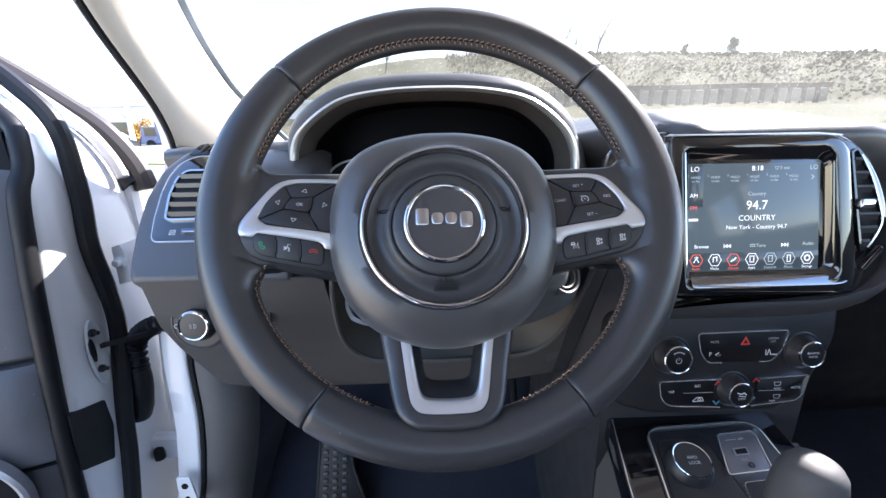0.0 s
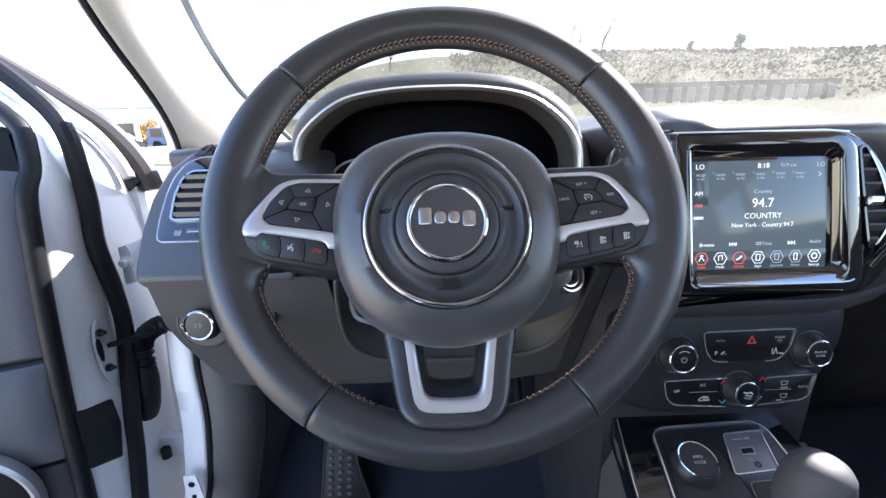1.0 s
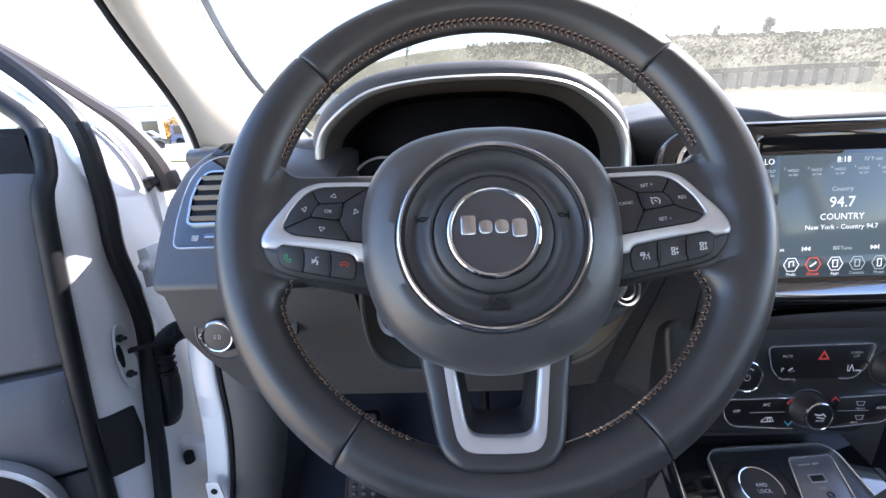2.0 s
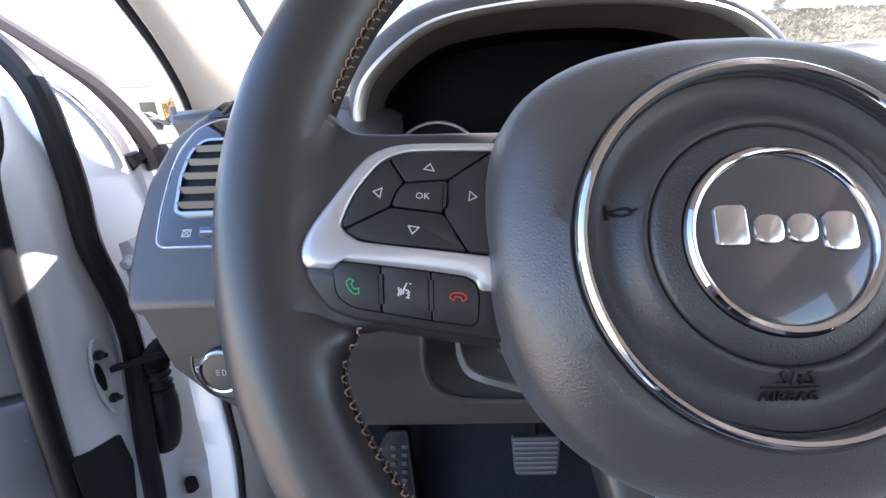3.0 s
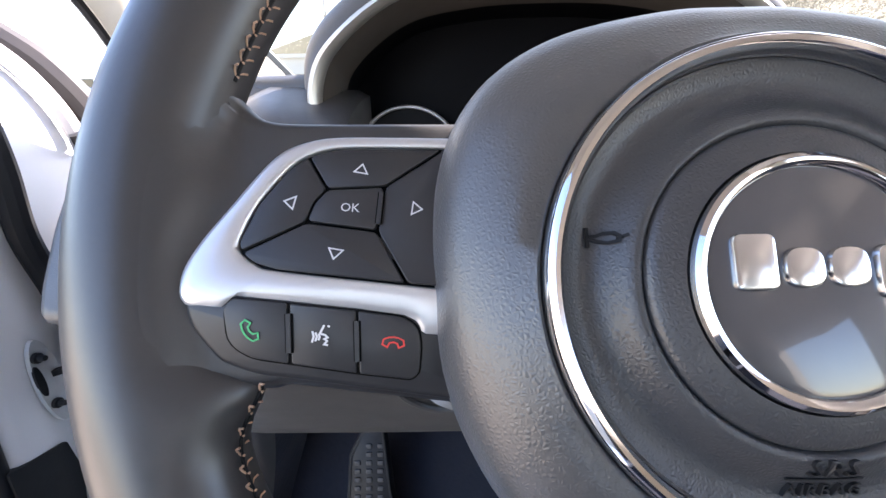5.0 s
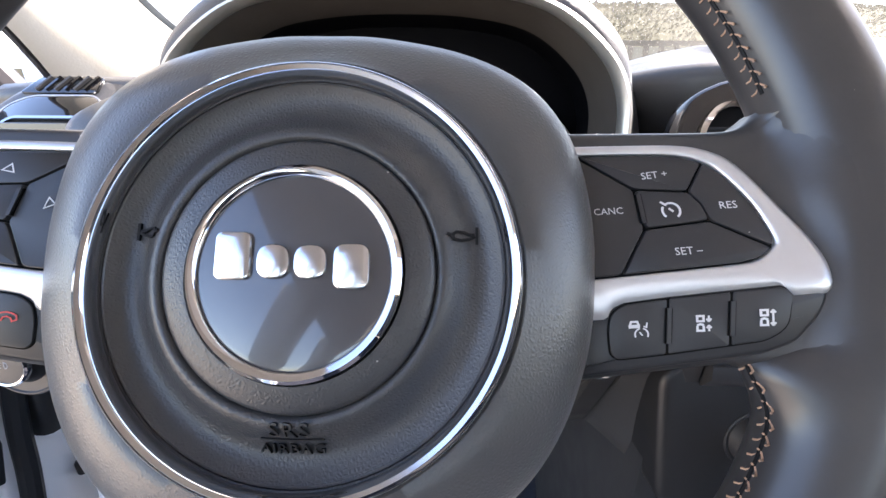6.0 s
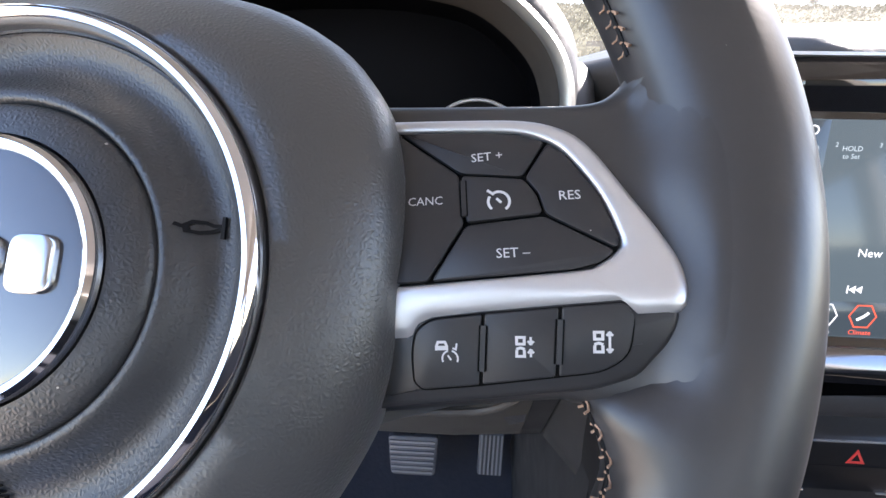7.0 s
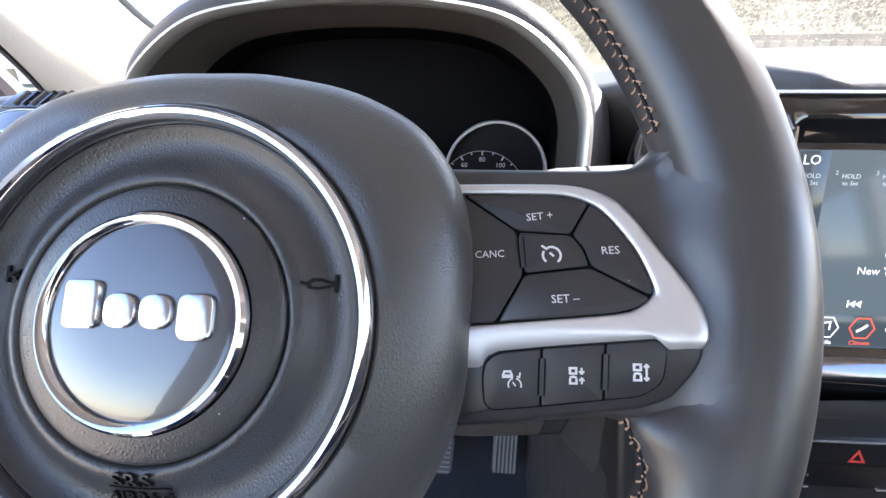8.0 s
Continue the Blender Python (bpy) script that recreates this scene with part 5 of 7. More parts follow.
for y in (-0.0375, -0.0535):
    solid("symbol", *ribbon([(0.0490, y + 0.0022), (0.0575, y + 0.0022), (0.0562, y - 0.0022), (0.0503, y - 0.0022)], 0.0006, 0.001, 0.0013, True), DIMPRINT, climate, smooth=False)
for x, y, s, mt in ((-0.0155 - 0.004, -0.034, 1, RED), (0.0265, -0.032, 1, RED), (-0.021, -0.0585, -1, BLUE), (0.0225, -0.0555, -1, BLUE)):
    solid("symbol", *ribbon([(x - 0.004, y - 0.0022 * s), (x, y + 0.0022 * s), (x + 0.004, y - 0.0022 * s)], 0.0015, 0.001, 0.0014), mt, climate, smooth=False)
# shelf under the screen and passenger fascia
solid("shelf_band", *loft([[(x, y, z) for y, z in ((0.445, 1.018), (0.426, 1.013), (0.424, 1.004), (0.432, 0.992), (0.46, 0.99), (0.47, 1.02))] for x in (0.225, 0.30, 0.40)] + [[(x, y - dz * 0.15, z + dz) for y, z in ((0.445, 1.018), (0.426, 1.013), (0.424, 1.004), (0.432, 0.992), (0.46, 0.99), (0.47, 1.02))] for x, dz in ((0.44, 0.001), (0.47, 0.006), (0.495, 0.016), (0.515, 0.034), (0.53, 0.06), (0.54, 0.09))]), DARK, dash, sharp=50)
# fascia coloured black: the shade of the passenger side is put into it
solid("passenger_fascia", *loft([[(x, y, z) for y, z in ((0.505, 1.175), (0.515, 1.09), (0.490, 1.06), (0.480, 1.03), (0.52, 1.0), (0.55, 0.80), (0.60, 0.72), (0.75, 0.72), (0.75, 1.175))] for x in (0.475, 0.56, 0.8, 1.09)]), BLACK, dash, sharp=60)

# ---- console ----
CON = pose(0.335, 0.395, 0.831, 19.3)
console = thing("centre_console", CON, "gloss black centre console with chrome trim lines", "centre console")
solid("deck", *plate(rounded([(-0.120, 0.062), (-0.105, 0.070), (0.075, 0.072), (0.090, 0.055), (0.13, -0.30), (-0.15, -0.30)], 0.012, 4), -0.002, 0.03, 0.004), PIANO, console, "gloss black deck", sharp=50)
FR = rounded([(-0.081, 0.026), (-0.071, 0.034), (0.050, 0.039), (0.062, 0.029), (0.086, -0.22), (-0.110, -0.22)], 0.010, 4)
solid("inner_panel", *plate(FR, 0.001, 0.006, 0.001), material("console_panel", (0.016, 0.017, 0.020), 0.36, grain=0.08, size=0.0008), console, sharp=50)
# highlight of the deck's left edge, laid on as a bright raised line
solid("edge_line", *ribbon([(-0.1155, 0.050), (-0.126, -0.03), (-0.146, -0.28)], 0.0012, -0.004, -0.0008), LINE, console, "thin bright edge line")
solid("chrome_line", *ribbon(FR, 0.0016, 0.0, 0.0032, True), LINE, console, "chrome line")
solid("seam", *ribbon(rounded([(-0.073, 0.019), (-0.014, 0.022), (0.004, -0.08), (-0.094, -0.10)], 0.008, 4), 0.0008, 0.0005, 0.0013, True), BLACK, console)
dialk = solid("drive_dial", *turned([(a * MM, b * MM) for a, b in ((26.5, 0), (26, 3), (23.2, 9), (21.4, 12), (20.4, 13))], 64, -0.0485, -0.0118), KEY, console)
solid("dial_ring", *ring_body([(a * MM, b * MM) for a, b in ((21.5, 10), (21.5, 13), (20.8, 13.8), (19.8, 13.4), (19.6, 11))], 64, -0.0485, -0.0118), CHROME, dialk, "chrome ring")
solid("dial_face", *turned([(a * MM, b * MM) for a, b in ((20.0, 11), (20.0, 12.8), (1, 13))], 48, -0.0485, -0.0118), KEY, dialk)
solid("symbol", *merged(lettering("4WD", 0.0052, -0.0475, -0.0095, 0.0131), lettering("LOCK", 0.0052, -0.0475, -0.0155, 0.0131)), PRINT, dialk, smooth=False)
PORT = rounded([(0.004, 0.022), (0.052, 0.026), (0.044, -0.022), (-0.010, -0.026)], 0.004, 4)
solid("socket_plate", *plate(PORT, 0.003, 0.003, 0.001), material("grey_metal_paint", (0.16, 0.165, 0.18), 0.34, metal=0.4), console, "grey metallic socket plate")
solid("chrome_line", *ribbon(PORT, 0.0012, 0.0012, 0.0042, True), LINE, console)
solid("usb_socket", *ribbon([(0.013, 0.0035), (0.029, 0.0045), (0.028, -0.003), (0.012, -0.004)], 0.0012, 0.003, 0.0045, True), STEEL, console)
solid("usb_slot", *plate([(0.013, -0.0035), (0.0275, -0.0027), (0.0285, 0.004), (0.0135, 0.003)], 0.0035, 0.001, 0.0001), BLACK, console)
solid("aux_socket", *ring_body([(a * MM, b * MM) for a, b in ((3.4, 3), (3.4, 4.2), (2.6, 4.4), (2.0, 3.6), (2.0, 3))], 24, 0.023, -0.016), DARK, console)
solid("symbol", *merged(lettering("AUX", 0.0034, 0.019, -0.0095, 0.0032), ribbon([(0.010, 0.0145), (0.024, 0.0155)], 0.001, 0.003, 0.0033), ribbon([(0.027, 0.0155), (0.033, 0.0165)], 0.002, 0.003, 0.0033)), DIMPRINT, console, smooth=False)
BRK = rounded([(0.002, -0.035), (0.050, -0.032), (0.05, -0.075), (-0.006, -0.075)], 0.004, 4)
solid("brake_switch", *plate(BRK, 0.0055, 0.006, 0.0015), KEY, console)
solid("chrome_line", *ribbon(BRK, 0.0012, 0.001, 0.0035, True), LINE, console)
solid("symbol", *merged(ribbon([(0.014, -0.052), (0.024, -0.049), (0.034, -0.050)], 0.0016, 0.0055, 0.0058)), PRINT, console, smooth=False)
for x0, x1 in ((0.200, 0.212), (0.472, 0.462)):
    solid("console_wall", *loft([[(x, 0.40 - d, z) for x, z in ((x1, 0.800 - d * 0.33), (x0, 0.77 - d * 0.33), (x0, 0.42), (0.335, 0.42), (0.335, 0.800 - d * 0.33))] for d in (-0.03, 0.1, 0.3, 0.55)]), LOWER, dash, sharp=60)
solid("console_front", *loft([[(x, y, z) for x, z in ((0.205, 0.935), (0.205, 0.42), (0.47, 0.42), (0.47, 0.935))] for y in (0.445, 0.80)]), DARK, dash, sharp=60)

# paler and rougher than the leather of the rim
KNOBSKIN = material("knob_leather", (0.075, 0.072, 0.070), 0.62, grain=0.25, size=0.0008, stain=0.02)
shifter = thing("gear_shifter", pose(0.3175, 0.295, 0.775), "rounded black leather gear knob", "gear shifter")
prof = [(10, 0), (12, 40), (18, 62), (29, 80), (35.5, 94), (38.5, 108), (38.8, 122), (37.2, 136), (33, 147), (27, 153), (18, 156.5), (8, 157.6), (1, 157.8)]
v, f = turned([(r * MM, z * MM) for r, z in prof], 48)
solid("gear_knob", [(x * 0.64 + 0.002, y * 0.72 - z * 0.1, z) for x, y, z in v], f, KNOBSKIN, shifter, sharp=60)
solid("gaiter", *turned([(r * MM, z * MM) for r, z in ((46, -8), (44, 4), (34, 22), (22, 44), (15, 62))], 40), HUBSKIN, shifter)

# ---- footwell ----
tun = thing("floor", Matrix(), "dark navy carpeted footwell floor", "floor", "structure")
solid("floor_carpet", *loft([[(-0.40, y, z), (1.10, y, z), (1.10, y, z - 0.04), (-0.40, y, z - 0.04)] for y, z in ((-2.2, 0.42), (0.45, 0.42), (0.66, 0.45), (0.80, 0.56), (0.92, 0.80), (0.96, 1.15))]), CARPET, tun, sharp=70)

brake = thing("brake_pedal", pose(0.0305, 0.7215, 0.604, 90 - 14), "brake pedal with ribbed rubber pad", "pedal", group="pedals")
solid("pad", *plate(rounded([(-0.041, 0.036), (0.044, 0.037), (0.038, -0.034), (-0.036, -0.034)], 0.008, 4), 0.004, 0.012, 0.003), PEDAL, brake)
for k in range(7):
    y = -0.026 + k * 0.009
    solid("rib", *ribbon([(-0.034 - 0.0006 * k, y), (0.034 + 0.0006 * k, y)], 0.0035, 0.003, 0.0068), STEEL, brake)
solid("arm", *tube([(0, 0.02, -0.006), (0.0, 0.12, -0.05), (0, 0.30, -0.12)], 0.009, 10), BLACK, brake)
gas = thing("accelerator_pedal", pose(0.1615, 0.7395, 0.597, 90 - 14, 0, 0), "narrow accelerator pedal with upright metal ribs", "pedal", group="pedals")
solid("pad", *plate(rounded([(-0.019, 0.040), (0.022, 0.040), (0.020, -0.039), (-0.021, -0.038)], 0.003, 3), 0.003, 0.012, 0.002), PEDAL, gas)
for k in range(6):
    solid("rib", *ribbon([(-0.0165 - 0.0003 + k * 0.0068, -0.035), (-0.0150 + k * 0.0068, 0.037)], 0.0028, 0.002, 0.0058), STEEL, gas)
solid("arm", *tube([(0, 0.03, -0.008), (0.0, 0.12, -0.04), (0, 0.28, -0.10)], 0.009, 10), BLACK, gas)

rest = thing("foot_rest", pose(-0.205, 0.689, 0.576, 90 - 26.6), "black rubber foot rest with moulded tread pattern", "foot rest")
solid("base", *plate(rounded([(-0.043, 0.050), (-0.020, 0.092), (0.016, 0.092), (0.030, -0.02), (0.062, -0.10), (-0.050, -0.10)], 0.008, 4), 0.0, 0.03, 0.004), RUBBER, rest)
solid("border", *ribbon(inset(rounded([(-0.043, 0.050), (-0.020, 0.092), (0.016, 0.092), (0.030, -0.02), (0.062, -0.10), (-0.050, -0.10)], 0.008, 4), 0.004), 0.003, -0.001, 0.002, True), RUBBER, rest)
for c in range(3):
    for r in range(12):
        x, y = -0.028 + c * 0.019, -0.085 + r * 0.0135
        if x > 0.016 - max(0, y) * 0.08 or (c == 0 and y > 0.045):
            continue
        solid("tread", *plate(rounded([(x - 0.005, y - 0.004), (x + 0.005, y - 0.004), (x + 0.005, y + 0.004), (x - 0.005, y + 0.004)], 0.002, 2), 0.0022, 0.003, 0.001), DARK, rest)

# ---- open driver's door ----
door = thing("driver_door", Matrix(), "open white driver's door with dark trim and rubber seal", "car door")
# the edge of the door faces the cabin while it stands open; it turns outwards along the window frame
EDGE = [(-0.515, 0.478, 0.42), (-0.518, 0.497, 0.70), (-0.520, 0.509, 0.834), (-0.520, 0.526, 0.993), (-0.520, 0.538, 1.085), (-0.520, 0.546, 1.147), (-0.523, 0.564, 1.182), (-0.532, 0.580, 1.215), (-0.552, 0.592, 1.247), (-0.62, 0.600, 1.30), (-0.95, 0.56, 1.57)]
SEAL = [(-0.513, 0.50, 0.42), (-0.513, 0.565, 0.68), (-0.514, 0.583, 0.772), (-0.514, 0.604, 0.862), (-0.514, 0.615, 0.922), (-0.514, 0.613, 0.981), (-0.514, 0.603, 1.052), (-0.514, 0.609, 1.118), (-0.516, 0.611, 1.165), (-0.521, 0.614, 1.208), (-0.535, 0.618, 1.238), (-0.562, 0.622, 1.268), (-0.61, 0.63, 1.307), (-0.72, 0.62, 1.40), (-0.95, 0.58, 1.59)]
BACK = [(-0.512, 0.70, 0.42), (-0.516, 0.715, 0.70), (-0.520, 0.74, 0.83), (-0.525, 0.76, 0.98), (-0.530, 0.772, 1.08), (-0.543, 0.778, 1.145), (-0.584, 0.778, 1.208), (-0.639, 0.778, 1.252), (-0.73, 0.775, 1.317), (-0.86, 0.755, 1.402), (-1.0, 0.72, 1.475)]
E_, B_ = smooth_path(EDGE, 5), smooth_path(BACK, 5)
NE = len(E_)
loops = []
for i in range(NE):
    e, b = Vector(E_[i]), Vector(B_[i])
    w = (b - e)
    d = (Vector(E_[min(i + 1, NE - 1)]) - Vector(E_[max(i - 1, 0)])).normalized()
    out = d.cross(w).normalized()
    if out.x < 0 and out.z < 0.2:
        out = -out
    sec = []
    for t, h in ((0.0, -0.016), (0.0, -0.008), (0.02, -0.002), (0.06, 0.0), (0.34, -0.003), (0.40, -0.008), (0.50, -0.010), (0.60, -0.016), (0.9, -0.022), (1.0, -0.026), (1.0, -0.06)):
        sec.append(tuple(e + w * t + out * h))
    loops.append(sec)
solid("shut_face", *loft(loops, closed=True), PAINT, door, "white painted door edge", sharp=70)
# rubber seal along the edge
solid("seal", *tube(smooth_path(SEAL, 5), 0.0125, 10), RUBBER, door, "black rubber seal")
solid("outer_seal", *tube([tuple(Vector(b) + Vector((0.004, 0, 0.004))) for b in B_[22:]], 0.019, 10), material("brown_seal", (0.035, 0.028, 0.024), 0.6), door)
solid("frame_strip", *tube([tuple(Vector(e) + (Vector(b) - Vector(e)) * 0.82 + Vector((-0.004, 0, 0.006))) for e, b in zip(E_[24:], B_[24:])], 0.010, 8), material("grey_strip", (0.32, 0.31, 0.31), 0.5), door)
solid("corner_block", *tube([(-0.548, 0.765, 1.120), (-0.566, 0.765, 1.140), (-0.592, 0.765, 1.170), (-0.608, 0.765, 1.196), (-0.620, 0.765, 1.208)], 0.019, 12), RUBBER, door)
# below the window the tube only stands for the dark gap beside the trim
solid("window_channel", *tube(smooth_path([(-0.531, 0.470, 0.42), (-0.530, 0.488, 0.70), (-0.531, 0.499, 0.834), (-0.531, 0.516, 0.99), (-0.531, 0.529, 1.085), (-0.532, 0.540, 1.140), (-0.534, 0.558, 1.168), (-0.539, 0.568, 1.198), (-0.553, 0.580, 1.226), (-0.60, 0.590, 1.262), (-0.72, 0.58, 1.36)], 5), 0.0115, 12), RUBBER, door, "black window channel")
# trim facing the seat, running outwards from the edge
ang = radians(22)
tx, ty = -math.cos(ang), -math.sin(ang)


def trim_pt(s, z, off=0.0):
    y0 = float(np.interp(z, [0.42, 0.70, 0.83, 0.98, 1.17, 1.235], [0.493, 0.496, 0.506, 0.531, 0.570, 0.578]))
    x0 = float(np.interp(z, [0.42, 0.83, 1.17, 1.25], [-0.522, -0.530, -0.537, -0.560]))
    return (x0 + tx * s, y0 + ty * s - off, z)


def trim_panel(rows, mat, name, label=""):
    """Rows of (z, bulge): a moulded panel lofted along the door."""
    loops = []
    for s in (0.0, 0.006, 0.03, 0.12, 0.5, 0.9):
        k = 0.0 if s == 0 else (0.7 if s < 0.01 else 1.0)
        loops.append([trim_pt(s, z, b * k) for z, b in rows] + [trim_pt(s, rows[-1][0], -0.03), trim_pt(s, rows[0][0], -0.03)])
    return solid(name, *loft(loops), mat, door, label, sharp=40)


trim_panel([(0.925, 0.010), (0.93, 0.016), (1.0, 0.020), (1.10, 0.018), (1.150, 0.015), (1.166, 0.010), (1.174, 0.002)], DOORTRIM, "upper_trim", "dark grey upper trim")
trim_panel([(0.775, 0.012), (0.785, 0.022), (0.85, 0.034), (0.905, 0.03), (0.918, 0.018)], DOORTRIM, "middle_trim")
trim_panel([(0.45, 0.006), (0.50, 0.016), (0.70, 0.022), (0.755, 0.018), (0.768, 0.010)], DARK, "lower_trim")
solid("trim_gap", *loft([[trim_pt(s, z, 0.004) for z in (0.44, 0.80, 1.16)] + [trim_pt(s, z, -0.02) for z in (1.16, 0.80, 0.44)] for s in (0.001, 0.3, 0.9)]), BLACK, door)
sp = trim_pt(0.124, 0.743, 0.033)
spk = solid("speaker_grille", *turned([(0.090, 0), (0.090, 0.004), (0.085, 0.006), (0.001, 0.008)], 48), BLACK, door)
spk.matrix_world = Matrix.Translation(sp) @ pose(0, 0, 0, 90, 0, 22)
spr = solid("speaker_ring", *ring_body([(0.098, -0.01), (0.098, 0.006), (0.094, 0.009), (0.089, 0.006), (0.089, 0)], 64), SATIN, door, "pale speaker ring")
spr.matrix_world = spk.matrix_world
# upper part behind the trim: window glass edge and belt
solid("belt_panel", *loft([[trim_pt(s, z, o) for z, o in ((1.165, 0.006), (1.215, 0.0), (1.225, -0.02), (1.165, -0.03))] for s in (0.012, 0.9)]), BLACK, door)
solid("door_skin", *loft([[(-0.545 + tx * s, 0.775 + ty * s, z) for z in (0.42, 0.9, 1.15)] + [(-0.545 + tx * s, 0.755 + ty * s, z) for z in (1.15, 0.9, 0.42)] for s in (0.0, 0.95)]), PAINT, door, sharp=60)
band = [(0.500, 0.839), (0.562, 0.818), (0.566, 0.77), (0.550, 0.719), (0.494, 0.748)]
solid("edge_band", *loft([[(float(np.interp(y, [0.49, 0.51, 0.545, 0.60], [-0.5195, -0.5175, -0.519, -0.525])) + d, y, z) for y, z in rounded(band, 0.004, 3)] for d in (-0.012, 0.0014)]), RUBBER, door, "black tape band")
# check strap
oval = [(0.0 + 0.0 * k, 0.568 + 0.0145 * math.cos(2 * math.pi * k / 28), 0.8975 + 0.052 * math.sin(2 * math.pi * k / 28)) for k in range(28)]
solid("strap_plate", *loft([[(-0.5125, y, z) for _, y, z in oval], [(-0.517, y, z) for _, y, z in oval], [(-0.519, 0.568 + (y - 0.568) * 0.9, 0.8975 + (z - 0.8975) * 0.95) for _, y, z in oval]][::-1]), material("pale_plate", (0.55, 0.56, 0.55), 0.4, metal=0.3), door)
solid("strap_slot", *loft([[(x, 0.5575 + 0.0042 * math.cos(2 * math.pi * k / 16), 0.905 + 0.019 * math.sin(2 * math.pi * k / 16)) for k in range(16)] for x in (-0.5135, -0.5105)]), BLACK, door)
for z in (0.931, 0.872):
    v, f = turned([(0.0058, 0), (0.0058, 0.004), (0.0036, 0.005), (0.003, 0.011), (0.001, 0.011)], 12)
    solid("bolt", [(-0.5125 + c, 0.563 + a, z + b) for a, b, c in v], f, RUBBER, door)
strap = thing("check_strap", Matrix(), "black metal door check strap between door and pillar", "door strap")
solid("strap", *loft([[(x, y + dy, z + dz) for dy, dz in ((-0.003, -0.0036), (0.003, -0.0036), (0.003, 0.0036), (-0.003, 0.0036))] for x, y, z in ((-0.53, 0.566, 0.902), (-0.46, 0.600, 0.909), (-0.40, 0.69, 0.915))]), BLACK, strap)
# cable boot
boot = thing("cable_boot", Matrix(), "black corrugated rubber cable boot between door and pillar", "cable boot")
bp = smooth_path([(-0.41, 0.70, 0.922), (-0.428, 0.645, 0.920), (-0.452, 0.622, 0.916), (-0.474, 0.620, 0.907), (-0.491, 0.620, 0.893), (-0.499, 0.620, 0.874), (-0.502, 0.620, 0.838)], 9)
solid("bellows", *tube(bp, 0.016, 14, [0.0135 + 0.003 * math.cos(i * math.pi / 1.5) for i in range(len(bp))]), RUBBER, boot)
solid("boot_end", *tube([(-0.502, 0.620, 0.842), (-0.504, 0.620, 0.820), (-0.509, 0.620, 0.794), (-0.516, 0.622, 0.765), (-0.526, 0.625, 0.744)], 0.018, 14, [0.015, 0.018, 0.020, 0.020, 0.020]), RUBBER, boot)
# lower hinge
hinge = thing("door_hinge", Matrix(), "white painted lower door hinge with black pin", "hinge")
solid("leaf", *moved(box(-0.035, 0.03, -0.01, 0.012, -0.024, 0.026, 0.008), -0.512, 0.655, 0.648), PAINT, hinge)
solid("pin", *moved(turned([(0.0085, -0.012), (0.0085, 0.006), (0.007, 0.009), (0.001, 0.010)], 20), -0.521, 0.640, 0.645), RUBBER, hinge)
solid("arm", *tube([(-0.49, 0.65, 0.628), (-0.46, 0.66, 0.630), (-0.43, 0.69, 0.643)], 0.009, 10), PAINT, hinge)
solid("bracket", *loft([[(x, 0.575 + dy, z) for x, z in rounded([(-0.452, 0.650), (-0.430, 0.650), (-0.424, 0.60), (-0.438, 0.588), (-0.454, 0.592)], 0.004, 3)] for dy in (0, 0.003)]), PAINT, hinge)
for z, r in ((0.632, 0.0055), (0.606, 0.004)):
    solid("hole", *loft([[(-0.440 + r * math.cos(2 * math.pi * k / 14), 0.5735 + d, z + r * math.sin(2 * math.pi * k / 14)) for k in range(14)] for d in (0.0, 0.003)]), BLACK, hinge)
upper = thing("door_hinge", Matrix(), "white painted upper hinge plate with a round stud", "hinge")
solid("leaf", *loft([[(-0.505 + a * 0.6, 0.64 + b + d, 1.012 + c) for a, b, c in ((-0.016, 0, -0.034), (0.016, 0, -0.030), (0.018, 0, 0.020), (0.008, 0, 0.032), (-0.014, 0, 0.028))] for d in (0.11, 0.0)]), PAINT, upper)
v, f = turned([(0.012, 0), (0.012, 0.004), (0.008, 0.006), (0.008, 0.014), (0.006, 0.016), (0.001, 0.016)], 20)
solid("stud", [(-0.504 + a * 0.8, 0.64 - c * 0.8, 1.016 + b * 0.8) for a, b, c in v], f, PAINT, upper)

# ---- body opening on the driver's side ----
body = thing("wall_left", Matrix(), "white painted body pillar and sill at the open door", "car body", "structure")
solid("hinge_pillar", *loft([[(x, y, z) for x, y in pts] for z, pts in ((0.30, [(-0.53, 0.74), (-0.46, 0.71), (-0.44, 0.66), (-0.41, 0.68), (-0.36, 0.95), (-0.56, 0.95)]), (0.70, [(-0.52, 0.74), (-0.46, 0.71), (-0.435, 0.66), (-0.40, 0.68), (-0.36, 0.95), (-0.56, 0.95)]), (0.95, [(-0.51, 0.77), (-0.45, 0.73), (-0.43, 0.68), (-0.40, 0.69), (-0.36, 0.97), (-0.56, 0.97)]), (1.14, [(-0.50, 0.82), (-0.44, 0.77), (-0.41, 0.72), (-0.38, 0.70), (-0.38, 1.0), (-0.56, 1.0)]))]), PAINT, body, sharp=50)
# bright flange along the opening, then the black edge and the kick panel
fl = smooth_path([(-0.420, 0.640, 0.96), (-0.421, 0.630, 0.905), (-0.419, 0.617, 0.845), (-0.414, 0.607, 0.803), (-0.411, 0.602, 0.767), (-0.411, 0.597, 0.725), (-0.421, 0.597, 0.655), (-0.441, 0.600, 0.57), (-0.448, 0.54, 0.50), (-0.450, 0.44, 0.46)], 4)
solid("flange", *loft([[(x - 0.046, y + 0.016, z - 0.004), (x - 0.038, y - 0.001, z), (x - 0.004, y - 0.004, z), (x, y - 0.001, z), (x - 0.004, y + 0.06, z - 0.003), (x - 0.05, y + 0.07, z - 0.01)] for x, y, z in fl]), PAINT, body, sharp=60)
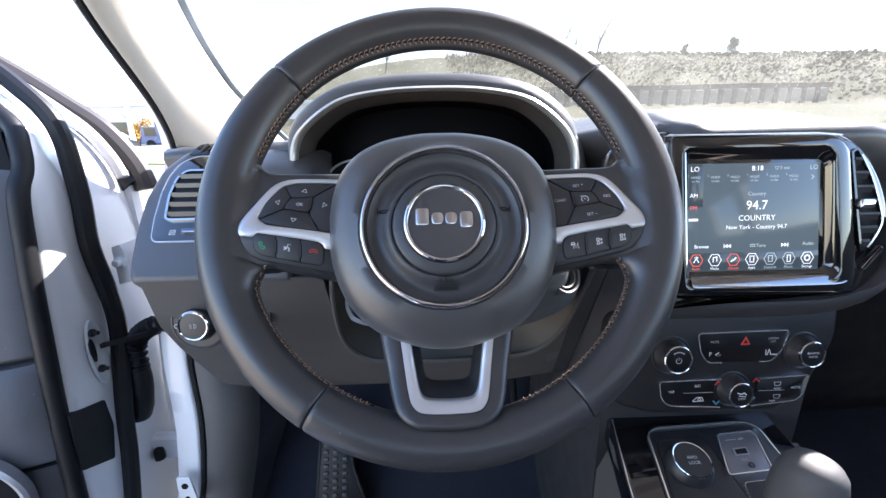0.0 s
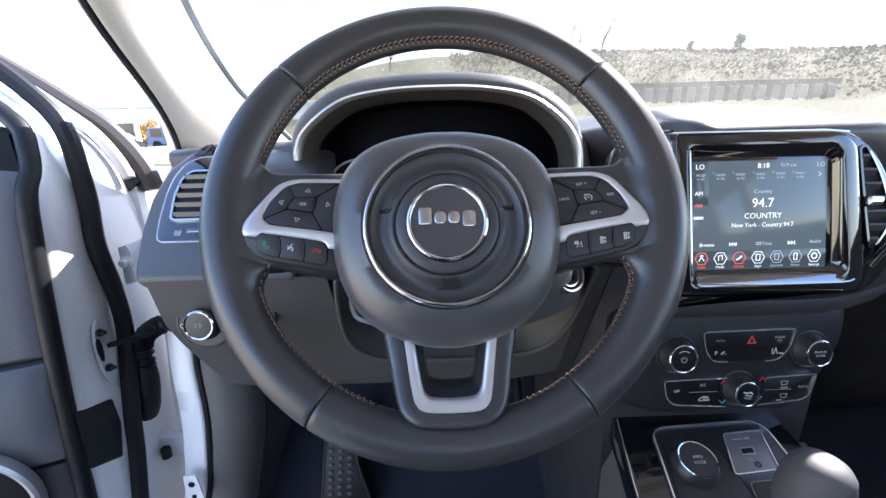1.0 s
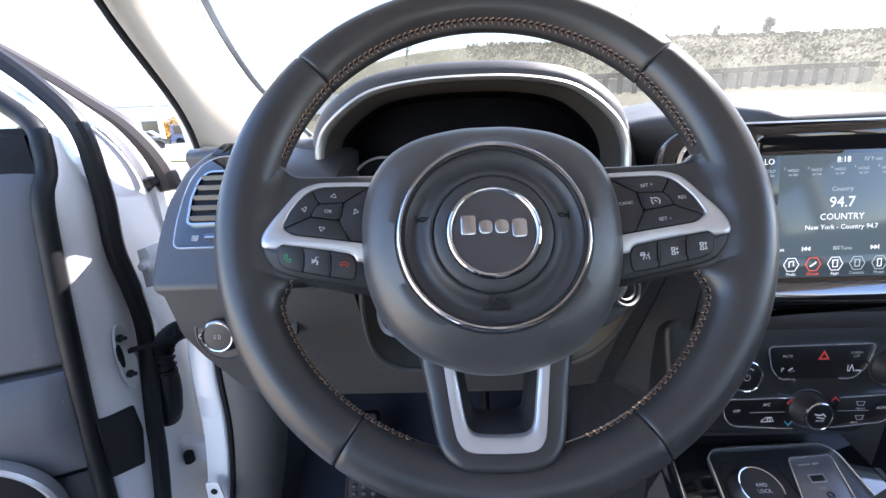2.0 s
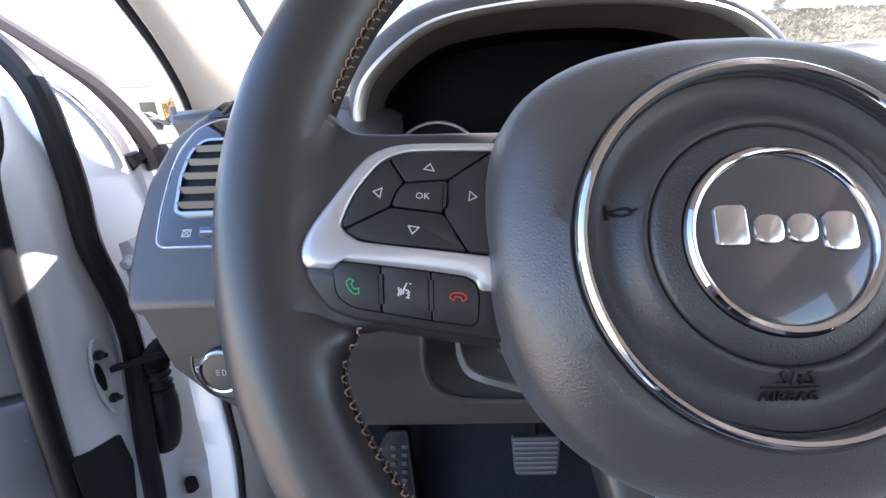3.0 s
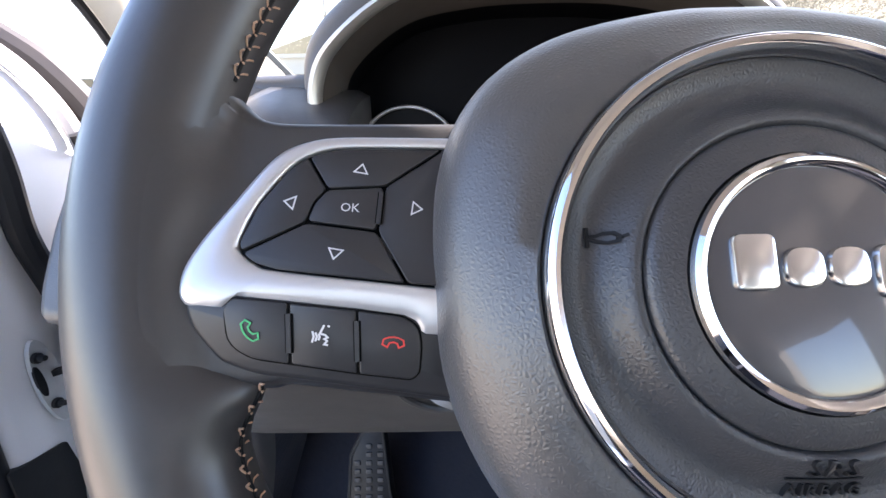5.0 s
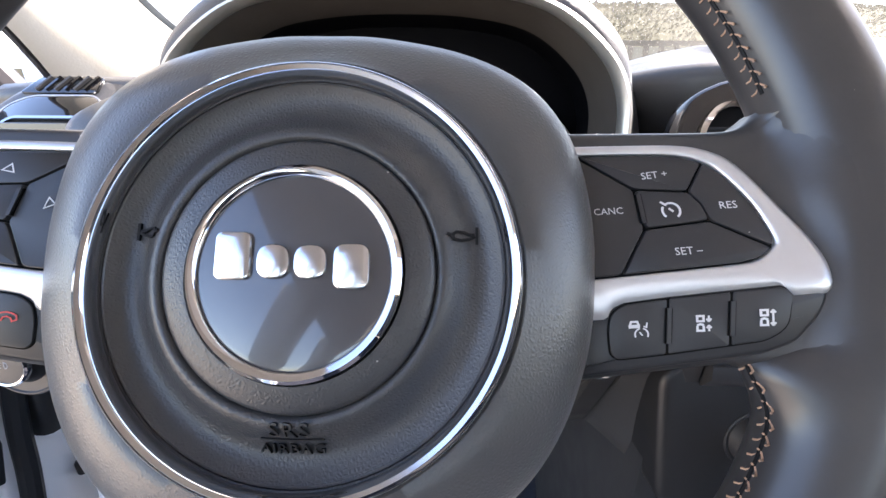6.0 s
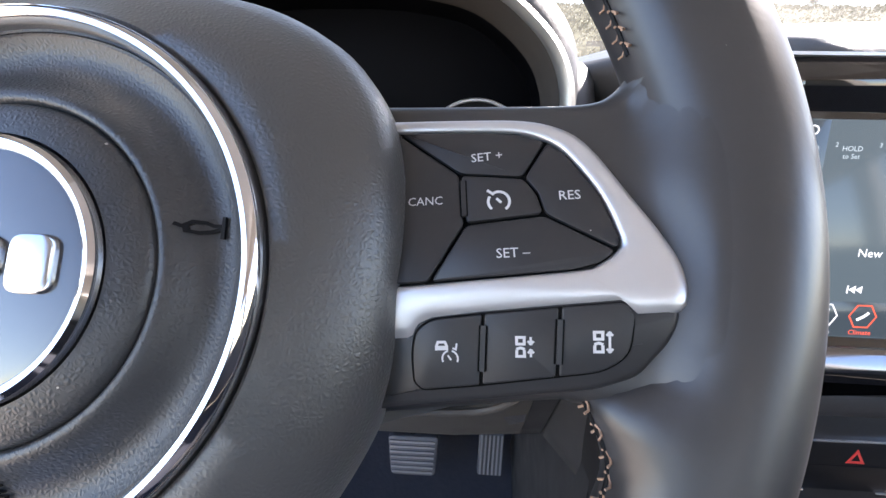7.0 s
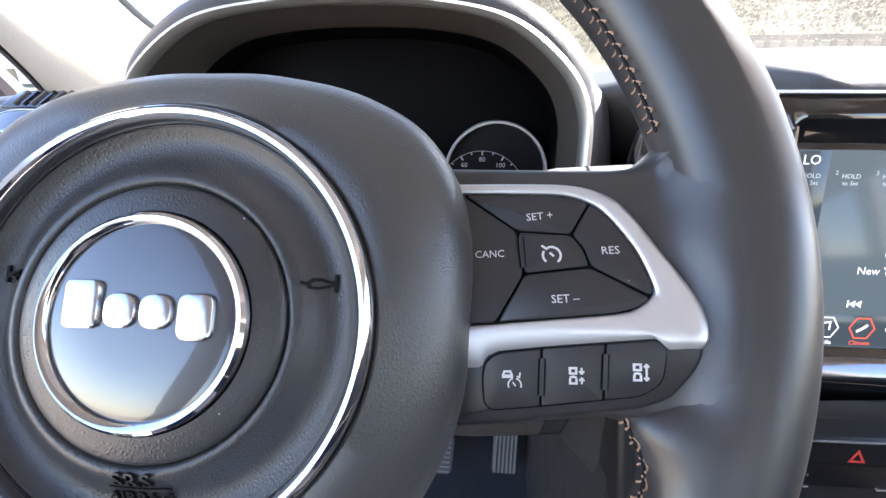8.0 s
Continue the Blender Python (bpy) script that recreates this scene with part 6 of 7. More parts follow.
solid("edge_strip", *tube([(x + 0.004, y + 0.003, z) for x, y, z in fl], 0.0045, 8), RUBBER, body)
solid("kick_panel", *loft([[(x + 0.008, y + 0.004, z), (x + 0.012, y + 0.001, z), (x + 0.040, y + 0.012, z), (x + 0.058, y + 0.026, z), (x + 0.070, y + 0.05, z), (x + 0.072, y + 0.10, z), (x + 0.02, y + 0.10, z)] for x, y, z in fl]), KICK, body, "grey kick panel", sharp=60)
solid("kick_carpet", *loft([[(x + 0.020, y + 0.06, z), (x + 0.069, y + 0.062, z), (x + 0.085, 0.78, z), (x + 0.10, 0.90, z), (x + 0.02, 0.90, z)] for x, y, z in fl]), CARPET, body, "dark navy carpet lining", sharp=60)
solid("sill", *loft([[(-0.53, y, 0.30), (-0.53, y, 0.40), (-0.50, y, 0.43), (-0.40, y, 0.45), (-0.37, y, 0.44), (-0.37, y, 0.30)] for y in (-2.2, -0.4, 0.62)]), PAINT, body, sharp=40)
solid("rear_side_lower", *loft([[(-0.53, y, z) for z in (0.40, 1.10)] + [(-0.41, y, z) for z in (1.10, 0.40)] for y in (-2.2, -0.50)]), DOORTRIM, body, sharp=40)
# unseen panel added behind the rear window to block light from the back
solid("rear_light_block", *loft([[(-0.53 + k, -1.25, z), (-0.45 + k, -1.25, z), (-0.45 + k, -2.24, z), (-0.53 + k, -2.24, z)] for z, k in ((1.1, 0), (1.63, 0.14))]), PILLAR, body)
solid("b_pillar", *loft([[(x, y, z) for x, y in ((-0.53 + k, -0.50 - 0.02), (-0.41 + k, -0.50), (-0.41 + k, -0.64), (-0.53 + k, -0.66))] for z, k in ((0.4, 0), (1.1, 0), (1.62, 0.14))]), PILLAR, body, sharp=40)

# ---- windscreen pillars ----
def pillar(side):
    c = 0.365
    ob = thing("pillar_trim", Matrix(), "pale grey windscreen pillar trim in sunlight", "pillar", "structure")
    Lf = [(-0.466, 0.76, 1.10), (-0.4205, 0.70, 1.176), (-0.391, 0.625, 1.248), (-0.379, 0.513, 1.352), (-0.345, 0.40, 1.465), (-0.31, 0.30, 1.56)]
    Rt = [(-0.316, 0.92, 1.19), (-0.340, 0.83, 1.249), (-0.351, 0.76, 1.293), (-0.345, 0.65, 1.374), (-0.300, 0.475, 1.497), (-0.25, 0.38, 1.58)]
    A, B = smooth_path(Lf, 6), smooth_path(Rt, 6)
    if side > 0:
        A, B = ([(2 * c - x, y, z) for x, y, z in P] for P in (A, B))
    loops = []
    for a, b in zip(A, B):
        a, b = Vector(a), Vector(b)
        w = b - a
        out = Vector((0.35 * -side, -0.8, -0.1)).normalized()
        loops.append([tuple(a + w * t + out * h) for t, h in ((-0.06, -0.03), (0.0, -0.004), (0.04, 0.010), (0.14, 0.022), (0.3, 0.029), (0.46, 0.030), (0.6, 0.026), (0.76, 0.017), (0.9, 0.006), (1.0, -0.004), (1.0, -0.03))])
    solid("trim", *loft(loops), PILLAR, ob, sharp=60)
    solid("door_seal", *tube([tuple(Vector(a) + Vector((0.004 * side, 0.012, -0.004))) for a in A], 0.008, 10), RUBBER, ob, "black door seal")
    solid("glass_edge", *loft([[tuple(Vector(b) + Vector(d)) for d in ((side * 0.012, 0.006, 0.0), (-side * 0.004, 0.012, 0.004), (-side * 0.004, 0.018, 0.006), (side * 0.012, 0.018, 0.002))] for b in B]), material("glass_edge_grey", (0.16, 0.19, 0.22), 0.4), ob)
    loops = [[tuple(Vector(a) + Vector(d)) for d in ((side * 0.01, 0.03, 0.02), (side * 0.05, 0.05, 0.02), (side * 0.05, 0.11, 0.03), (side * -0.04, 0.10, 0.05))] for a in A]
    solid("outer_panel", *loft(loops), PAINT, ob, sharp=50)


pillar(-1)
pillar(1)

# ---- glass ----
glass = bpy.data.materials.new("dusty_dimmed_glass")
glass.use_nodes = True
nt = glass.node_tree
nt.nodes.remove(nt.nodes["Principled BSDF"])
dimmed, gloss, dust = nt.nodes.new("ShaderNodeBsdfTransparent"), nt.nodes.new("ShaderNodeBsdfGlossy"), nt.nodes.new("ShaderNodeBsdfTranslucent")
# glass colour set far darker than real glass, to dim the view outside
dimmed.inputs[0].default_value = (0.37, 0.38, 0.36, 1)
gloss.inputs["Roughness"].default_value = 0.02
dust.inputs[0].default_value = (0.80, 0.76, 0.62, 1)
m1, m2 = nt.nodes.new("ShaderNodeMixShader"), nt.nodes.new("ShaderNodeMixShader")
tc, spots, film_n = nt.nodes.new("ShaderNodeTexCoord"), nt.nodes.new("ShaderNodeTexVoronoi"), nt.nodes.new("ShaderNodeTexNoise")
spots.inputs["Scale"].default_value = 190
film_n.inputs["Scale"].default_value, film_n.inputs["Detail"].default_value = 9, 5
ramp, ramp2, big = nt.nodes.new("ShaderNodeMapRange"), nt.nodes.new("ShaderNodeMapRange"), nt.nodes.new("ShaderNodeMath")
ramp.inputs["From Min"].default_value, ramp.inputs["From Max"].default_value = 0.15, 0.07
ramp.inputs["To Min"].default_value, ramp.inputs["To Max"].default_value = 0.0, 0.40
ramp2.inputs["From Min"].default_value, ramp2.inputs["From Max"].default_value = 0.35, 0.75
ramp2.inputs["To Min"].default_value, ramp2.inputs["To Max"].default_value = 0.02, 0.07
big.operation = "ADD"
for n in (spots, film_n):
    nt.links.new(tc.outputs["Object"], n.inputs["Vector"])
nt.links.new(spots.outputs["Distance"], ramp.inputs["Value"])
nt.links.new(film_n.outputs[0], ramp2.inputs["Value"])
nt.links.new(ramp.outputs[0], big.inputs[0])
nt.links.new(ramp2.outputs[0], big.inputs[1])
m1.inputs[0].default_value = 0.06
nt.links.new(dimmed.outputs[0], m1.inputs[1])
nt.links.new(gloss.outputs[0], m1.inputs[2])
nt.links.new(big.outputs[0], m2.inputs[0])
nt.links.new(m1.outputs[0], m2.inputs[1])
nt.links.new(dust.outputs[0], m2.inputs[2])
nt.links.new(m2.outputs[0], nt.nodes["Material Output"].inputs[0])
screen = thing("windscreen", Matrix(), "dusty curved windscreen glass, darkened to dim the view", "windscreen", "structure")
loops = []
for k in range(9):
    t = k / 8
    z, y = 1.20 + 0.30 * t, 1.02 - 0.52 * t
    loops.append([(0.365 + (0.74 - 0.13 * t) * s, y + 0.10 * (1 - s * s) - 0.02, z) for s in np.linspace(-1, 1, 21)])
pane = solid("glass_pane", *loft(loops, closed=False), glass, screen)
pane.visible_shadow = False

# ---- car shell ----
# unseen roof, its front edge brought forward to shade the steering wheel
shell = thing("roof", Matrix(), "pale cloth headliner under a white roof", "roof", "structure")
solid("headliner", *loft([[(x, y, 1.63 - d - 0.05 * abs((x - 0.365) / 0.7) ** 3) for x in np.linspace(-0.32, 1.05, 13)] + [(x, y, 1.68 - d) for x in (1.05, 0.365, -0.32)] for y, d in ((0.50, 0.13), (0.40, 0.09), (0.25, 0.04), (0.0, 0.0), (-1.0, 0.0), (-2.2, 0.0))]), HEADLINER, shell)
solid("roof_skin", *loft([[(x, y, 1.70 - d - 0.06 * abs((x - 0.365) / 0.7) ** 3) for x in np.linspace(-0.34, 1.07, 13)] + [(x, y, 1.685 - 0.06 - d) for x in (1.07, -0.34)] for y, d in ((0.52, 0.13), (0.40, 0.09), (0.25, 0.04), (0.0, 0.0), (-2.25, 0.0))]), PAINT, shell)
wall_r = thing("wall_right", Matrix(), "dark passenger door trim below the window line", "car body", "structure")
solid("lower_wall", *loft([[(1.14, y, z) for z in (0.40, 1.14)] + [(1.22, y, z) for z in (1.14, 0.40)] for y in (-2.2, 0.95)]), DOORTRIM, wall_r)
solid("rear_post", *loft([[(1.14 - k, -0.5, z), (1.22 - k, -0.5, z), (1.22 - k, -0.65, z), (1.14 - k, -0.65, z)] for z, k in ((1.1, 0), (1.63, 0.14))]), PILLAR, wall_r)
# unseen counterpart on the passenger side, also added to block light
solid("rear_light_block", *loft([[(1.14 - k, -1.25, z), (1.22 - k, -1.25, z), (1.22 - k, -2.24, z), (1.14 - k, -2.24, z)] for z, k in ((1.1, 0), (1.63, 0.14))]), PILLAR, wall_r)
wall_b = thing("wall_rear", Matrix(), "unseen dark rear bulkhead, raised to cut light from behind", "car body", "structure")
# unseen wall, built up high to reduce light through the tailgate
solid("bulkhead", *loft([[(-0.53, -2.2, z), (1.22, -2.2, z), (1.22, -2.26, z), (-0.53, -2.26, z)] for z in (0.3, 1.36)]), DOORTRIM, wall_b)
fire = thing("wall_front", Matrix(), "black bulkhead in front of the footwells", "car body", "structure")
solid("bulkhead", *loft([[(-0.40, 0.97, z), (1.14, 0.97, z), (1.14, 1.02, z), (-0.40, 1.02, z)] for z in (0.3, 1.17)]), BLACK, fire)
front = thing("car_front", Matrix(), "white bonnet and wings of the car", "car body", "structure")
solid("bonnet", *loft([[(x, y, z - 0.07 * abs((x - 0.365) / 0.8) ** 2.5) for x in np.linspace(-0.46, 1.19, 17)] + [(1.19, y, 0.5), (-0.46, y, 0.5)] for y, z in ((1.06, 1.10), (1.4, 1.09), (1.8, 1.04), (2.0, 0.95), (2.06, 0.7))]), PAINT, front, sharp=60)

# ---- outside ----
def terrain(x, y):
    ahead = max(0.0, min(1.0, (y - 28) / 90))
    side = 1 / (1 + math.exp(-(x + 0.28 * y) / 9))
    foot = 3.4 * max(0.0, min(1.0, (y - 30) / 22)) * side
    climb = max(0.0, min(1.0, (y - 62) / 48))
    h = foot + 14.6 * (climb ** 0.8) * side + 7.5 * climb * (1 - side)
    h += 0.7 * ahead * noise.noise(Vector((x * 0.05, y * 0.05, 0)))
    return h


def ground_material():
    m = bpy.data.materials.new("ground")
    m.use_nodes = True
    nt = m.node_tree
    b = nt.nodes["Principled BSDF"]
    b.inputs["Roughness"].default_value = 0.9
    geo = nt.nodes.new("ShaderNodeNewGeometry")
    sep = nt.nodes.new("ShaderNodeSeparateXYZ")
    nt.links.new(geo.outputs["Position"], sep.inputs[0])
    n1, n2 = nt.nodes.new("ShaderNodeTexNoise"), nt.nodes.new("ShaderNodeTexNoise")
    n1.inputs["Scale"].default_value, n1.inputs["Detail"].default_value = 0.25, 6
    n2.inputs["Scale"].default_value, n2.inputs["Detail"].default_value = 25, 4
    for n in (n1, n2):
        nt.links.new(geo.outputs["Position"], n.inputs["Vector"])
    grass = nt.nodes.new("ShaderNodeMixRGB")
    grass.inputs[1].default_value, grass.inputs[2].default_value = (0.105, 0.088, 0.022, 1), (0.066, 0.064, 0.016, 1)
    nt.links.new(n1.outputs[0], grass.inputs[0])
    tar = nt.nodes.new("ShaderNodeMixRGB")
    tar.inputs[1].default_value, tar.inputs[2].default_value = (0.15, 0.142, 0.13, 1), (0.23, 0.215, 0.195, 1)
    nt.links.new(n2.outputs[0], tar.inputs[0])
    # ground near the car made paler and warmer, added to bounce light into the cabin
    lot = nt.nodes.new("ShaderNodeMixRGB")
    lot.inputs[1].default_value = (0.56, 0.46, 0.34, 1)
    bounce_edge = nt.nodes.new("ShaderNodeMapRange")
    bounce_edge.inputs["From Min"].default_value, bounce_edge.inputs["From Max"].default_value = 10.0, 11.0
    nt.links.new(sep.outputs["Y"], bounce_edge.inputs["Value"])
    nt.links.new(bounce_edge.outputs[0], lot.inputs[0])
    nt.links.new(tar.outputs[0], lot.inputs[2])
    edge = nt.nodes.new("ShaderNodeMapRange")
    edge.inputs["From Min"].default_value, edge.inputs["From Max"].default_value = 0.15, 0.4
    nt.links.new(sep.outputs["Z"], edge.inputs["Value"])
    along = nt.nodes.new("ShaderNodeVectorMath")
    along.operation = "DOT_PRODUCT"
    along.inputs[1].default_value = (1.0, 0.28, 0.0)
    nt.links.new(geo.outputs["Position"], along.inputs[0])
    right, ahead, both, most = (nt.nodes.new("ShaderNodeMapRange"), nt.nodes.new("ShaderNodeMapRange"), nt.nodes.new("ShaderNodeMath"), nt.nodes.new("ShaderNodeMath"))
    right.inputs["From Min"].default_value, right.inputs["From Max"].default_value = 6.0, 9.0
    ahead.inputs["From Min"].default_value, ahead.inputs["From Max"].default_value = 14.0, 18.0
    both.operation, most.operation = "MULTIPLY", "MAXIMUM"
    nt.links.new(along.outputs["Value"], right.inputs["Value"])
    nt.links.new(sep.outputs["Y"], ahead.inputs["Value"])
    nt.links.new(right.outputs[0], both.inputs[0])
    nt.links.new(ahead.outputs[0], both.inputs[1])
    nt.links.new(both.outputs[0], most.inputs[0])
    nt.links.new(edge.outputs[0], most.inputs[1])
    mix = nt.nodes.new("ShaderNodeMixRGB")
    nt.links.new(most.outputs[0], mix.inputs[0])
    nt.links.new(lot.outputs[0], mix.inputs[1])
    nt.links.new(grass.outputs[0], mix.inputs[2])
    nt.links.new(mix.outputs[0], b.inputs["Base Color"])
    return m


xs = np.concatenate([np.linspace(-1500, -160, 14), np.linspace(-150, 150, 61), np.linspace(160, 1500, 14)])
ysn = np.concatenate([np.linspace(-900, -60, 10), np.linspace(-50, 160, 43), np.linspace(175, 2500, 14)])
verts = [(float(x), float(y), terrain(x, y)) for y in ysn for x in xs]
nx = len(xs)
faces = [(j * nx + i, j * nx + i + 1, (j + 1) * nx + i + 1, (j + 1) * nx + i) for j in range(len(ysn) - 1) for i in range(nx - 1)]
gr = solid("ground", verts, faces, ground_material())
tagged(gr, "asphalt lot, paled near the car to bounce light, rising to a grassy hillside", "ground", "", "structure")

BARK = material("bark", (0.13, 0.10, 0.08), 0.9, grain=0.5, size=0.05, stain=1.0)
SCRUB = material("dry_scrub", (0.096, 0.080, 0.025), 0.9, vary=0.45, size=0.4, stain=3.0)
GREENLEAF = material("evergreen", (0.055, 0.075, 0.035), 0.8, vary=0.4, size=0.2, stain=1.0)
GOLD = material("golden_leaves", (0.45, 0.25, 0.05), 0.8, vary=0.35, size=0.1, stain=0.5)
rng = random.Random(7)


def clump_mesh(n, rx, rz, leaf, seed):
    """A crown of many small leaf quads filling an uneven oval."""
    r = random.Random(seed)
    v, f = [], []
    lobes = [(Vector((r.uniform(-0.6, 0.6) * rx, r.uniform(-0.6, 0.6) * rx, r.uniform(-0.6, 0.7) * rz)), r.uniform(0.35, 0.6)) for _ in range(7)]
    for _ in range(n):
        c, s = r.choice(lobes)
        d = Vector((r.gauss(0, 1), r.gauss(0, 1), r.gauss(0, 1))).normalized() * (r.random() ** 0.4)
        p = c + Vector((d.x * rx * s, d.y * rx * s, d.z * rz * s))
        a = Vector((r.gauss(0, 1), r.gauss(0, 1), r.gauss(0, 1))).normalized()
        b = a.orthogonal().normalized()
        k = len(v)
        v += [tuple(p + a * leaf + b * leaf * 0.4), tuple(p + b * leaf * 0.7), tuple(p - a * leaf), tuple(p - b * leaf * 0.6)]
        f.append((k, k + 1, k + 2, k + 3))
    return v, f


def branches(h, seed, depth=3, r0=0.12):
    """A bare tree: a tapered trunk with limbs."""
    r = random.Random(seed)
    out = []

    def grow(p, d, length, rad, level):
        pts = [Vector(p)]
        for i in range(3):
            d = (d + Vector((r.uniform(-0.2, 0.2), r.uniform(-0.2, 0.2), r.uniform(-0.02, 0.16)))).normalized()
            pts.append(pts[-1] + d * (length / 3))
        out.append(tube([tuple(q) for q in pts], rad, 5, [rad, rad * 0.85, rad * 0.7, rad * 0.45]))
        if level:
            for i in range(4 if level > 1 else 3):
                q = pts[1 + i % 3]
                a = r.uniform(0, 6.28)
                nd = (d + Vector((math.cos(a), math.sin(a), 0.25)) * r.uniform(0.5, 0.9)).normalized()
                grow(q, nd, length * r.uniform(0.5, 0.7), rad * 0.5, level - 1)

    grow((0, 0, 0), Vector((0, 0, 1)), h * 0.5, r0, depth)
    return merged(*out)


def tree(x, y, h, mat, seed, label, leaves=900):
    t = thing("tree", Matrix.Translation((x, y, terrain(x, y) - 0.1)), label, "tree", group="trees")
    solid("trunk", *branches(h, seed, 2 if leaves else 3, h * 0.018), BARK, t)
    if leaves:
        v, f = clump_mesh(leaves, h * 0.32, h * 0.40, h * 0.035, seed)
        solid("crown", [(a, b, c + h * 0.34) for a, b, c in v], f, mat, t, smooth=False)
    return t


tree(76.8, 111.0, 5.6, GREENLEAF, 3, "small dark evergreen on the hill crest", 1800)
tree(64.0, 110.0, 3.6, GREENLEAF, 5, "low dark evergreen on the hill crest", 1800)
for k, (x, y, h) in enumerate(((38, 100, 13), (33, 98, 10), (30, 102, 11), (120, 104, 12), (-9, 95, 14), (-22, 90, 12))):
    tree(x, y, h, BARK, 20 + k, "tall bare winter tree", 0)
for k, (x, y, h) in enumerate(((-42, 70, 7), (-39, 72, 5.5), (-36, 68, 6))):
    tree(x, y, h, GREENLEAF, 40 + k, "green tree at the lot's edge", 900)
tree(-29.6, 44.0, 3.7, GOLD, 50, "small golden-leaved tree in the lot", 1200)
# scrub on the hillside
v, f = [], []
for k in range(9000):
    x, y = rng.uniform(5, 170), rng.uniform(62, 122)
    z = terrain(x, y)
    s = rng.uniform(0.18, 0.6) * (1.5 if y > 105 else 1.0)
    for q in range(3):
        p = Vector((x + rng.uniform(-1, 1), y + rng.uniform(-1, 1), z + rng.uniform(0.1, 0.8) * s))
        a = Vector((rng.uniform(-1, 1), rng.uniform(-0.5, 0.5), rng.uniform(0.2, 1))).normalized() * s
        b = a.orthogonal().normalized() * s * 0.5
        n = len(v)
        v += [tuple(p + a), tuple(p + b), tuple(p - a * 0.7), tuple(p - b)]
        f.append((n, n + 1, n + 2, n + 3))
scrub = solid("scrub", v, f, SCRUB, smooth=False)
tagged(scrub, "dry brown scrub covering the hillside", "scrub", "", "stuff")

# low wall of pale panels along the foot of the hill
FENCE = material("pale_panel", (0.22, 0.21, 0.17), 0.8, vary=0.12, stain=0.6)
POST = material("dark_post", (0.06, 0.05, 0.042), 0.8)
fence = thing("fence", Matrix(), "fence of pale panels between dark posts below the hill", "fence")
fy = 56.0
for k in range(20):
    x = 16 + k * 1.85
    z = terrain(x, fy)
    solid("post", *moved(box(-0.32, 0.32, -0.12, 0.12, 0, 1.9, 0.03), x, fy, z + 0.3), POST, fence)
    solid("panel", *moved(box(0.36, 1.5, -0.06, 0.06, 0.1, 1.7, 0.03), x, fy, z + 0.4), FENCE, fence)
solid("rail", *loft([[(x, fy - 0.1, terrain(x, fy) + 2.2), (x, fy + 0.1, terrain(x, fy) + 2.2), (x, fy + 0.1, terrain(x, fy) + 2.8), (x, fy - 0.1, terrain(x, fy) + 2.8)] for x in np.linspace(14, 53, 20)]), POST, fence)

# sheds and parked cars across the lot
WHITEWALL = material("white_cladding", (0.72, 0.73, 0.74), 0.6, vary=0.05, stain=2.0)
WINDOW = material("dark_window", (0.02, 0.025, 0.03), 0.08)
shed = thing("building", pose(-40, 66, 0), "long low white commercial building", "building")
solid("wall", *loft([[(x, y, z) for x, y in ((-38, 0), (26, 0), (26, 16), (-38, 16))] for z in (0, 5.2)]), WHITEWALL, shed)
solid("roof", *loft([[(-39, -0.6, z), (27, -0.6, z), (27, 17, z + 0.6), (-39, 17, z + 0.6)] for z in (5.2, 5.7)]), WHITEWALL, shed)
for k in range(9):
    solid("window", *moved(box(-1.5, 1.5, -0.06, 0.05, 0.6, 2.6, 0.03), -33 + k * 6.6, 0, 0.4), WINDOW, shed)
pole = thing("lamp_post", pose(-23.6, 34.5, 0), "tall white lot lamp post", "street lamp")
solid("mast", *tube([(0, 0, 0), (0, 0, 5), (0, 0, 8.5)], 0.16, 12, [0.2, 0.15, 0.1]), WHITEWALL, pole)
solid("lamp_head", *moved(box(-0.7, 0.7, -0.2, 0.2, 0, 0.16, 0.04), 0, 0, 8.5), STEEL, pole)


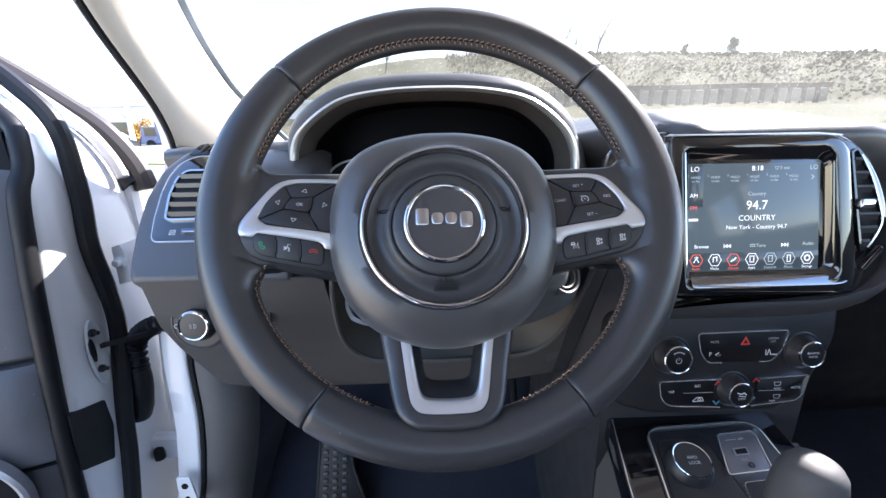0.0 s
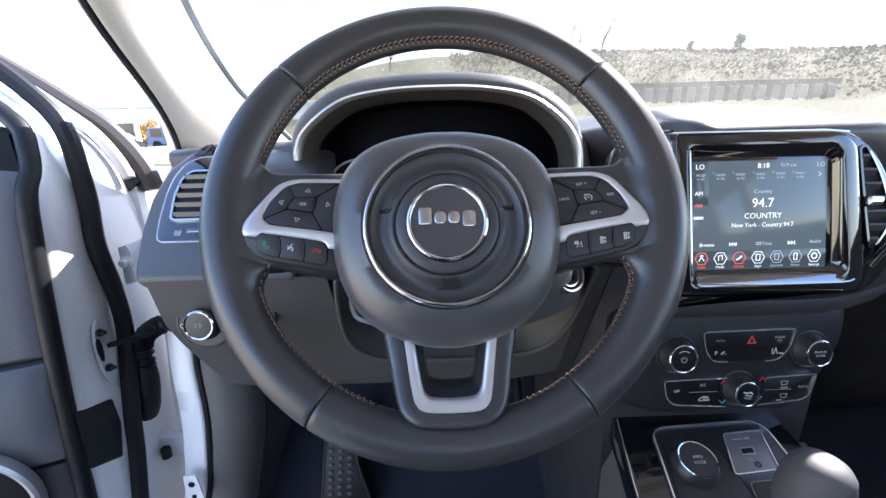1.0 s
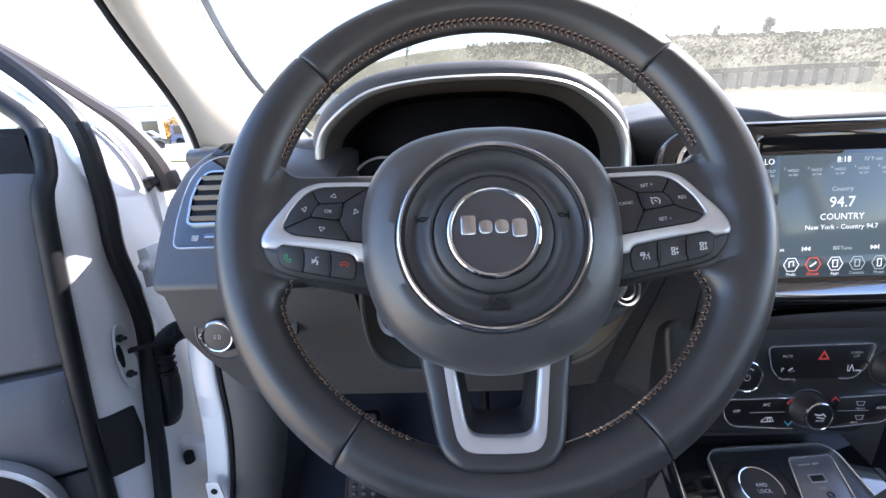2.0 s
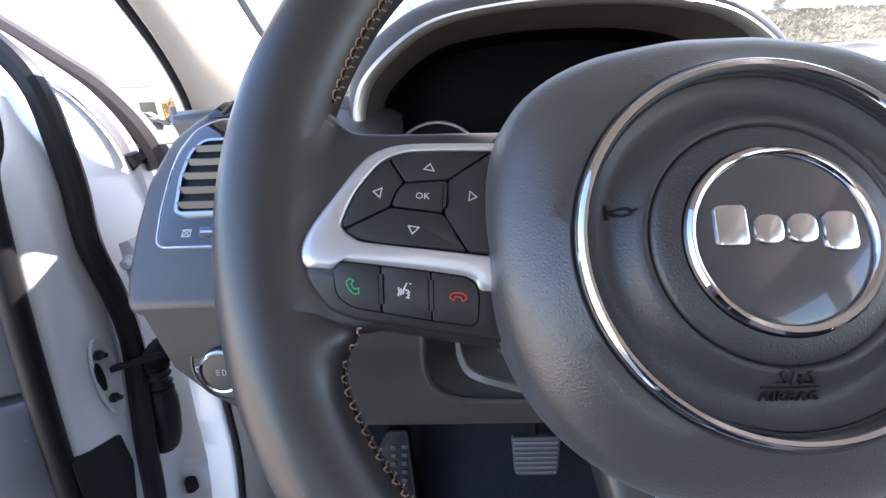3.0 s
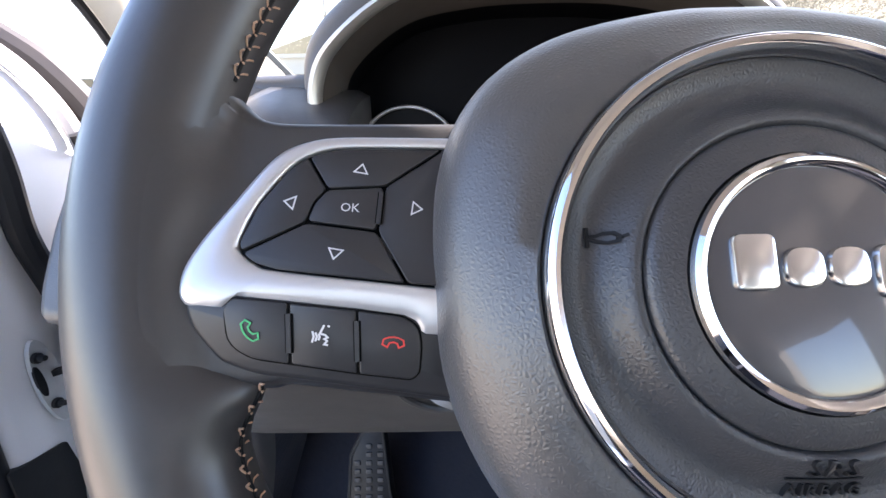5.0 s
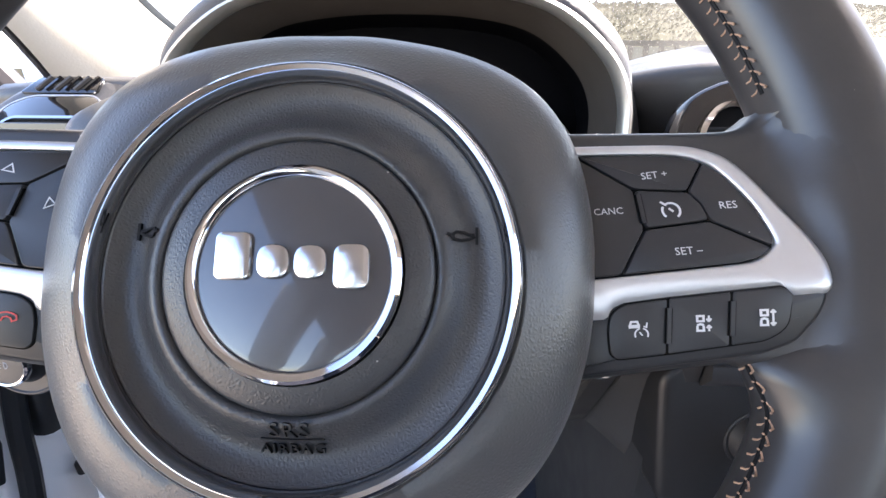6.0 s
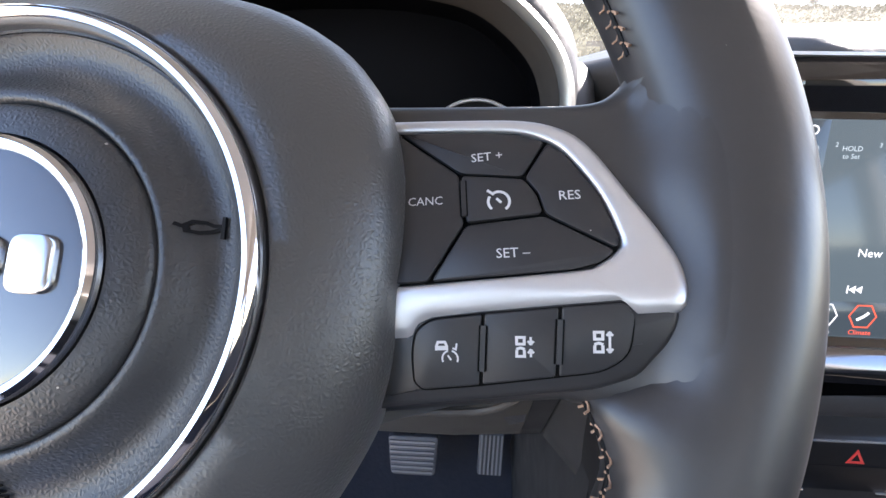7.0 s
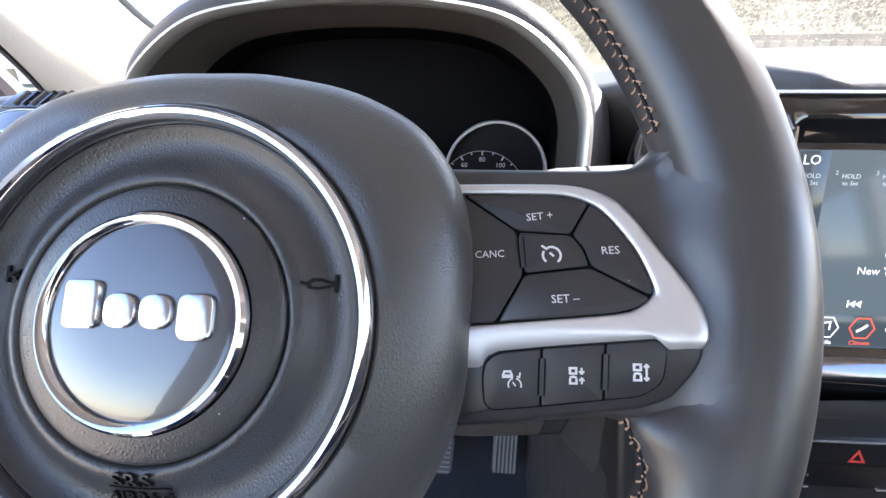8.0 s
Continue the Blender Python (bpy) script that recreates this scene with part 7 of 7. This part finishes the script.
def parked(x, y, turn, colour, kind, label):
    """A parked car: lower body, cabin with windows, wheels."""
    tall = kind == "suv"
    m = material("car_paint_" + kind, colour, 0.25, coat=0.8, vary=0.03, stain=0.5)
    c = thing("parked_car", pose(x, y, 0, 0, 0, turn), label, "car", group="parked cars")
    h = 1.0 if tall else 0.85
    loops = [[(px, s * w, z) for px, z in ((-2.2, 0.35), (-2.25, 0.65), (-2.1, h), (-0.9, h + 0.03), (1.0, h), (2.0, h - 0.08), (2.25, 0.65), (2.2, 0.35))] for s, w in ((-1, 0.84), (-1, 0.92), (1, 0.92), (1, 0.84))]
    solid("body", *loft(loops), m, c)
    top = 1.85 if tall else 1.45
    x0, x1, x2, x3 = (-2.1, -2.0, 0.55, 0.95) if tall else (-1.7, -1.0, 0.3, 1.1)
    loops = [[(px, s * w, z) for px, z in ((x0, h), (x1, top), (x2, top), (x3, h))] for s, w in ((-1, 0.84), (1, 0.84))]
    solid("cabin", *loft(loops), m, c)
    for s in (-1, 1):
        for a, b in ((0.06, 0.46), (0.52, 0.95)):
            px0, px1 = x0 + (x3 - x0) * a, x0 + (x3 - x0) * b
            t0, t1 = x1 + (x2 - x1) * max(0, a - 0.02), x1 + (x2 - x1) * min(1, b)
            zt, zb = top - 0.1, h + 0.05
            solid("side_window", *loft([[(px0 + 0.12, s * 0.845, zb), (px1 - 0.12, s * 0.845, zb), (t1 - 0.05, s * 0.845, zt), (t0 + 0.08, s * 0.845, zt)], [(px0 + 0.12, s * 0.855, zb), (px1 - 0.12, s * 0.855, zb), (t1 - 0.05, s * 0.855, zt), (t0 + 0.08, s * 0.855, zt)]]), WINDOW, c)
        for wx in (-1.4, 1.4):
            v, f = turned([(0.30, -0.1), (0.35, -0.08), (0.35, 0.08), (0.30, 0.1), (0.2, 0.07), (0.02, 0.07)], 24)
            solid("wheel", [(wx + a, s * 0.84 - cc * s * -1, 0.35 + b) for a, b, cc in v], f, RUBBER, c)
    return c


parked(-24.2, 40.5, 10, (0.03, 0.08, 0.22), "suv", "blue boxy off-road car parked in the lot")
parked(-23.6, 31.0, 60, (0.05, 0.05, 0.055), "sedan", "dark grey car parked in the lot")
parked(-34.5, 48, 20, (0.5, 0.5, 0.52), "sedan", "silver car parked in the lot")
parked(-40.5, 50, 20, (0.7, 0.7, 0.7), "sedan", "white car parked in the lot")
verge = solid("grass_verge", *loft([[(x, y, z) for x, y in ((-40, 26), (-10, 17), (-9, 26), (-40, 38))] for z in (-0.02, 0.06)]), material("dry_grass", (0.22, 0.22, 0.08), 0.95, grain=0.6, size=0.05, vary=0.35, stain=0.8))
tagged(verge, "strip of yellow-green grass across the lot", "grass", "", "structure")
